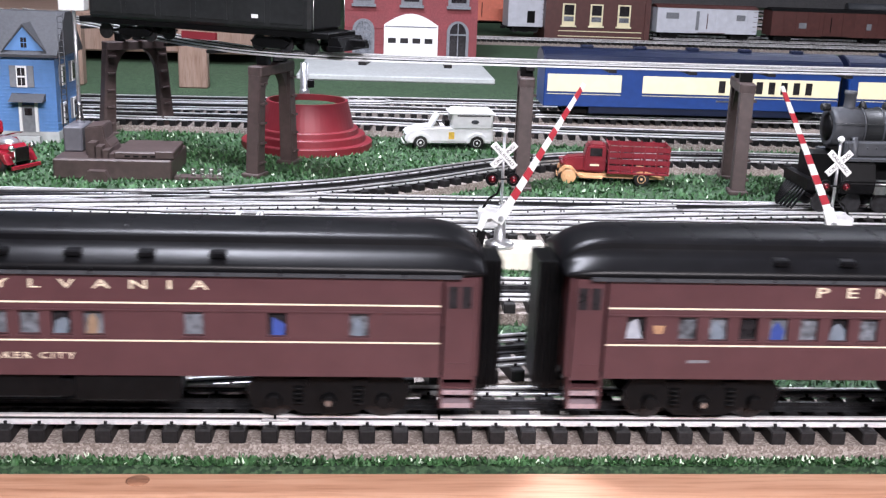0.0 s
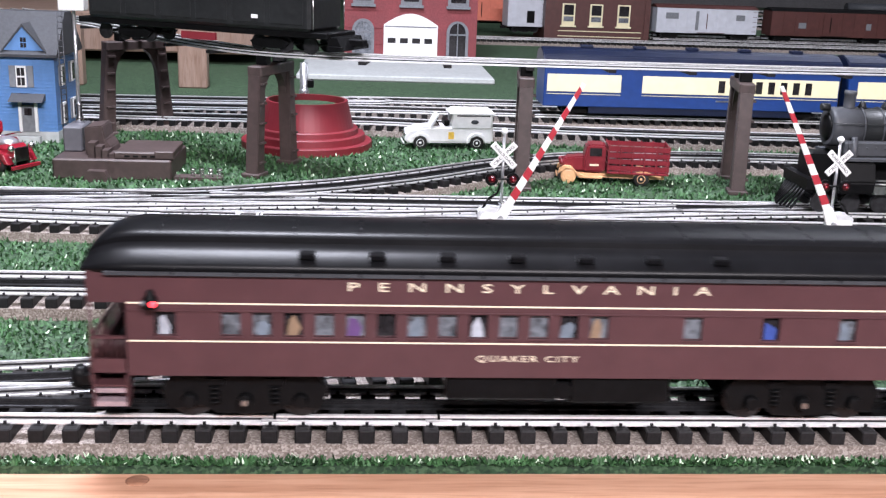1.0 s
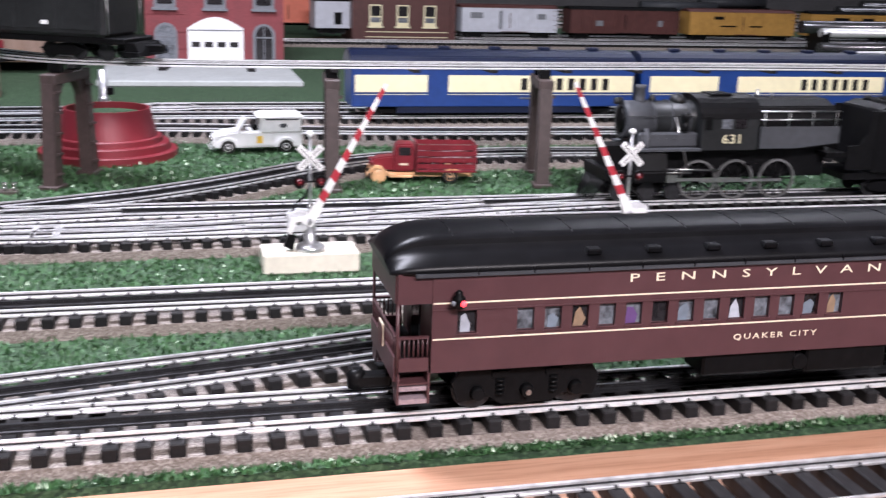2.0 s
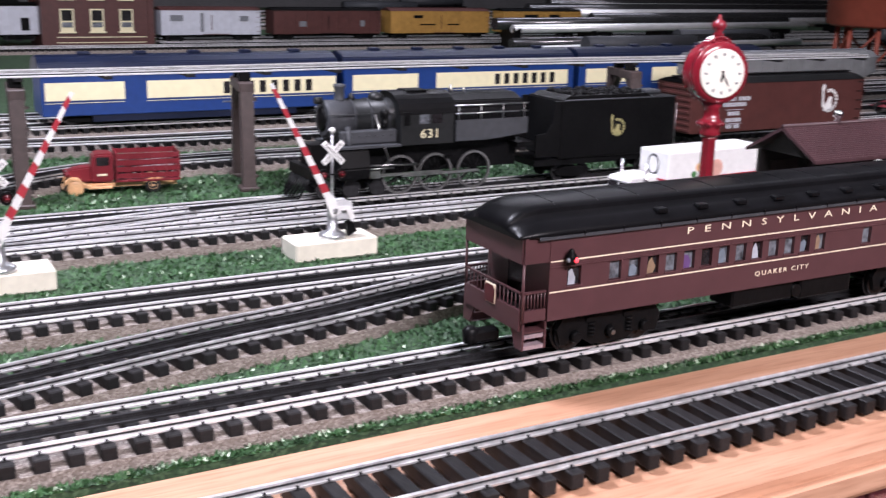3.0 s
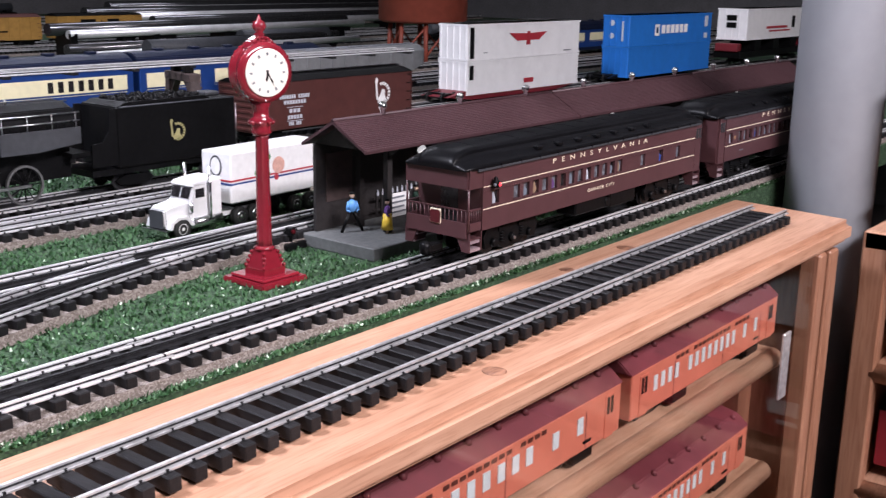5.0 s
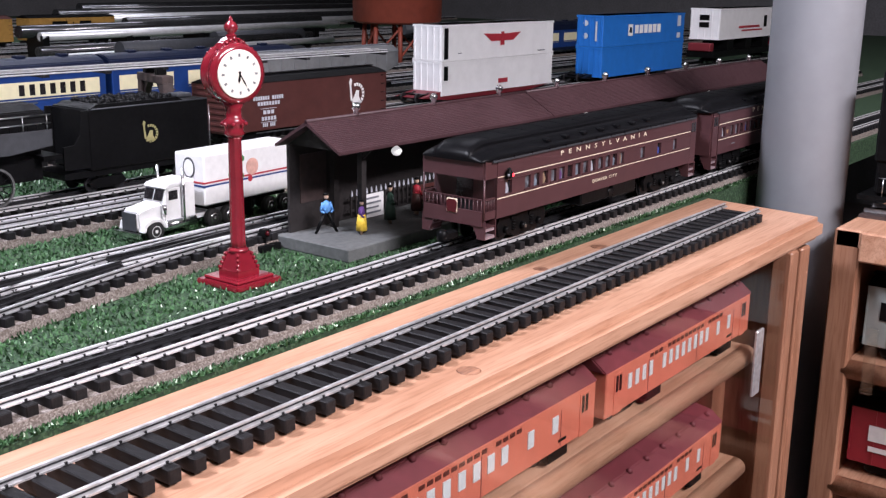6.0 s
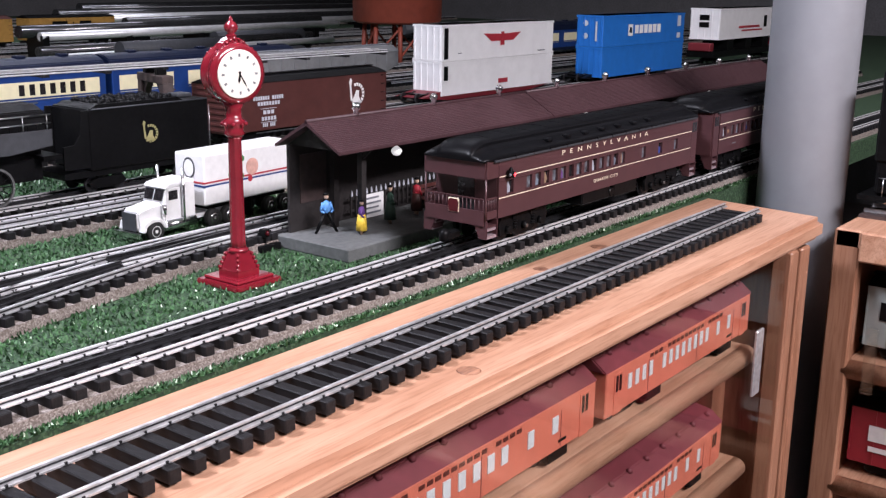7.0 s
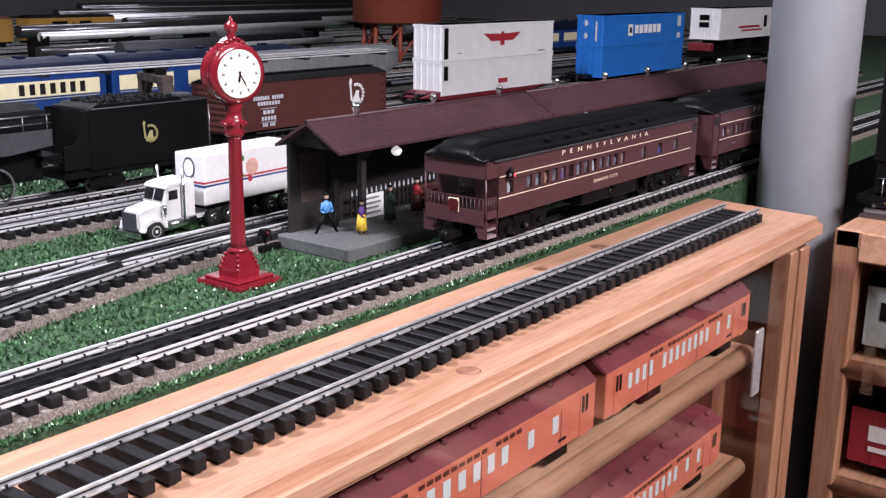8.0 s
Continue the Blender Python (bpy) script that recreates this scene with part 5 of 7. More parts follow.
def semi_truck():
    # origin at the tractor's front axle on the ground; the truck heads towards -x
    t = thing("tractor_unit", pose(0.593, 0.276, 0, 0, 0, 3), "white toy long-nose tractor unit with chrome stacks", "toy truck")
    hood = part("bonnet", prism([(-0.014, 0.011), (-0.015, 0.0265), (-0.010, 0.0290), (0.013, 0.0320), (0.013, 0.011)], -0.0100, 0.0100, bev=0.0016), WHITE, t)
    part("grille", box(-0.0163, -0.0150, -0.0088, 0.0088, 0.0105, 0.0262, bev=0.0004), GREYLOCO, t, "dark barred grille")
    cab = part("cab", prism([(0.011, 0.011), (0.011, 0.0325), (0.0150, 0.0440), (0.031, 0.0455), (0.031, 0.011)], -0.0140, 0.0140, bev=0.0014), WHITE, t)
    part("sleeper", box(0.031, 0.047, -0.0150, 0.0150, 0.0145, 0.0490, bev=0.0018), WHITE, t)
    part("roof_visor", prism([(0.0125, 0.0435), (0.0150, 0.0470), (0.031, 0.0490), (0.031, 0.0450)], -0.0142, 0.0142, bev=0.0008), WHITE, t)
    for s in (-1, 1):
        part("windscreen", prism([(0.0104, 0.0335), (0.0136, 0.0425), (0.0142, 0.0425), (0.0110, 0.0335)], *sorted((s * 0.001, s * 0.0115))), DARKGLASS, cab)
        part("side_window", box(0.0165, 0.0265, s * 0.0141 - 0.0003, s * 0.0141 + 0.0003, 0.0335, 0.0415), DARKGLASS, cab)
        part("fender", prism([(-0.014, 0.010), (-0.012, 0.0170), (-0.005, 0.0205), (0.006, 0.0195), (0.012, 0.0120), (0.012, 0.010), (0.0095, 0.011), (0.005, 0.0165), (-0.004, 0.0172), (-0.0095, 0.0145), (-0.011, 0.010)], *sorted((s * 0.0090, s * 0.0162)), bev=0.0005), WHITE, t)
        part("exhaust_pipe", rod((0.0315, s * 0.0162, 0.014), (0.0315, s * 0.0162, 0.0600), 0.0014, None, 10), CHROME, t)
        part("air_cleaner", rod((0.0115, s * 0.0135, 0.0215), (0.0115, s * 0.0135, 0.0305), 0.0022, None, 10), CHROME, t)
        part("fuel_tank", rod((0.012, s * 0.0125, 0.0115), (0.046, s * 0.0125, 0.0115), 0.0046, None, 14), CHROME, t)
        part("step", box(0.013, 0.030, *sorted((s * 0.0130, s * 0.0168)), 0.0150, 0.0165), SILVER, t)
        tyre(t, 0.0, s * 0.0118, 0.0090, 0.0090, 0.0042, RUBBER, WHITE, s)
        for x in (0.068, 0.087):
            tyre(t, x, s * 0.0100, 0.0090, 0.0090, 0.0065, RUBBER, CHROME, s)
    part("bumper", box(-0.0195, -0.0170, -0.0165, 0.0165, 0.0055, 0.0105, bev=0.0006), CHROME, t)
    part("chassis", box(-0.012, 0.098, -0.0060, 0.0060, 0.0100, 0.0140), WHITE, t)
    part("fifth_wheel", box(0.066, 0.088, -0.0085, 0.0085, 0.0140, 0.0165, bev=0.0006), SILVER, t)
    v = thing("box_trailer", pose(0.593, 0.276, 0, 0, 0, 3), "white toy box trailer with red and blue stripes", "toy trailer")
    part("box_body", box(0.054, 0.176, -0.0190, 0.0190, 0.0225, 0.0685, bev=0.0012), WHITE, v)
    for z, m in ((0.0425, SIGNRED), (0.0395, BLUE)):
        part("stripe", box(0.0535, 0.1765, -0.0193, 0.0193, z, z + 0.0016), m, v)
    part("front_emblem", turned([(0.0075, 0), (0.0075, 0.0004)], 24, at=(0.0539, 0.0, 0.0555), axis=(pose(0, 0, 0, 0, -90, 0) @ Matrix.Diagonal((1.3, 1, 1, 1))).to_3x3()), GREYLOCO, v, "round grey print")
    part("front_emblem_centre", turned([(0.0060, 0), (0.0060, 0.0004)], 24, at=(0.0536, 0.0, 0.0555), axis=(pose(0, 0, 0, 0, -90, 0) @ Matrix.Diagonal((1.3, 1, 1, 1))).to_3x3()), WHITE, v)
    for a, b, z, m in ((0.083, 0.089, 0.047, DECKGREEN), (0.088, 0.096, 0.053, TAN), (0.106, 0.122, 0.051, PEACH), (0.108, 0.114, 0.040, SIGNRED), (0.098, 0.104, 0.060, DECKGREEN), (0.086, 0.094, 0.041, STONE), (0.097, 0.103, 0.044, DECKGREEN)):
        part("fruit_print", turned([((b - a) / 2, 0), ((b - a) / 2, 0.0003)], 14, at=((a + b) / 2, -0.0191, z), axis=pose(0, 0, 0, 90).to_3x3()), m, v)
    for s in (-1, 1):
        for x in (0.140, 0.160):
            tyre(v, x, s * 0.0115, 0.0090, 0.0090, 0.0065, RUBBER, CHROME, s)
    part("landing_leg", box(0.118, 0.121, -0.012, 0.012, 0.002, 0.0225), BLACK, v)
    part("trailer_frame", box(0.066, 0.168, -0.009, 0.009, 0.0166, 0.0225), BLACK, v)


PEACH = mat("peach_print", (0.62, 0.36, 0.30), 0.5, bump=0)
DECKGREEN = mat("leaf_green_print", (0.06, 0.2, 0.06), 0.5, bump=0)


def fire_engine():
    t = thing("fire_engine", pose(-0.372, 0.612, 0, 0, 0, -28), "glossy red toy fire engine with silver fittings", "toy truck")
    part("body", box(-0.075, 0.030, -0.017, 0.017, 0.010, 0.030, bev=0.003), RED, t)
    part("cab", box(-0.020, 0.012, -0.0165, 0.0165, 0.030, 0.046, bev=0.004), RED, t)
    part("bonnet", box(0.012, 0.046, -0.0125, 0.0125, 0.012, 0.027, bev=0.004), RED, t)
    part("engine_cover", ball((0.026, 0, 0.027), 0.012, sx=1.3, sy=0.9, sz=0.45), SILVER, t)
    part("grille", box(0.0455, 0.0475, -0.009, 0.009, 0.010, 0.024, bev=0.0006), CHROME, t)
    part("bumper", box(0.050, 0.053, -0.018, 0.018, 0.004, 0.008, bev=0.0006), RED, t)
    for s in (-1, 1):
        part("mudguard", prism([(0.016, 0.008), (0.020, 0.018), (0.030, 0.022), (0.042, 0.019), (0.048, 0.009), (0.043, 0.009), (0.038, 0.014), (0.028, 0.016), (0.022, 0.009)], *sorted((s * 0.011, s * 0.019)), bev=0.0006), RED, t)
        part("grab_rail", rod((0.012, s * 0.014, 0.030), (0.036, s * 0.013, 0.036), 0.0008, None, 6), CHROME, t)
        part("headlamp", ball((0.047, s * 0.013, 0.024), 0.0032, n=8), CHROME, t)
        part("ladder", box(-0.070, 0.0, s * 0.0175 - 0.0008, s * 0.0175 + 0.0008, 0.034, 0.037), SILVER, t)
        for x in (0.032, -0.045):
            tyre(t, x, s * 0.012, 0.009, 0.009, 0.005, RUBBER, RED, s)


# ---- lineside ----
def lineside():
    t = thing("lineside_hut", pose(-0.234, 0.600, 0), "dark brown plastic lineside hut with a floodlight mast", "lineside hut")
    part("base", box(-0.060, 0.050, -0.040, 0.045, 0.0, 0.0195, bev=0.0015), BROWNPL, t)
    part("side_wing", box(-0.004, 0.050, -0.036, 0.030, 0.0195, 0.0262, bev=0.0012), BROWNPL, t)
    part("hut", box(-0.058, -0.040, -0.006, 0.034, 0.0195, 0.0440, bev=0.0015), GREYHUT, t, "dull grey hut box")
    part("porch", prism([(-0.034, 0.0195), (-0.034, 0.046), (-0.017, 0.048), (-0.015, 0.034), (-0.010, 0.027), (-0.008, 0.0195)], -0.020, 0.016, bev=0.001), BROWNPL, t)
    for i in range(4):
        part("step", box(-0.028 + i * 0.006, -0.021 + i * 0.006, -0.034, -0.014, 0.0195, 0.034 - i * 0.0035), BROWNPL, t)
    for i in range(5):
        part("slot", box(0.006 + i * 0.008, 0.011 + i * 0.008, -0.0366, -0.0356, 0.0215, 0.0232), BLACK, t)
    part("hatch", box(0.034, 0.052, -0.0370, -0.030, 0.0200, 0.0275, bev=0.0008), BROWNPL, t)
    part("ramp", prism([(-0.030, 0.0), (-0.006, 0.0), (-0.010, 0.010), (-0.026, 0.010)], -0.050, -0.038), BROWNPL, t)
    mast = part("mast", rod((-0.048, 0.020, 0.043), (-0.048, 0.020, 0.158), 0.0019, 0.0017, 14), SILVER, t, "bright chrome mast")
    part("mast_collar", turned([(0.0045, 0.043), (0.0040, 0.049), (0.0030, 0.051), (0.0030, 0.062), (0.0026, 0.063)], 14, at=(-0.048, 0.020, 0)), CHROME, mast)
    part("lamp_house", box(-0.060, -0.036, 0.010, 0.030, 0.152, 0.166, bev=0.001), WHITE, mast)
    for k in range(2):
        part("ladder_rail", rod((-0.066 + k * 0.005, 0.026, 0.0195), (-0.066 + k * 0.005, 0.026, 0.150), 0.0006, None, 6), GREYLOCO, mast)
    for k in range(22):
        part("rung", rod((-0.066, 0.026, 0.024 + k * 0.0058), (-0.061, 0.026, 0.024 + k * 0.0058), 0.0005, None, 5), GREYLOCO, mast)
    term = part("terminal_board", box(0.051, 0.096, -0.036, -0.020, 0.0, 0.003), BROWNPL, t)
    for i in range(4):
        part("binding_post", turned([(0.0022, 0.003), (0.0022, 0.006), (0.0012, 0.007), (0.0026, 0.0075), (0.0024, 0.0105)], 10, at=(0.068 + i * 0.0085, -0.028, 0)), CHROME, term)
    # round stepped tower base
    d = thing("round_tower_base", pose(-0.068, 0.762, 0), "dull red round stepped plastic tower base", "tower base")
    RB = PADRED
    part("lower_step", turned([(0.0735, 0), (0.0735, 0.0075), (0.0725, 0.0085)], 56), RB, d)
    part("middle_step", turned([(0.0660, 0.0085), (0.0655, 0.0155), (0.0645, 0.0165)], 56), RB, d)
    part("upper_step", turned([(0.0580, 0.0165), (0.0575, 0.0220), (0.0565, 0.0230)], 56), RB, d)
    for step in d.children:
        for f in step.data.polygons:
            f.use_smooth = False
    n = 56
    bm = B()
    rings = []
    for r, z in ((0.0525, 0.023), (0.0455, 0.0525), (0.0425, 0.0525), (0.0425, 0.044), (0.0300, 0.044)):
        rings.append([bm.verts.new((r * math.cos(2 * math.pi * i / n), r * math.sin(2 * math.pi * i / n), z)) for i in range(n)])
    for k, (a, b) in enumerate(zip(rings, rings[1:])):
        for i in range(n):
            bm.faces.new((a[i], a[(i + 1) % n], b[(i + 1) % n], b[i]))
    bm.faces.new(rings[-1])
    part("drum", bm, RB, d)
    part("turf_disc", turned([(0.040, 0.044), (0.037, 0.0465)], 32), TURF, d)


GREYHUT = mat("dull_grey_plastic", (0.10, 0.10, 0.115), 0.6, vary=0.15, size=0.006)
def signal_mast():
    t = thing("signal_mast", pose(-0.0785, 0.885, 0), "short silver signal mast behind the tower base", "signal mast")
    part("post", rod((0, 0, 0), (0, 0, 0.080), 0.0050, None, 14), SILVER, t)
    part("collar", turned([(0.0062, 0.040), (0.0062, 0.046), (0.0055, 0.048)], 14), SILVER, t)
    part("lamp_box", box(0.004, 0.012, -0.004, 0.004, 0.050, 0.060, bev=0.001), BLACK, t)


PADRED = mat("dull_red_plastic", (0.17, 0.016, 0.024), 0.45, vary=0.12, size=0.02, bump=0.03)
HOUSEBLUE = mat("sky_blue_clapboard", (0.11, 0.24, 0.50), 0.55, vary=0.08, size=0.006)
SLATE = mat("dark_slate_roof", (0.034, 0.036, 0.042), 0.7, vary=0.25, size=0.003, bump=0.3)


def house():
    t = thing("house", pose(-0.400, 0.745, 0, 0, 0, 0), "sky blue two-storey clapboard model house with slate roof", "house")
    w, d, h = 0.061, 0.095, 0.094
    wall = part("wall", box(-w, w, 0, d, 0.006, h), HOUSEBLUE, t)
    part("foundation", box(-w - 0.001, w + 0.001, -0.001, d + 0.001, 0, 0.012), CONCRETE, t)
    for i in range(22):
        z = 0.013 + i * 0.0037
        part("clapboard", box(-w - 0.0005, w + 0.0005, -0.0006, d, z, z + 0.0006), HOUSEBLUE, wall)
    part("roof", prism([(-0.006, h - 0.001), (-0.006, h + 0.002), (0.035, 0.139), (0.060, 0.139), (d + 0.006, h + 0.002), (d + 0.006, h - 0.001)], -w - 0.005, w + 0.005, "x"), SLATE, t, "dark slate roof")
    dx = 0.031
    dorm = part("dormer", prism([(dx - 0.022, h + 0.006), (dx + 0.022, h + 0.006), (dx, h + 0.033)], -0.003, 0.030), HOUSEBLUE, t)
    for s in (-1, 1):
        part("dormer_roof", prism([(dx, h + 0.0345), (dx + s * 0.0235, h + 0.0055), (dx + s * 0.0235, h + 0.0035), (dx, h + 0.0315)], -0.005, 0.032), SLATE, dorm)

    def win(x, z, ww, hh, shutters=True, side=False):
        f = part("window", box(x - ww, x + ww, -0.0028, -0.0004, z - hh, z + hh), WHITE, t, "white framed window")
        for i in (0, 1):
            for j in (0, 1):
                part("pane", box(x - ww * 0.72 + i * ww * 0.78, x - ww * 0.06 + i * ww * 0.78, -0.0034, -0.0029, z - hh * 0.82 + j * hh * 0.9, z - hh * 0.08 + j * hh * 0.9), DARKGLASS, f)
        if shutters:
            for s in (-1, 1):
                part("shutter", box(x + s * (ww + 0.0040) - 0.0032, x + s * (ww + 0.0040) + 0.0032, -0.0022, -0.0002, z - hh, z + hh), STONE, f)

    for x in (-0.012, 0.026):
        win(x, 0.072, 0.0055, 0.0115)
    win(-0.014, 0.030, 0.0055, 0.0115)
    win(dx, h + 0.0145, 0.0042, 0.0065, False)
    door = part("front_door", box(0.0245, 0.0375, -0.0026, -0.0002, 0.012, 0.041), STONE, t, "grey panelled front door")
    for s in (-1, 1):
        part("door_trim", box(0.031 + s * 0.0085 - 0.0016, 0.031 + s * 0.0085 + 0.0016, -0.0034, -0.0004, 0.012, 0.044), WHITE, door)
    part("door_light", box(0.027, 0.035, -0.0031, -0.0027, 0.030, 0.038), DARKGLASS, door)
    part("porch_roof", prism([(-0.016, 0.046), (0, 0.054), (0, 0.046)], 0.014, 0.050, "x"), SLATE, t)
    part("doorstep", box(0.019, 0.044, -0.012, 0, 0.0, 0.008), CONCRETE, t)
    for z in (0.072, 0.030):
        for y in (0.025, 0.065):
            f = part("side_window", box(w + 0.0003, w + 0.0025, y - 0.0055, y + 0.0055, z - 0.0115, z + 0.0115), WHITE, t)
            part("pane", box(w + 0.0026, w + 0.0031, y - 0.0038, y + 0.0038, z - 0.009, z + 0.009), DARKGLASS, f)
            for s in (-1, 1):
                part("shutter", box(w + 0.0003, w + 0.0018, y + s * 0.0092 - 0.003, y + s * 0.0092 + 0.003, z - 0.0115, z + 0.0115), STONE, f)


# ---- far buildings ----
def fire_station():
    solid("pavement", box(-0.12, 0.215, 1.368, 1.735, 0.0, 0.010, bev=0.002), CONCRETE, "pale concrete forecourt slab before the fire station", "pavement", kind="structure")
    t = thing("fire_station", pose(0.084, 1.735, 0), "red brick model fire station with white bay door", "building")
    part("wall", box(-0.133, 0.133, 0, 0.16, 0, 0.22), BRICK, t)
    part("roof", box(-0.136, 0.136, -0.003, 0.163, 0.22, 0.226), SLATE, t)
    n = 14
    arch = [(-0.054, 0.0), (-0.054, 0.066)] + [(-0.054 + 0.108 * i / n, 0.066 + 0.022 * math.sin(math.pi * i / n)) for i in range(1, n)] + [(0.054, 0.066), (0.054, 0.0)]
    door = part("bay_door", prism([(x, z + 0.004) for x, z in arch], -0.004, -0.0005), WHITE, t, "white roll-up bay door")
    for i in range(4):
        part("door_pane", box(-0.046 + i * 0.0245, -0.030 + i * 0.0245, -0.0050, -0.0042, 0.034, 0.044), DARKGLASS, door)
    part("door_rail", box(-0.052, 0.052, -0.0052, -0.0042, 0.0655, 0.0675), STONE, door)
    for sx in (-0.095, 0.094):
        a = [(sx - 0.022, 0.006), (sx - 0.022, 0.058)] + [(sx - 0.022 * math.cos(math.pi * i / 10), 0.058 + 0.022 * math.sin(math.pi * i / 10)) for i in range(1, 10)] + [(sx + 0.022, 0.058), (sx + 0.022, 0.006)]
        f = part("arched_window", prism(a, -0.006, -0.0005), STONE, t, "grey arched window surround")
        b = [(sx + (x - sx) * 0.74, 0.008 + (z - 0.006) * 0.92) for x, z in a]
        part("pane", prism(b, -0.0070, -0.0062), DARKGLASS if sx > 0 else FROST, f)
        part("mullion", box(sx - 0.001, sx + 0.001, -0.0080, -0.0071, 0.010, 0.075), STONE, f)
        part("transom", box(sx - 0.016, sx + 0.016, -0.0080, -0.0071, 0.052, 0.055), STONE, f)
    for x in (-0.095, 0.0, 0.094):
        f = part("upper_window", box(x - 0.021, x + 0.021, -0.004, -0.0005, 0.108, 0.160), STONE, t)
        part("pane", box(x - 0.015, x + 0.015, -0.0052, -0.0042, 0.116, 0.155), DARKGLASS, f)
        part("sill", box(x - 0.024, x + 0.024, -0.009, -0.0005, 0.104, 0.109), STONE, f)
    for z in (0.030, 0.062, 0.096):
        part("belt_course", box(-0.134, -0.057, -0.0018, 0, z, z + 0.002), BRICK, t)


def brick_block():
    t = thing("brick_building", pose(0.580, 2.30, 0), "dark red brick model building with cream sills", "building")
    part("wall", box(-0.135, 0.135, 0, 0.18, 0, 0.24), BOXRED, t)
    part("roof", box(-0.138, 0.138, -0.003, 0.183, 0.24, 0.246), SLATE, t)
    for x in (-0.075, -0.004, 0.067):
        for z in (0.062, 0.14):
            f = part("window", box(x - 0.0165, x + 0.0165, -0.003, -0.0005, z - 0.020, z + 0.034), CREAM, t, "cream framed window")
            part("upper_pane", box(x - 0.0125, x + 0.0125, -0.0042, -0.0032, z + 0.006, z + 0.031), DARKGLASS, f)
            part("lower_pane", box(x - 0.0125, x + 0.0125, -0.0042, -0.0032, z - 0.010, z + 0.002), FROST, f)
            part("sill", box(x - 0.020, x + 0.020, -0.006, -0.0005, z - 0.024, z - 0.020), CREAM, f)
    for z in (0.014, 0.027):
        part("belt_course", box(-0.10, 0.115, -0.002, 0, z, z + 0.002), CREAM, t)
    for s in (-1, 1):
        part("pilaster", box(s * 0.128 - 0.007, s * 0.128 + 0.007, -0.004, 0, 0, 0.24), BOXRED, t)


# ---- freight cars ----
def freight_car(name, label, m, L, paint, roofpaint, h=0.068, doors=True, w=0.031, ribs=10, base=RAILTOP, marks=()):
    t = thing(name, m, label, "freight car", "freight cars on the layout")
    z0 = base + 0.016
    part("body", box(-L / 2, L / 2, -w, w, z0, z0 + h, bev=0.0006), paint, t)
    part("roof", prism([(-w - 0.0015, z0 + h), (w + 0.0015, z0 + h), (w * 0.5, z0 + h + 0.005), (0, z0 + h + 0.0065), (-w * 0.5, z0 + h + 0.005)], -L / 2 - 0.001, L / 2 + 0.001, "x"), roofpaint, t)
    part("roof_walk", box(-L / 2 - 0.003, L / 2 + 0.003, -0.005, 0.005, z0 + h + 0.0068, z0 + h + 0.008), roofpaint, t)
    for s in (-1, 1):
        for i in range(ribs + 1):
            u = -L / 2 + 0.001 + i * (L - 0.002) / ribs
            part("rib", box(u - 0.0008, u + 0.0008, *sorted((s * w, s * (w + 0.0010))), z0 + 0.001, z0 + h), paint, t)
        if doors:
            d = part("door", box(-0.020, 0.020, *sorted((s * (w + 0.0005), s * (w + 0.0018))), z0 + 0.002, z0 + h - 0.002, bev=0.0003), paint, t)
            part("door_track", box(-0.024, 0.048, *sorted((s * (w + 0.0015), s * (w + 0.0028))), z0 + 0.001, z0 + 0.0025), roofpaint, d)
            part("latch", box(-0.002, 0.0, *sorted((s * (w + 0.0018), s * (w + 0.0030))), z0 + 0.012, z0 + 0.05), roofpaint, d)
        for a, b, c, d2, mm in marks:
            part("lettering_bar", box(a, b, *sorted((s * (w + 0.0011), s * (w + 0.0013))), z0 + c, z0 + d2), mm, t)
        for k in range(5):
            part("ladder_rung", rod((L / 2 - 0.012, s * (w + 0.0016), z0 + 0.008 + k * 0.012), (L / 2 - 0.003, s * (w + 0.0016), z0 + 0.008 + k * 0.012), 0.0005, None, 5), roofpaint, t)
    part("underframe", box(-L / 2 + 0.004, L / 2 - 0.004, -0.010, 0.010, z0 - 0.006, z0), BLACK, t)
    for u in (-L / 2 + 0.038, L / 2 - 0.038):
        freight_truck(t, u, base)
    for s in (-1, 1):
        part("coupler", box(*sorted((s * (L / 2), s * (L / 2 + 0.012))), -0.004, 0.004, z0 - 0.007, z0 - 0.001), BLACK, t)
    return t


YELLOW = mat("mustard_reefer_paint", (0.40, 0.22, 0.05), 0.5, vary=0.15, size=0.012)
PALE = mat("pale_grey_reefer_paint", (0.52, 0.54, 0.60), 0.5, vary=0.08, size=0.012)
CONTWHITE = mat("white_container_paint", (0.84, 0.84, 0.85), 0.42, vary=0.05, size=0.02, bump=0.02)
CONTBLUE = mat("bright_blue_container_paint", (0.02, 0.16, 0.55), 0.4, vary=0.08, size=0.02, bump=0.02)


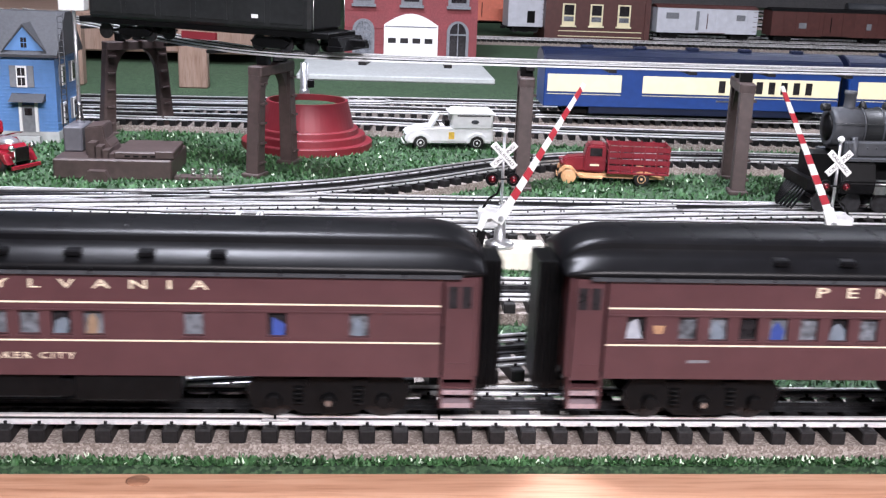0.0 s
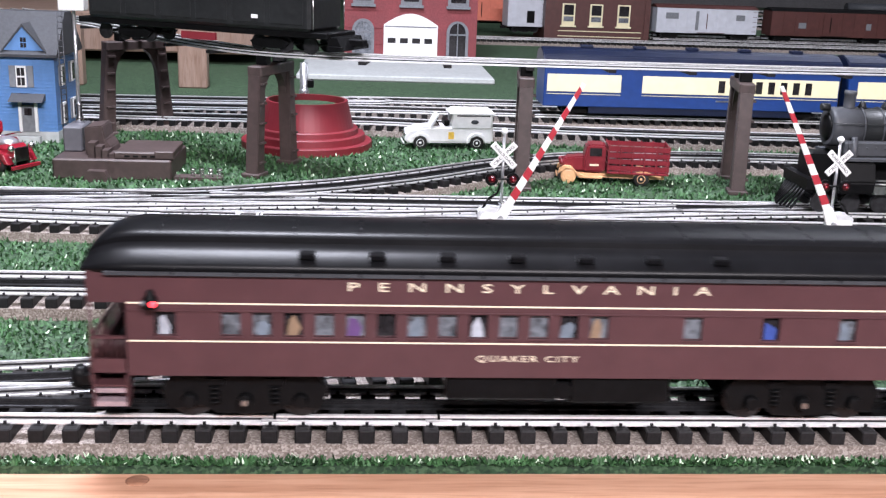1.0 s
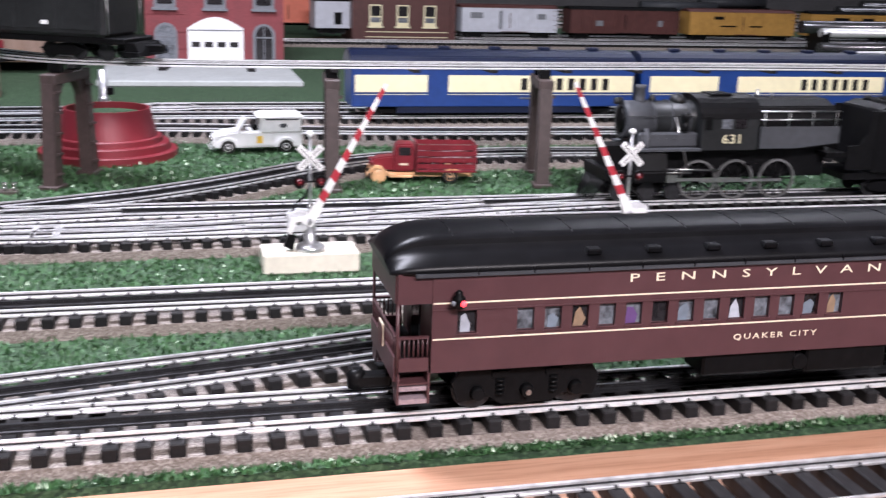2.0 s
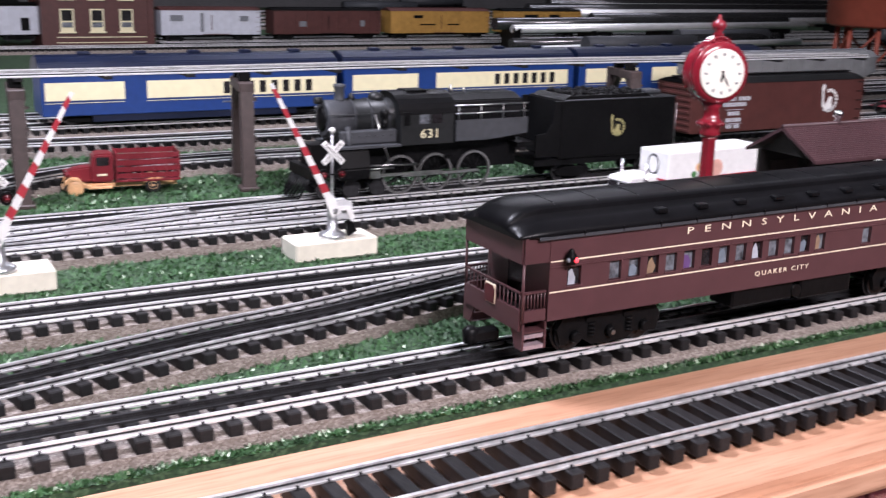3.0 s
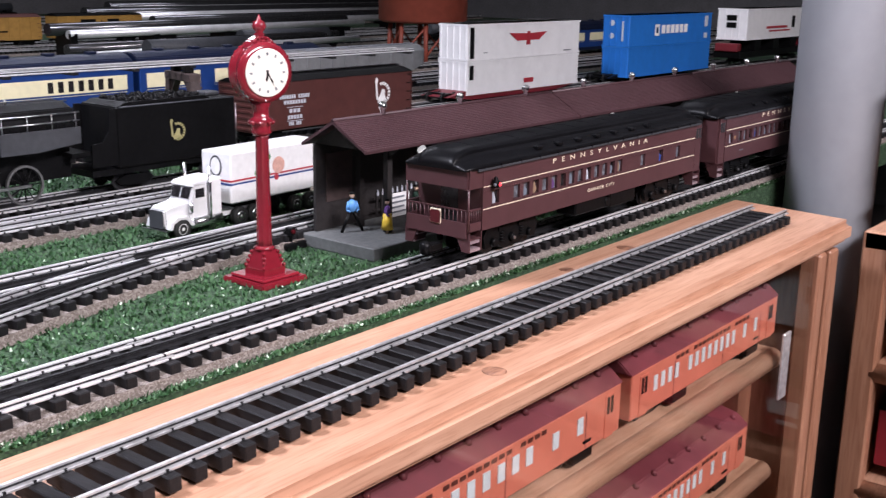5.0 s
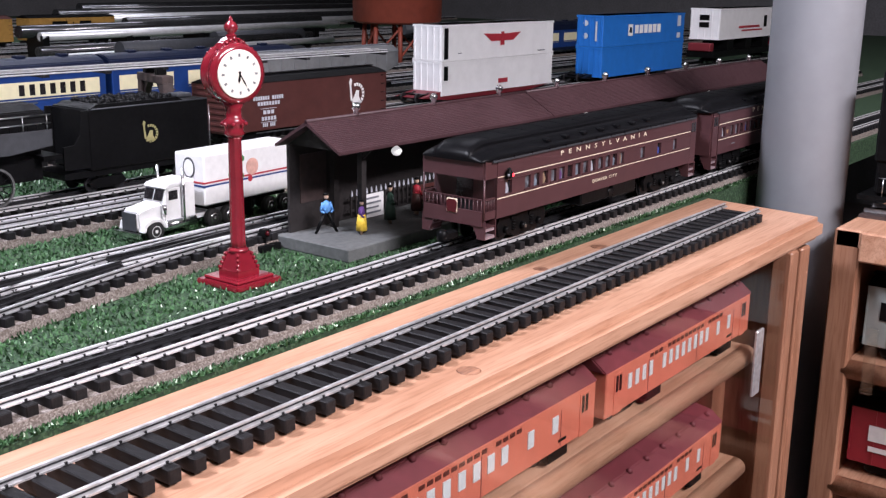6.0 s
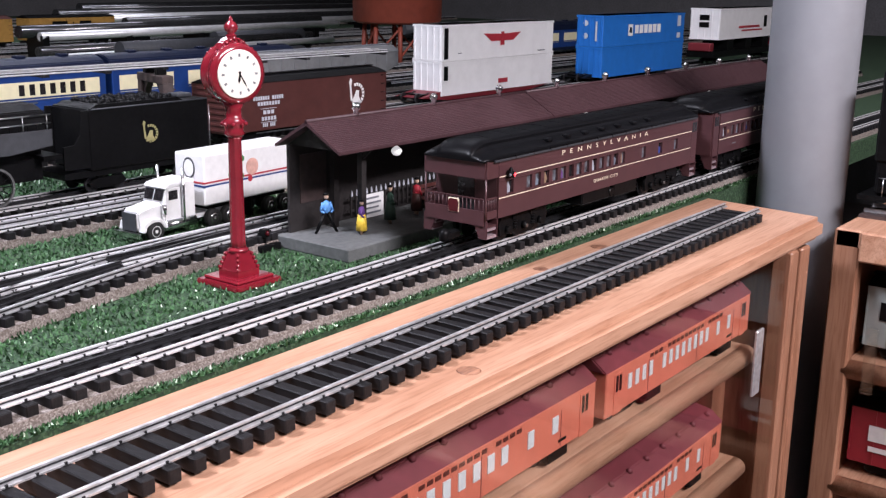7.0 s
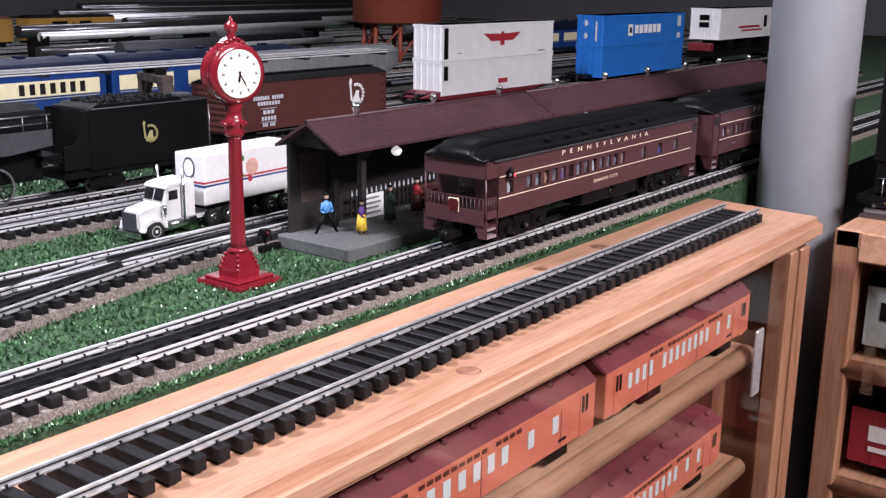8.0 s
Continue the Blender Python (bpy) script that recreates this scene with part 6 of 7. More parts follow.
def far_freight():
    o, a = Vector((0.722, 2.305)), math.radians(1.0)
    d = Vector((math.cos(a), math.sin(a)))
    u = 0.135
    for L, label, paint, roof, marks in (
            (0.262, "pale grey refrigerator car with dark hinges", PALE, BOXRED, ((-0.108, -0.075, 0.035, 0.050, STONE), (0.075, 0.098, 0.034, 0.048, STONE), (-0.030, -0.022, 0.008, 0.055, STONE))),
            (0.315, "dark oxide red wooden boxcar", BOXRED, BLACK, ((-0.085, -0.065, 0.02, 0.034, STONE), (0.095, 0.108, 0.02, 0.036, STONE))),
            (0.325, "mustard yellow refrigerator car", YELLOW, BOXRED, ((-0.07, 0.06, 0.022, 0.026, BLACK), (-0.09, -0.06, 0.042, 0.050, BLACK))),
            (0.285, "mustard yellow refrigerator car", YELLOW, BLACK, ((-0.07, 0.06, 0.042, 0.052, BLACK),))):
        c = o + d * u
        freight_car("boxcar", label, pose(c.x, c.y, 0, 0, 0, math.degrees(a)), L, paint, roof, h=0.062, marks=marks)
        u += L / 2 + 0.165 + 0.030
    track("far yard track under the freight cars", [(0.725, 2.305), (3.4, 2.352)])
    freight_car("boxcar", "orange red far yard boxcar", pose(0.30, 2.52, 0, 0, 0, 6), 0.25, ORANGE, BLACK)
    freight_car("boxcar", "pale grey boxcar with dark lettering bar", pose(0.40, 2.36, 0, 0, 0, 6), 0.10, PALE, BLACK, ribs=4, doors=False, marks=((0.0, 0.02, 0.01, 0.04, BLACK),))
    rows = []
    for z, a, b, word in ((0.0385, -0.106, -0.054, (7, 5)), (0.0315, -0.099, -0.060, (8,)), (0.0205, -0.090, -0.070, (3,)), (0.0125, -0.093, -0.067, (5,)), (0.0045, -0.091, -0.069, (3, 3))):
        n = sum(word) + len(word) - 1
        w = (b - a) / n
        k = 0
        for c in word:
            for q in range(c):
                rows.append((a + (k + q) * w + w * 0.1, a + (k + q) * w + w * 0.85, z, z + 0.0048, PALE))
            k += c + 1
    for z in (0.0272, 0.0100):
        rows.append((-0.094, -0.066, z, z + 0.0007, PALE))
    car = freight_car("boxcar", "smooth oxide red boxcar with pale lettering bars and herald", pose(1.054, 0.552, 0, 0, 0, 0), 0.298, BOXRED, BLACK, h=0.060, ribs=1, doors=False, marks=rows)
    herald(car, 0.086, 0.066, 0.0155, -0.0321, WHITE, "white round herald with a figure")
    for k in range(8):
        part("end_rib", box(-0.1505, -0.149, -0.029, 0.029, 0.036 + k * 0.0072, 0.0385 + k * 0.0072), BOXRED, car)
    # grey covered hopper behind the boxcar
    hop = thing("hopper_car", pose(1.34, 0.80, 0), "pale grey long covered hopper car", "freight car", "freight cars on the layout")
    part("body", prism([(-0.165, 0.062), (-0.190, 0.070), (-0.190, 0.094), (0.190, 0.094), (0.190, 0.070), (0.165, 0.062), (0.060, 0.038), (-0.060, 0.038)], -0.031, 0.031, bev=0.001), HOPGREY, hop)
    part("roof", prism([(-0.032, 0.094), (0.032, 0.094), (0.018, 0.104), (-0.018, 0.104)], -0.192, 0.192, "x", bev=0.001), HOPGREY, hop)
    part("roof_walk", box(-0.194, 0.194, -0.004, 0.004, 0.1045, 0.1060), STONE, hop)
    for k in range(14):
        part("rib", box(-0.186 + k * 0.0286 - 0.0008, -0.186 + k * 0.0286 + 0.0008, -0.0322, -0.0308, 0.066, 0.094), HOPGREY, hop)
    for k in (-0.07, 0.0, 0.07):
        part("hatch", box(k - 0.012, k + 0.012, -0.016, -0.006, 0.1035, 0.1060, bev=0.0006), STONE, hop)
    part("underframe", box(-0.195, 0.195, -0.010, 0.010, 0.030, 0.0375), BLACK, hop)
    for u in (-0.145, 0.145):
        freight_truck(hop, u, RAILTOP)


HOPGREY = mat("pale_grey_hopper_paint", (0.17, 0.175, 0.18), 0.5, vary=0.15, size=0.012)


def container(name, label, x, y, z, L, w, h, paint, mark):
    t = thing(name, pose(x, y, z), label, "container", "stacked shipping containers")
    part("shell", box(0, L, -w, w, 0, h, bev=0.0008), paint, t)
    for i in range(5):
        u = -w + 0.004 + i * (2 * w - 0.008) / 4
        part("door_rod", box(-0.0016, 0.0, u - 0.0012, u + 0.0012, 0.002, h - 0.002), paint, t)
    for zz in (0.0, h - 0.004):
        part("corner_rail", box(-0.001, L + 0.001, -w - 0.0008, w + 0.0008, zz, zz + 0.004), paint, t)
    for a, b, c, d, m in mark:
        part("print_bar", box(a, b, -w - 0.0012, -w - 0.0008, c, d), m, t)
    return t


def containers():
    y = 0.672
    well = thing("well_car", pose(0, y, 0), "red articulated container well cars", "freight car")
    for x0 in (1.44, 1.97):
        part("well", prism([(x0, 0.026), (x0 + 0.05, 0.034), (x0 + 0.07, 0.026), (x0 + 0.33, 0.026), (x0 + 0.35, 0.034), (x0 + 0.40, 0.026), (x0 + 0.33, 0.018), (x0 + 0.07, 0.018)], -0.030, 0.030), PADRED if x0 < 1.7 else BLACK, well)
        freight_truck(well, x0 + 0.02, RAILTOP)
        freight_truck(well, x0 + 0.38, RAILTOP)
    dark = ((0.006, 0.017, 0.004, 0.056, BLACK), (0.045, 0.056, 0.0120, 0.0132, STONE), (0.300, 0.325, 0.0060, 0.0080, STONE))
    low = ((0.006, 0.017, 0.026, 0.050, BLACK), (0.17, 0.2, 0.012, 0.020, SIGNRED))
    c = container("container", "white forty-foot container with red winged emblem", 1.490, y, 0.084, 0.356, 0.031, 0.0615, CONTWHITE, dark)
    for q in (-1, 1):
        part("emblem_wing", prism([(0.180, 0.030), (0.180 + q * 0.035, 0.030), (0.180 + q * 0.045, 0.036), (0.180 + q * 0.060, 0.044), (0.180, 0.042)], -0.0324, -0.0318), SIGNRED, c, "red spread wing print")
    part("emblem_body", prism([(0.174, 0.022), (0.186, 0.022), (0.184, 0.046), (0.176, 0.046)], -0.0327, -0.0319), SIGNRED, c)
    container("container", "plain white lower container", 1.490, y, 0.026, 0.356, 0.031, 0.0575, CONTWHITE, low)
    bars = [(0.108, 0.128, 0.020, 0.044, CONTWHITE), (0.113, 0.123, 0.026, 0.038, CONTBLUE)]
    for k in range(6):
        bars.append((0.138 + k * 0.021, 0.154 + k * 0.021, 0.024, 0.042, CONTWHITE))
    bars += [(0.345, 0.362, 0.034, 0.058, PALE), (0.345, 0.362, 0.008, 0.020, PALE)]
    c = container("container", "bright blue container with pale lettering bars", 2.007, y - 0.02, 0.088, 0.383, 0.031, 0.0640, CONTBLUE, bars)
    for z in (0.048, 0.022):
        part("round_print", turned([(0.006, 0), (0.006, 0.0005)], 18, at=(-0.0004, 0.010, z), axis=pose(0, 0, 0, 0, -90, 0).to_3x3()), PALE, c)
    part("side_print", box(-0.0022, -0.0016, -0.018, -0.014, 0.012, 0.052), PALE, c)
    container("container", "plain bright blue lower container", 2.007, y - 0.02, 0.026, 0.383, 0.031, 0.0615, CONTBLUE, ())
    c = container("container", "white container with red stripe on a dark flat car", 2.620, y, 0.080, 0.42, 0.040, 0.077, CONTWHITE, ((0.12, 0.26, 0.026, 0.032, SIGNRED), (0.14, 0.28, 0.018, 0.022, SIGNRED), (0.29, 0.31, 0.026, 0.056, BLACK)))
    for z in (0.048, 0.030):
        part("end_print", box(-0.0022, -0.0016, -0.012, 0.014, z, z + 0.013), BLACK, c)
    bed = thing("flat_car", pose(2.83, y, 0), "black flat car with red ends under a white container", "freight car")
    part("deck", box(-0.23, 0.23, -0.036, 0.036, 0.036, 0.052, bev=0.001), BLACK, bed)
    for u in (-0.12, 0.0, 0.12):
        part("bolster", box(u - 0.02, u + 0.02, -0.034, 0.034, 0.052, 0.080), BLACK, bed)
    for u in (-0.225, 0.225):
        part("end_post", box(u - 0.012, u + 0.012, -0.03, 0.03, 0.052, 0.072, bev=0.002), PADRED, bed)
    for u in (-0.16, 0.16):
        freight_truck(bed, u, RAILTOP)
    track("yard track under the container cars", [(0.8, 0.672), (3.2, 0.672)], bed=False)


def water_tower():
    t = thing("water_tower", pose(2.235, 1.36, 0), "oxide red model water tower on braced legs", "water tower")
    part("tank", turned([(0.105, 0.105), (0.116, 0.112), (0.118, 0.26), (0.122, 0.262), (0.02, 0.32)], 32), ORANGE2, t)
    for i in range(8):
        a = i * math.pi / 4
        part("leg", rod((0.09 * math.cos(a), 0.09 * math.sin(a), 0), (0.085 * math.cos(a), 0.085 * math.sin(a), 0.106), 0.006, None, 8), ORANGE2, t)
        b = a + math.pi / 4
        part("brace", rod((0.09 * math.cos(a), 0.09 * math.sin(a), 0.02), (0.086 * math.cos(b), 0.086 * math.sin(b), 0.095), 0.003, None, 6), ORANGE2, t)


ORANGE2 = mat("oxide_red_tank", (0.28, 0.06, 0.035), 0.55, vary=0.15, size=0.02)


def far_yard():
    for k, (y, x0) in enumerate(((1.18, 0.9), (1.34, 1.0), (1.52, 1.2), (1.72, 1.4), (1.95, 1.9), (3.0, 0.8), (3.4, 0.8), (3.9, 0.8))):
        track("far yard track with bright rails", [(x0, y), (4.8, y + 0.1)], gap=0.03)
    for x, y in ((1.55, 1.19), (1.65, 1.53), (2.1, 1.74), (2.9, 1.76), (3.4, 1.37), (2.7, 3.05), (1.9, 3.45), (3.5, 3.5), (2.4, 3.95)):
        t = thing("flat_car", pose(x, y, 0), "dark loaded flat car on a far yard track", "freight car", "far yard cars")
        part("deck", box(-0.17, 0.17, -0.030, 0.030, 0.032, 0.040, bev=0.001), BLACK, t)
        part("load", rod((-0.16, 0, 0.058), (0.16, 0, 0.058), 0.019, None, 18), GREYLOCO, t)
        for u in (-0.12, 0.12):
            freight_truck(t, u, RAILTOP)
            part("chock", box(u - 0.006, u + 0.006, -0.026, 0.026, 0.040, 0.048), BLACK, t)
    # added glossy tubes stand in for the bright streaks of far rails, trains
    for k, (x0, x1, y, z, r) in enumerate(((1.55, 2.75, 2.02, 0.075, 0.016), (2.12, 3.4, 2.36, 0.070, 0.018), (2.2, 3.9, 2.85, 0.075, 0.022), (1.35, 2.3, 1.62, 0.055, 0.012), (2.6, 4.4, 3.3, 0.08, 0.022))):
        t = thing("far_streak_tubes", pose(0, 0, 0), "long glossy tubes standing in for far rails and trains", "freight load", "far tube loads")
        part("tube", rod((x0, y, z), (x1, y + 0.12, z), r, None, 20), DARKTUBE, t)
        part("lower_tube", rod((x0 + 0.04, y - 0.03, z - 0.012), (x1 + 0.06, y + 0.09, z - 0.012), r * 0.7, None, 16), RAIL, t)
        n = int((x1 - x0) / 0.3)
        for i in range(n + 1):
            f = i / n
            part("cradle", box(x0 + 0.05 + (x1 - x0 - 0.1) * f - 0.01, x0 + 0.05 + (x1 - x0 - 0.1) * f + 0.01, y + 0.12 * f - 0.04, y + 0.12 * f + 0.03, 0.0, z - r * 0.6), BLACK, t)
    for x, y, z in ((-0.455, 1.235, 0.10), (-0.268, 1.235, 0.10)):
        t = solid("wooden_block", box(x - 0.022, x + 0.022, y - 0.012, y + 0.012, 0, z, bev=0.002), TANBLOCK, "plain tan wooden support block", "block", "wooden blocks")
    solid("backdrop_shelf", box(-1.2, -0.2, 1.55, 1.95, 0.02, 0.09, bev=0.003), TANBLOCK, "low tan wooden shelf behind the green", "shelf")


DARKTUBE = mat("dark_glossy_tube", (0.10, 0.10, 0.105), 0.2, 0.8, size=0.02, bump=0.02)
TANBLOCK = timber("plain_pine", (0.22, 0.15, 0.12), (0.28, 0.20, 0.16), along=(1, 1, 0.1))


# ---- station ----
def figurine(x, y, z, a, top, legs, label, h=0.036, skirt=False, stride=0.0042):
    """A small plain figurine: one mesh of simple rounded shapes."""
    bm = B()
    k = h / 0.036

    def mark(f0, i):
        bm.faces.ensure_lookup_table()
        for f in bm.faces[f0:]:
            f.material_index = i

    n0 = len(bm.faces)
    if skirt:
        turned([(0.0058 * k, 0.004 * k), (0.0052 * k, 0.012 * k), (0.0040 * k, 0.020 * k)], 12, bm)
        mark(n0, 1)
        n0 = len(bm.faces)
        for s in (-1, 1):
            rod((s * 0.0016 * k, 0, 0), (s * 0.0016 * k, 0, 0.005 * k), 0.0011 * k, None, 8, bm)
        mark(n0, 2)
    else:
        for s in (-1, 1):
            rod((s * stride * k, 0, 0.0), (s * 0.0014 * k, 0, 0.018 * k), 0.0013 * k, 0.0019 * k, 8, bm)
        mark(n0, 1)
    n0 = len(bm.faces)
    ball((0, 0, 0.0225 * k), 0.0058 * k, bm, 0.76, 0.6, 1.0, 8)
    for s in (-1, 1):
        rod((s * 0.0034 * k, 0, 0.0265 * k), (s * 0.0056 * k, -0.001 * k, 0.0195 * k), 0.0012 * k, 0.001 * k, 8, bm)
        rod((s * 0.0056 * k, -0.001 * k, 0.0195 * k), (s * 0.0030 * k, -0.003 * k, 0.0180 * k), 0.001 * k, 0.0009 * k, 8, bm)
    mark(n0, 0)
    n0 = len(bm.faces)
    ball((0, 0, 0.0318 * k), 0.0024 * k, bm, 0.9, 0.95, 1.15, 8)
    mark(n0, 2)
    n0 = len(bm.faces)
    turned([(0.0026 * k, 0.0330 * k), (0.0020 * k, 0.0345 * k), (0.0005 * k, 0.0350 * k)], 10, bm)
    mark(n0, 3)
    solid("figurine", bm, [top, legs, FIGSKIN, BLACK], label, "figurine", "figurines on the platform", m=pose(x, y, z, 0, 0, a))


FIGSKIN = mat("pale_figurine_paint", (0.55, 0.38, 0.28), 0.6, bump=0)
FBLUE = mat("light_blue_figurine_paint", (0.10, 0.28, 0.62), 0.5, bump=0)
FYEL = mat("yellow_figurine_paint", (0.80, 0.55, 0.05), 0.5, bump=0)
FPUR = mat("purple_figurine_paint", (0.12, 0.05, 0.22), 0.5, bump=0)
FGRN = mat("dark_green_figurine_paint", (0.03, 0.07, 0.05), 0.5, bump=0)
BULB = mat("frosted_lamp_glass", (0.9, 0.88, 0.8), 0.3, bump=0, glow=0.6)


def station():
    z = 0.0108
    solid("platform", box(0.648, 1.62, 0.0875, 0.172, 0, z, bev=0.0008), DECK, "grey painted station platform slab", "platform", kind="structure")
    t = thing("station_shelter", pose(0, 0, z), "dark station platform shelter with maroon pitched roof", "station shelter")
    x0 = 0.652
    for i in range(3):
        a, b = x0 + i * 0.325, x0 + 0.3235 + i * 0.325
        for s in (-1, 1):
            ye, ze, yr, zr = 0.137 + s * 0.0365, 0.0768, 0.137, 0.0985
            roof = part("roof_slope", prism([(yr, zr), (ye, ze), (ye, ze - 0.0022), (yr, zr - 0.0030)], a, b, "x"), TILEROOF, t, "maroon ribbed roof slope")
            for k in range(19):
                f = (k + 0.5) / 19
                yy, zz = yr + (ye - yr) * f, zr + (ze - zr) * f
                part("roof_batten", box(a, b, yy - 0.0004, yy + 0.0004, zz - 0.0006, zz + 0.0003), TILEROOF, roof)
        part("ridge_cap", rod((a, 0.137, 0.0985), (b, 0.137, 0.0985), 0.0016, None, 8), TILEROOF, t)
        part("gable", prism([(0.104, 0.0755), (0.170, 0.0755), (0.137, 0.0955)], a + 0.012, a + 0.0135, "x"), STATION, t)
        for k in range(3):
            u = a + 0.061 + k * 0.1075
            fin = part("roof_finial", turned([(0.0028, 0.0), (0.0022, 0.004), (0.0036, 0.0052), (0.0038, 0.0085), (0.0018, 0.0105)], 12, at=(u, 0.137, 0.0985)), CHROME, t)
        for k in range(2):
            u = a + 0.05 + k * 0.22
            for s in (-1, 1):
                y = 0.137 + s * 0.016
                part("post", box(u - 0.0030, u + 0.0030, y - 0.0025, y + 0.0025, 0, 0.084), STATION, t)
                part("bracket", prism([(y, 0.062), (y + s * 0.016, 0.0765), (y + s * 0.016, 0.078), (y, 0.080)], u - 0.0015, u + 0.0015, "x"), STATION, t)
            part("tie_beam", box(u - 0.002, u + 0.002, 0.104, 0.170, 0.0735, 0.0765), STATION, t)
        part("hanging_lamp", turned([(0.0012, 0.0070), (0.0044, 0.004), (0.0047, 0.002), (0.0030, -0.0008), (0.0005, -0.0014)], 16, at=(a + 0.085, 0.112, 0.0648)), BULB, t, "white glass hanging lamp")
    part("back_wall", box(0.660, 1.60, 0.165, 0.168, 0, 0.076), STATION, t)
    part("wall_panel", box(0.672, 0.704, 0.1642, 0.1650, 0.024, 0.066), BROWNPL, t)
    part("waiting_room", box(0.90, 1.50, 0.120, 0.160, 0, 0.074, bev=0.001), STATION, t)
    f = thing("picket_fence", pose(0, 0, z), "dark picket fence with pale tips on the platform", "fence")
    for k in range(20):
        u = 0.728 + k * 0.0066
        part("picket", prism([(u - 0.0009, 0.004), (u + 0.0009, 0.004), (u + 0.0009, 0.024), (u, 0.027), (u - 0.0009, 0.024)], 0.1565, 0.1580), STATION, f)
        part("tip", prism([(u - 0.0009, 0.0225), (u + 0.0009, 0.0225), (u + 0.0009, 0.0245), (u, 0.0280), (u - 0.0009, 0.0245)], 0.1555, 0.1565), PALE, f)
    for zz in (0.008, 0.019):
        part("rail", box(0.725, 0.858, 0.158, 0.1592, zz, zz + 0.0015), STATION, f)
    b = thing("poster_board", pose(0, 0, z), "white poster board with grey print leaning on the fence", "poster")
    part("board", box(0.738, 0.766, 0.1515, 0.1530, 0.001, 0.0225), WHITE, b)
    for k in range(4):
        part("print_bar", box(0.742, 0.762 - 0.003 * (k % 2), 0.1511, 0.1515, 0.0045 + k * 0.0045, 0.0062 + k * 0.0045), STONE, b)
    bench = thing("bench", pose(0.835, 0.150, z), "brown slatted platform bench", "bench")
    for k in range(3):
        part("seat_slat", box(-0.022, 0.022, -0.012 + k * 0.004, -0.009 + k * 0.004, 0.0085, 0.0097), BOXRED, bench)
    for k in range(2):
        part("back_slat", box(-0.022, 0.022, 0.001, 0.0022, 0.012 + k * 0.005, 0.0155 + k * 0.005), BOXRED, bench)
    for s in (-1, 1):
        part("end_frame", box(s * 0.020 - 0.001, s * 0.020 + 0.001, -0.011, 0.002, 0, 0.009), BLACK, bench)
    figurine(0.681, 0.143, z, -20, FBLUE, BLACK, "small walking figurine in a light blue shirt", stride=0.0100)
    figurine(0.697, 0.117, z, 30, FPUR, FYEL, "small figurine in a yellow skirt and purple top", 0.031, True)
    figurine(0.744, 0.125, z, 60, FGRN, FGRN, "small standing figurine in a dark green coat", 0.036, True)
    figurine(0.789, 0.131, z, 80, SIGNRED, BOXRED, "small standing figurine in red", 0.036, True)
    sw = thing("switch_stand", pose(0.6325, 0.168, 0.0), "small dark red switch stand beside the track", "switch stand")
    part("base", box(-0.010, 0.014, -0.006, 0.006, 0, 0.006, bev=0.0008), BLACK, sw)
    part("mast", rod((0, 0, 0.006), (0, 0, 0.016), 0.0018, None, 8), BLACK, sw)
    part("lamp", box(-0.0035, 0.0035, -0.0035, 0.0035, 0.012, 0.019, bev=0.0008), BLACK, sw)
    part("lens", ball((0, -0.0036, 0.0155), 0.0022, n=6), DEEPRED, sw)


# ---- display cabinets and the pillar ----
def orange_car(x0, x1, z, y=-0.100):
    t = thing("orange_passenger_car", pose(x0, y, z), "orange passenger car with maroon roof in the display cabinet", "passenger car", "orange cars in the cabinet")
    L = x1 - x0
    w = 0.028
    part("body", box(0, L, -w, w, 0.012, 0.048, bev=0.0008), ORANGE, t)
    part("roof", prism([(-w - 0.001, 0.048), (w + 0.001, 0.048), (w * 0.6, 0.0575), (0, 0.060), (-w * 0.6, 0.0575)], -0.002, L + 0.002, "x", bev=0.001), ORROOF, t, "dull maroon roof")
    pitch = (L - 0.062) / 18
    for i in (0, 1, 2, 3, 5, 6, 7, 8, 9, 10, 11, 12, 14, 16):
        u = 0.034 + i * pitch
        part("window", box(u, u + pitch * 0.48, -w - 0.0006, -w + 0.001, 0.0265, 0.0385), PANE, t)
    for u in (0.012, L - 0.022):
        d = part("vestibule_door", box(u, u + 0.012, -w - 0.0006, -w + 0.001, 0.012, 0.044), ORANGE, t)
        for k in (0, 1):
            part("door_window", box(u + 0.002 + k * 0.005, u + 0.0052 + k * 0.005, -w - 0.0010, -w - 0.0005, 0.030, 0.0425), BLACK, d)
    mid, k = L * 0.50, -8.5
    for c in (3, 9, 4):
        for q in range(c):
            part("lettering_bar", box(mid + (k + q) * 0.0078, mid + (k + q) * 0.0078 + 0.0055, -w - 0.0004, -w, 0.0418, 0.0448), ORLETTER, t)
        k += c + 1
    for q in (0.25, 0.58, 0.86):
        part("panel_seam", box(L * q, L * q + 0.0005, -w - 0.0003, -w, 0.013, 0.041), ORROOF, t)
    for u in (0.040, L - 0.090):
        part("battery_box", box(u + 0.03, u + 0.055, -w + 0.001, -w + 0.008, 0.004, 0.012, bev=0.0006), BLACK, t)
    part("number_bar", box(L - 0.05, L - 0.040, -w - 0.0005, -w, 0.0175, 0.0195), BLACK, t)
    for i in range(int(L / 0.03)):
        part("roof_vent", turned([(0.0028, 0), (0.0022, 0.003), (0.0008, 0.0038)], 8, at=(0.02 + i * 0.03, -0.018, 0.0560)), ORROOF, t)
    part("underframe", box(0.02, L - 0.02, -0.02, 0.02, 0.006, 0.012), BLACK, t)
    for u in (0.045, L - 0.045):
        freight_truck(t, u, 0.0)
    for a in (-0.009, L):
        part("gangway", box(a, a + 0.009, -0.012, 0.012, 0.006, 0.046), BLACK, t)


ORLETTER = mat("dark_brown_print", (0.09, 0.02, 0.015), 0.5, bump=0)
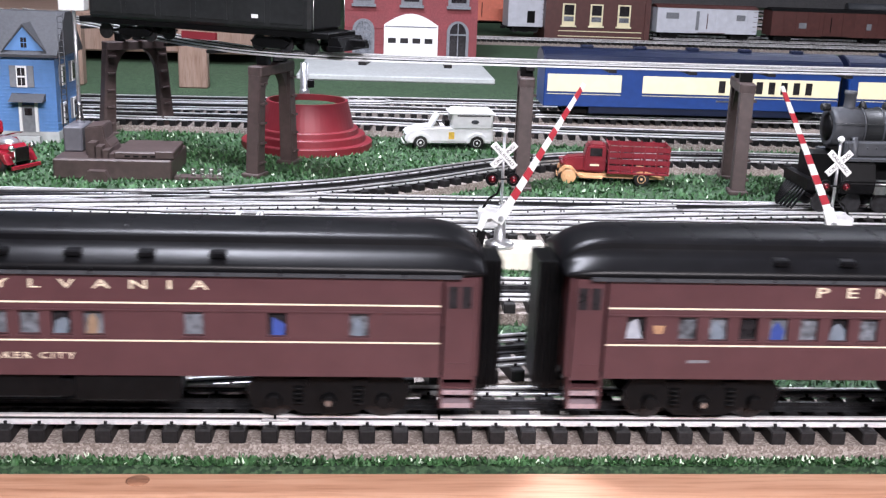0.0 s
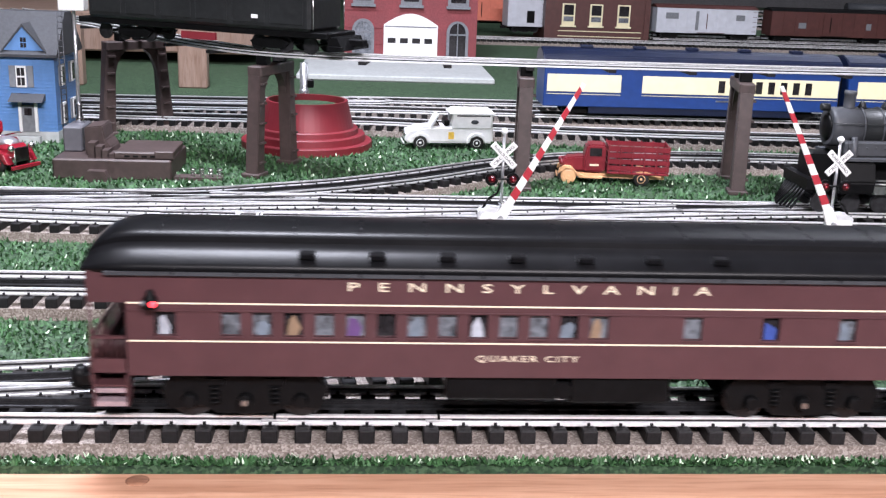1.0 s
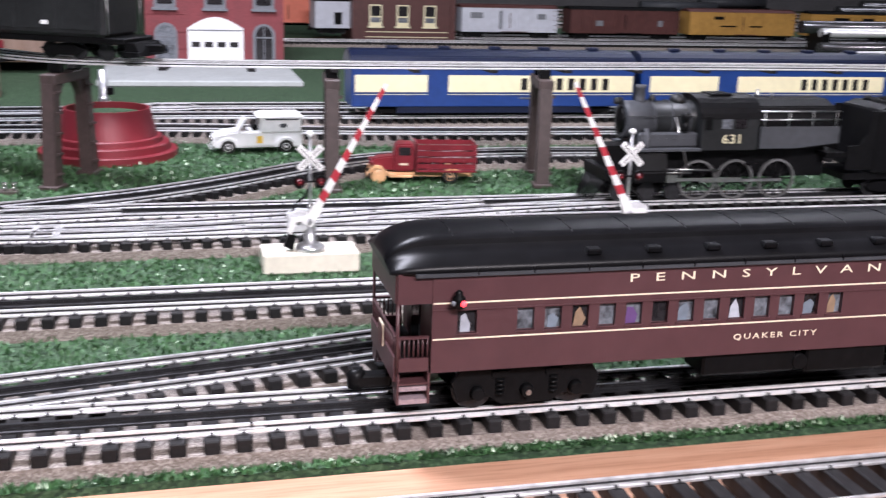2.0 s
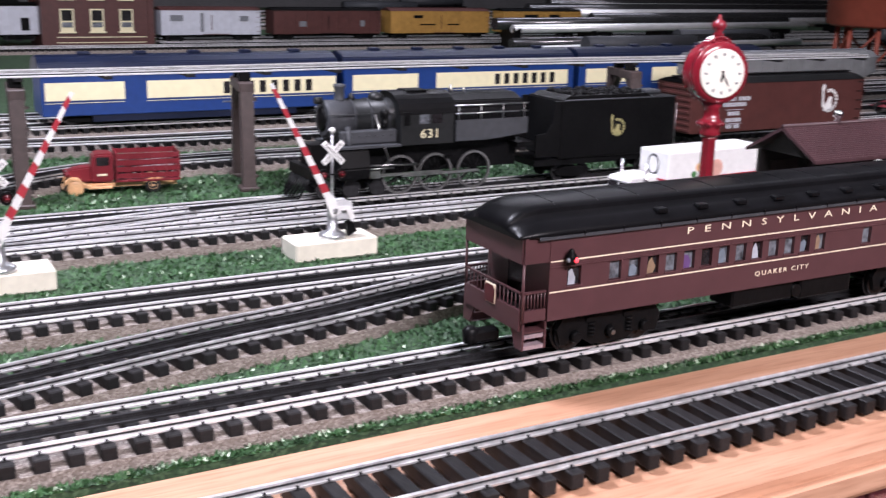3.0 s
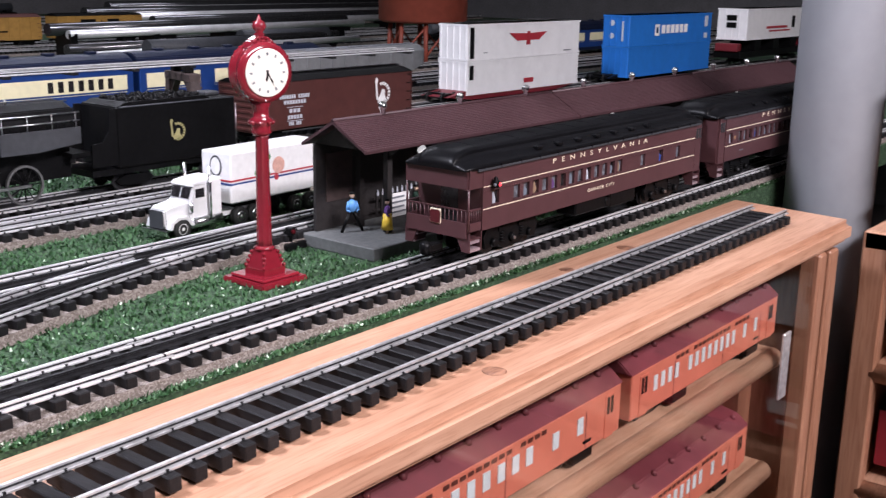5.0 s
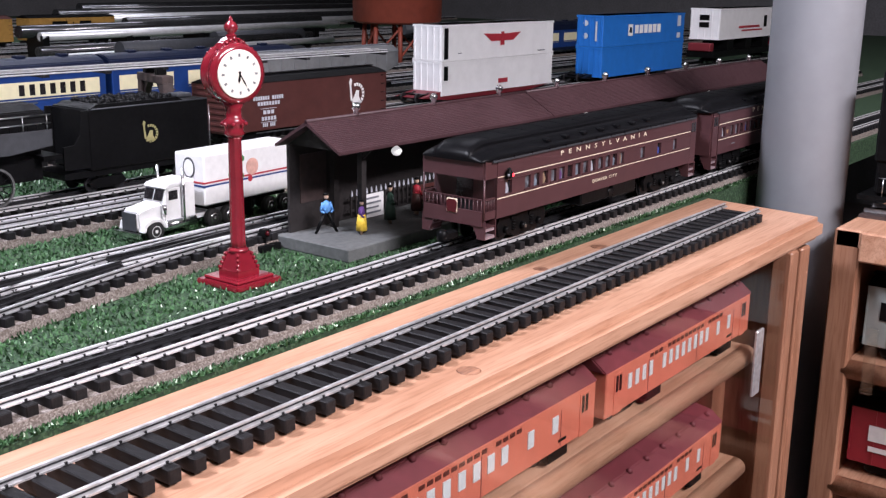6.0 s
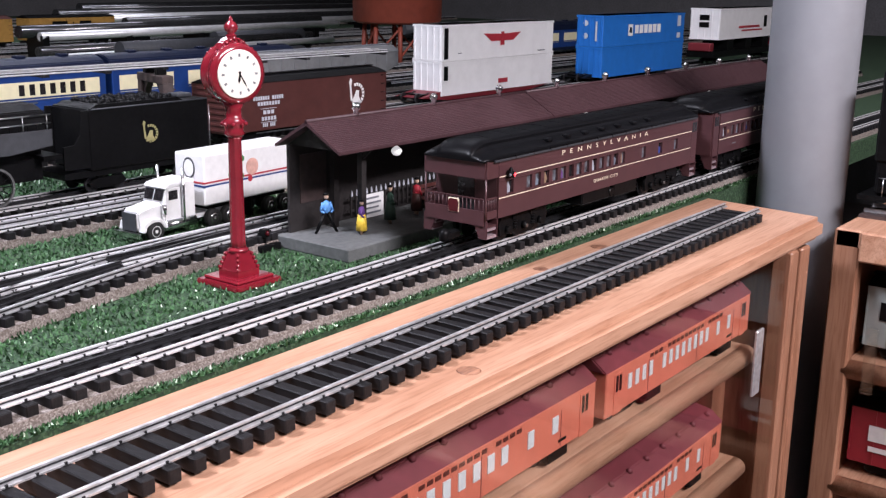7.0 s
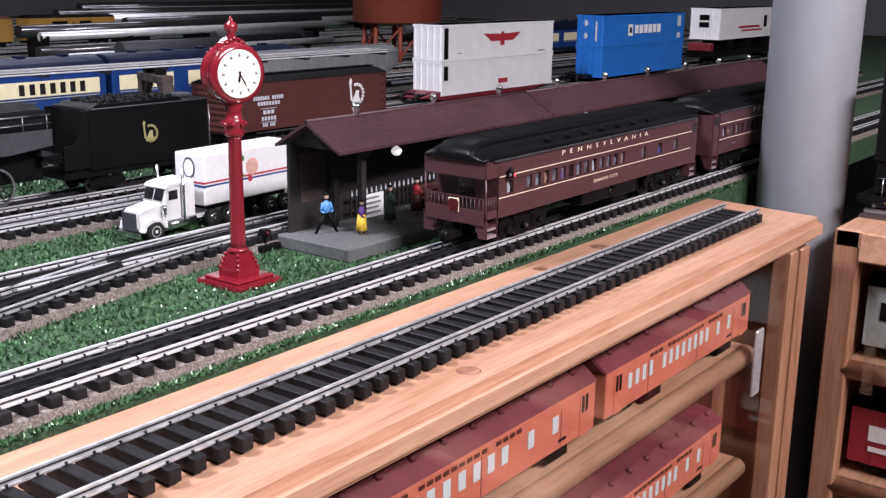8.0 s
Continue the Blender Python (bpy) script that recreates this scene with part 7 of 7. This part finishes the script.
ORROOF = mat("dull_maroon_roof", (0.17, 0.035, 0.045), 0.55, vary=0.15, size=0.01)
# inside panels: about half as bright as OAK and redder
INNER = timber("inside_oak_darker", (0.25, 0.105, 0.06), (0.34, 0.16, 0.095), along=(1, 1, 0.08))


def cabinet_one():
    t = thing("display_cabinet", pose(0, 0, 0), "oak display cabinet with open shelves of model trains", "cabinet")
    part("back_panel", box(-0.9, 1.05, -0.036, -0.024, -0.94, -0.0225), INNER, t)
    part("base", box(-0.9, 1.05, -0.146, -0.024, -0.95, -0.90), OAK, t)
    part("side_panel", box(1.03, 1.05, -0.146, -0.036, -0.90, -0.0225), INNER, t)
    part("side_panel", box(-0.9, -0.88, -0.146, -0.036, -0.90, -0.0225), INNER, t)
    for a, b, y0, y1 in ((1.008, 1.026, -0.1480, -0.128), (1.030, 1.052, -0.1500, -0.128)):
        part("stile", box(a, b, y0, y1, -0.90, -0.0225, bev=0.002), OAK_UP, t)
    for z in (-0.1030, -0.2170, -0.331):
        sh = part("shelf", box(-0.88, 0.955, -0.128, -0.036, z - 0.010, z), OAK, t)
        part("nosing", rod((-0.88, -0.131, z - 0.0092), (0.955, -0.131, z - 0.0092), 0.0095, None, 20), OAK, sh, "rounded oak shelf nosing")
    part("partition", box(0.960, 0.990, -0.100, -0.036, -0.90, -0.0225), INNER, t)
    part("glass_door_pull", box(0.930, 0.946, -0.1500, -0.1470, -0.143, -0.080, bev=0.0008), DULLRAIL, t, "brushed steel door pull")
    g = part("glass_pane", box(-0.5, 0.995, -0.1475, -0.1455, -0.88, -0.024), CLEAR, t, "clear sliding glass pane")
    g.visible_shadow = False
    for z, k in ((-0.1030, 0.0), (-0.2170, -0.044)):
        orange_car(0.690 + k, 0.962 + k, z)
        orange_car(0.336 + k, 0.674 + k, z)
        orange_car(-0.020 + k, 0.320 + k, z)


def clear_glass():
    m = bpy.data.materials.new("clear_glass")
    m.use_nodes = True
    n, l = m.node_tree.nodes, m.node_tree.links
    n.remove(n["Principled BSDF"])
    tr = n.new("ShaderNodeBsdfTransparent")
    tr.inputs[0].default_value = (0.95, 0.97, 0.96, 1)
    gl = n.new("ShaderNodeBsdfGlossy")
    gl.inputs["Roughness"].default_value = 0.03
    mx = n.new("ShaderNodeMixShader")
    mx.inputs[0].default_value = 0.09
    l.new(tr.outputs[0], mx.inputs[1])
    l.new(gl.outputs[0], mx.inputs[2])
    l.new(mx.outputs[0], n["Material Output"].inputs[0])
    return m


CLEAR = clear_glass()
BOXBRIGHT = mat("bright_red_boxcar_paint", (0.28, 0.02, 0.03), 0.45, vary=0.1, size=0.015)
GREYCAR = mat("pale_green_grey_paint", (0.36, 0.41, 0.40), 0.45, vary=0.1, size=0.015)


def cabinet_two():
    t = thing("display_cabinet", pose(1.135, -0.147, 0), "second oak display cabinet with mitred frame", "cabinet")
    part("top", box(0.0, 0.34, -1.2, 0.0, -0.040, -0.020, bev=0.002), OAK, t)
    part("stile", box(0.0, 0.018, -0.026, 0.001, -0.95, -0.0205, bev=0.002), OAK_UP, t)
    part("top_rail", box(-0.006, 0.018, -1.2, -0.0265, -0.052, -0.0203, bev=0.002), OAK, t)
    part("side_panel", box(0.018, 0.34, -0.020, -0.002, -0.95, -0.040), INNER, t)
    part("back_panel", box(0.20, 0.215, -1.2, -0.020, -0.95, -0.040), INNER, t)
    for z in (-0.166, -0.300, -0.43):
        sh = part("shelf", box(0.010, 0.20, -1.2, -0.021, z - 0.010, z), OAK, t)
        part("nosing", rod((0.010, -1.2, z - 0.006), (0.010, -0.021, z - 0.006), 0.0105, None, 18), OAK, sh)
    part("glass_door_pull", box(-0.008, -0.0045, -0.056, -0.044, -0.190, -0.118, bev=0.0006), CLEAR, t, "clear plastic door pull")
    freight_car("boxcar", "pale green grey boxcar in the display cabinet", pose(1.200, -0.302, -0.166, 0, 0, -90), 0.25, GREYCAR, BLACK, h=0.066, base=0.0, marks=((-0.11, -0.09, 0.03, 0.05, BLACK),))
    freight_car("boxcar", "bright red boxcar with white lettering bars in the cabinet", pose(1.200, -0.300, -0.300, 0, 0, -90), 0.25, BOXBRIGHT, BLACK, h=0.064, base=0.0, marks=((-0.105, -0.06, 0.028, 0.046, WHITE), (-0.104, -0.07, 0.016, 0.022, WHITE)))
    d = thing("diesel_locomotive", pose(1.235, -0.330, -0.020, 0, 0, -90), "black diesel locomotive on top of the second cabinet", "locomotive")
    part("body", box(-0.17, 0.17, -0.028, 0.028, 0.024, 0.135, bev=0.004), BLACK, d)
    cab = part("cab", box(-0.172, -0.10, -0.031, 0.031, 0.060, 0.158, bev=0.003), BLACK, d)
    for k in (-0.160, -0.132):
        part("cab_window", box(k, k + 0.020, -0.0316, -0.0306, 0.115, 0.138), DARKGLASS, cab)
    part("end_window", box(-0.1730, -0.1715, -0.020, 0.020, 0.115, 0.138), DARKGLASS, cab)
    part("number_board", box(-0.1735, -0.1715, -0.012, 0.012, 0.088, 0.096), STONE, cab)
    for k in range(6):
        part("louvre", box(-0.08 + k * 0.03, -0.062 + k * 0.03, -0.0288, -0.0276, 0.070, 0.118), CHARCOAL, d)
    part("walkway", box(-0.185, 0.185, -0.031, 0.031, 0.019, 0.024), BLACK, d)
    for i in range(9):
        part("handrail_post", rod((-0.16 + i * 0.04, -0.030, 0.024), (-0.16 + i * 0.04, -0.030, 0.044), 0.0006, None, 5), STEEL, d)
    part("handrail", rod((-0.165, -0.030, 0.044), (0.165, -0.030, 0.044), 0.0006, None, 6), STEEL, d)
    for u in (-0.11, 0.11):
        freight_truck(d, u, 0.006)
    k = thing("display_track", pose(0, 0, 0), "brown display track on the second cabinet", "track", kind="structure")
    part("sleeper_strip", box(1.200, 1.270, -1.2, -0.150, -0.020, -0.0165), BROWNPL, k)
    for x in (1.219, 1.251):
        part("rail", box(x - 0.0012, x + 0.0012, -1.2, -0.150, -0.0165, -0.0125), DULLRAIL, k)


def pillar():
    solid("pillar", turned([(0.0485, -0.95), (0.0485, 1.5)], 48, at=(1.2385, -0.072, 0)), PILLAR, "smooth grey painted round pillar", "pillar", kind="structure")


# ---- flock grass between the tracks ----
def grass():
    rng = np.random.default_rng(4)

    def clear(px, py):
        ok = np.ones(len(px), bool)
        for xs, ys in TRACK_LINES:
            yy = np.interp(px, xs, ys, left=-9, right=-9)
            ok &= np.abs(py - yy) > 0.0265
        ok &= ~((px > 0.642) & (py > 0.084) & (py < 0.176))
        ok &= ~((np.abs(px - 0.555) < 0.023) & (np.abs(py - 0.1135) < 0.023))
        return ok

    def flock(name, label, n, x0, x1, y0, y1, size, material, lift=0.0002):
        px, py = rng.uniform(x0, x1, n), rng.uniform(y0, y1, n)
        k = clear(px, py)
        px, py = px[k], py[k]
        n = len(px)
        a, tilt = rng.uniform(0, 2 * np.pi, n), rng.uniform(0.2, 1.3, n)
        L, w = rng.uniform(0.6, 1.4, n) * size, rng.uniform(0.25, 0.5, n) * size
        base = np.stack([px, py, np.full(n, lift)], 1)
        along = np.stack([np.cos(a) * np.sin(tilt), np.sin(a) * np.sin(tilt), np.cos(tilt)], 1) * L[:, None]
        side = np.stack([-np.sin(a), np.cos(a), np.zeros(n)], 1) * w[:, None]
        v = np.stack([base - side, base + side, base + along + side * 0.3, base + along - side * 0.3], 1).reshape(-1, 3)
        me = bpy.data.meshes.new(name)
        me.from_pydata(v.tolist(), [], np.arange(4 * n).reshape(n, 4).tolist())
        me.materials.append(material)
        tagged(new(name, me), label, "grass", kind="stuff")

    flock("grass", "dense green flock along the oak edge", 26000, -0.45, 1.35, -0.0172, 0.0, 0.0026, BLADE)
    flock("grass", "green flock between the near tracks", 60000, -0.45, 1.2, 0.03, 0.34, 0.0030, BLADE)
    flock("grass", "green flock on the middle of the layout", 60000, -0.6, 1.2, 0.34, 0.90, 0.0038, BLADE)
    flock("grass_flecks", "pale flecks scattered through the flock", 2400, -0.45, 1.3, -0.0172, 0.34, 0.0020, FLECK, 0.0012)
    flock("grass_flecks", "pale flecks along the oak edge", 700, -0.45, 1.3, -0.0172, -0.0095, 0.0019, FLECK, 0.0014)
    flock("grass_flecks", "pale flecks scattered through the flock", 1900, -0.6, 0.9, 0.34, 0.9, 0.0030, FLECK, 0.0016)


elevated()
electric()
crossing_gate(0.0965, 0.2945, 29, 1)
crossing_gate(0.3395, 0.2925, 27, -1)
street_clock()
steam_locomotive()
blue_train()
stake_truck()
delivery_truck()
semi_truck()
fire_engine()
lineside()
signal_mast()
house()
fire_station()
brick_block()
far_freight()
containers()
water_tower()
far_yard()
station()
cabinet_one()
cabinet_two()
pillar()
grass()


# ---- what moves ----
def motions():
    way = [(0.0, -0.3164), (0.5, -0.2085), (1.0, -0.1003), (1.2, -0.0577), (1.6, 0.028), (2.0, 0.1135), (2.5, 0.2208), (3.0, 0.332), (3.5, 0.439), (4.0, 0.5285),
           (4.5, 0.5998), (5.0, 0.6556), (5.2, 0.6725), (5.5, 0.6915), (5.8, 0.7040), (6.1, 0.7095), (6.3, 0.7105), (8.0, 0.7105)]
    track_y = 0.017
    for car, ahead in ((tail_car, 0.0), (lead_car, CAR_GAP)):
        walk(car, [(t, pose(u + ahead, track_y, 0)) for t, u in way])
    turns = []
    for k in range(0, 241):
        t = k / 30
        for (ta, a), (tb, b) in zip(way, way[1:]):
            if ta <= t <= tb:
                turns.append((t, math.degrees((a + (b - a) * (t - ta) / (tb - ta)) / 0.0088)))
                break
    for w in wheels_a + wheels_b:
        at = w.matrix_basis.translation.copy()
        walk(w, [(t, pose(at.x, at.y, at.z, 0, a, 0)) for t, a in turns])


motions()
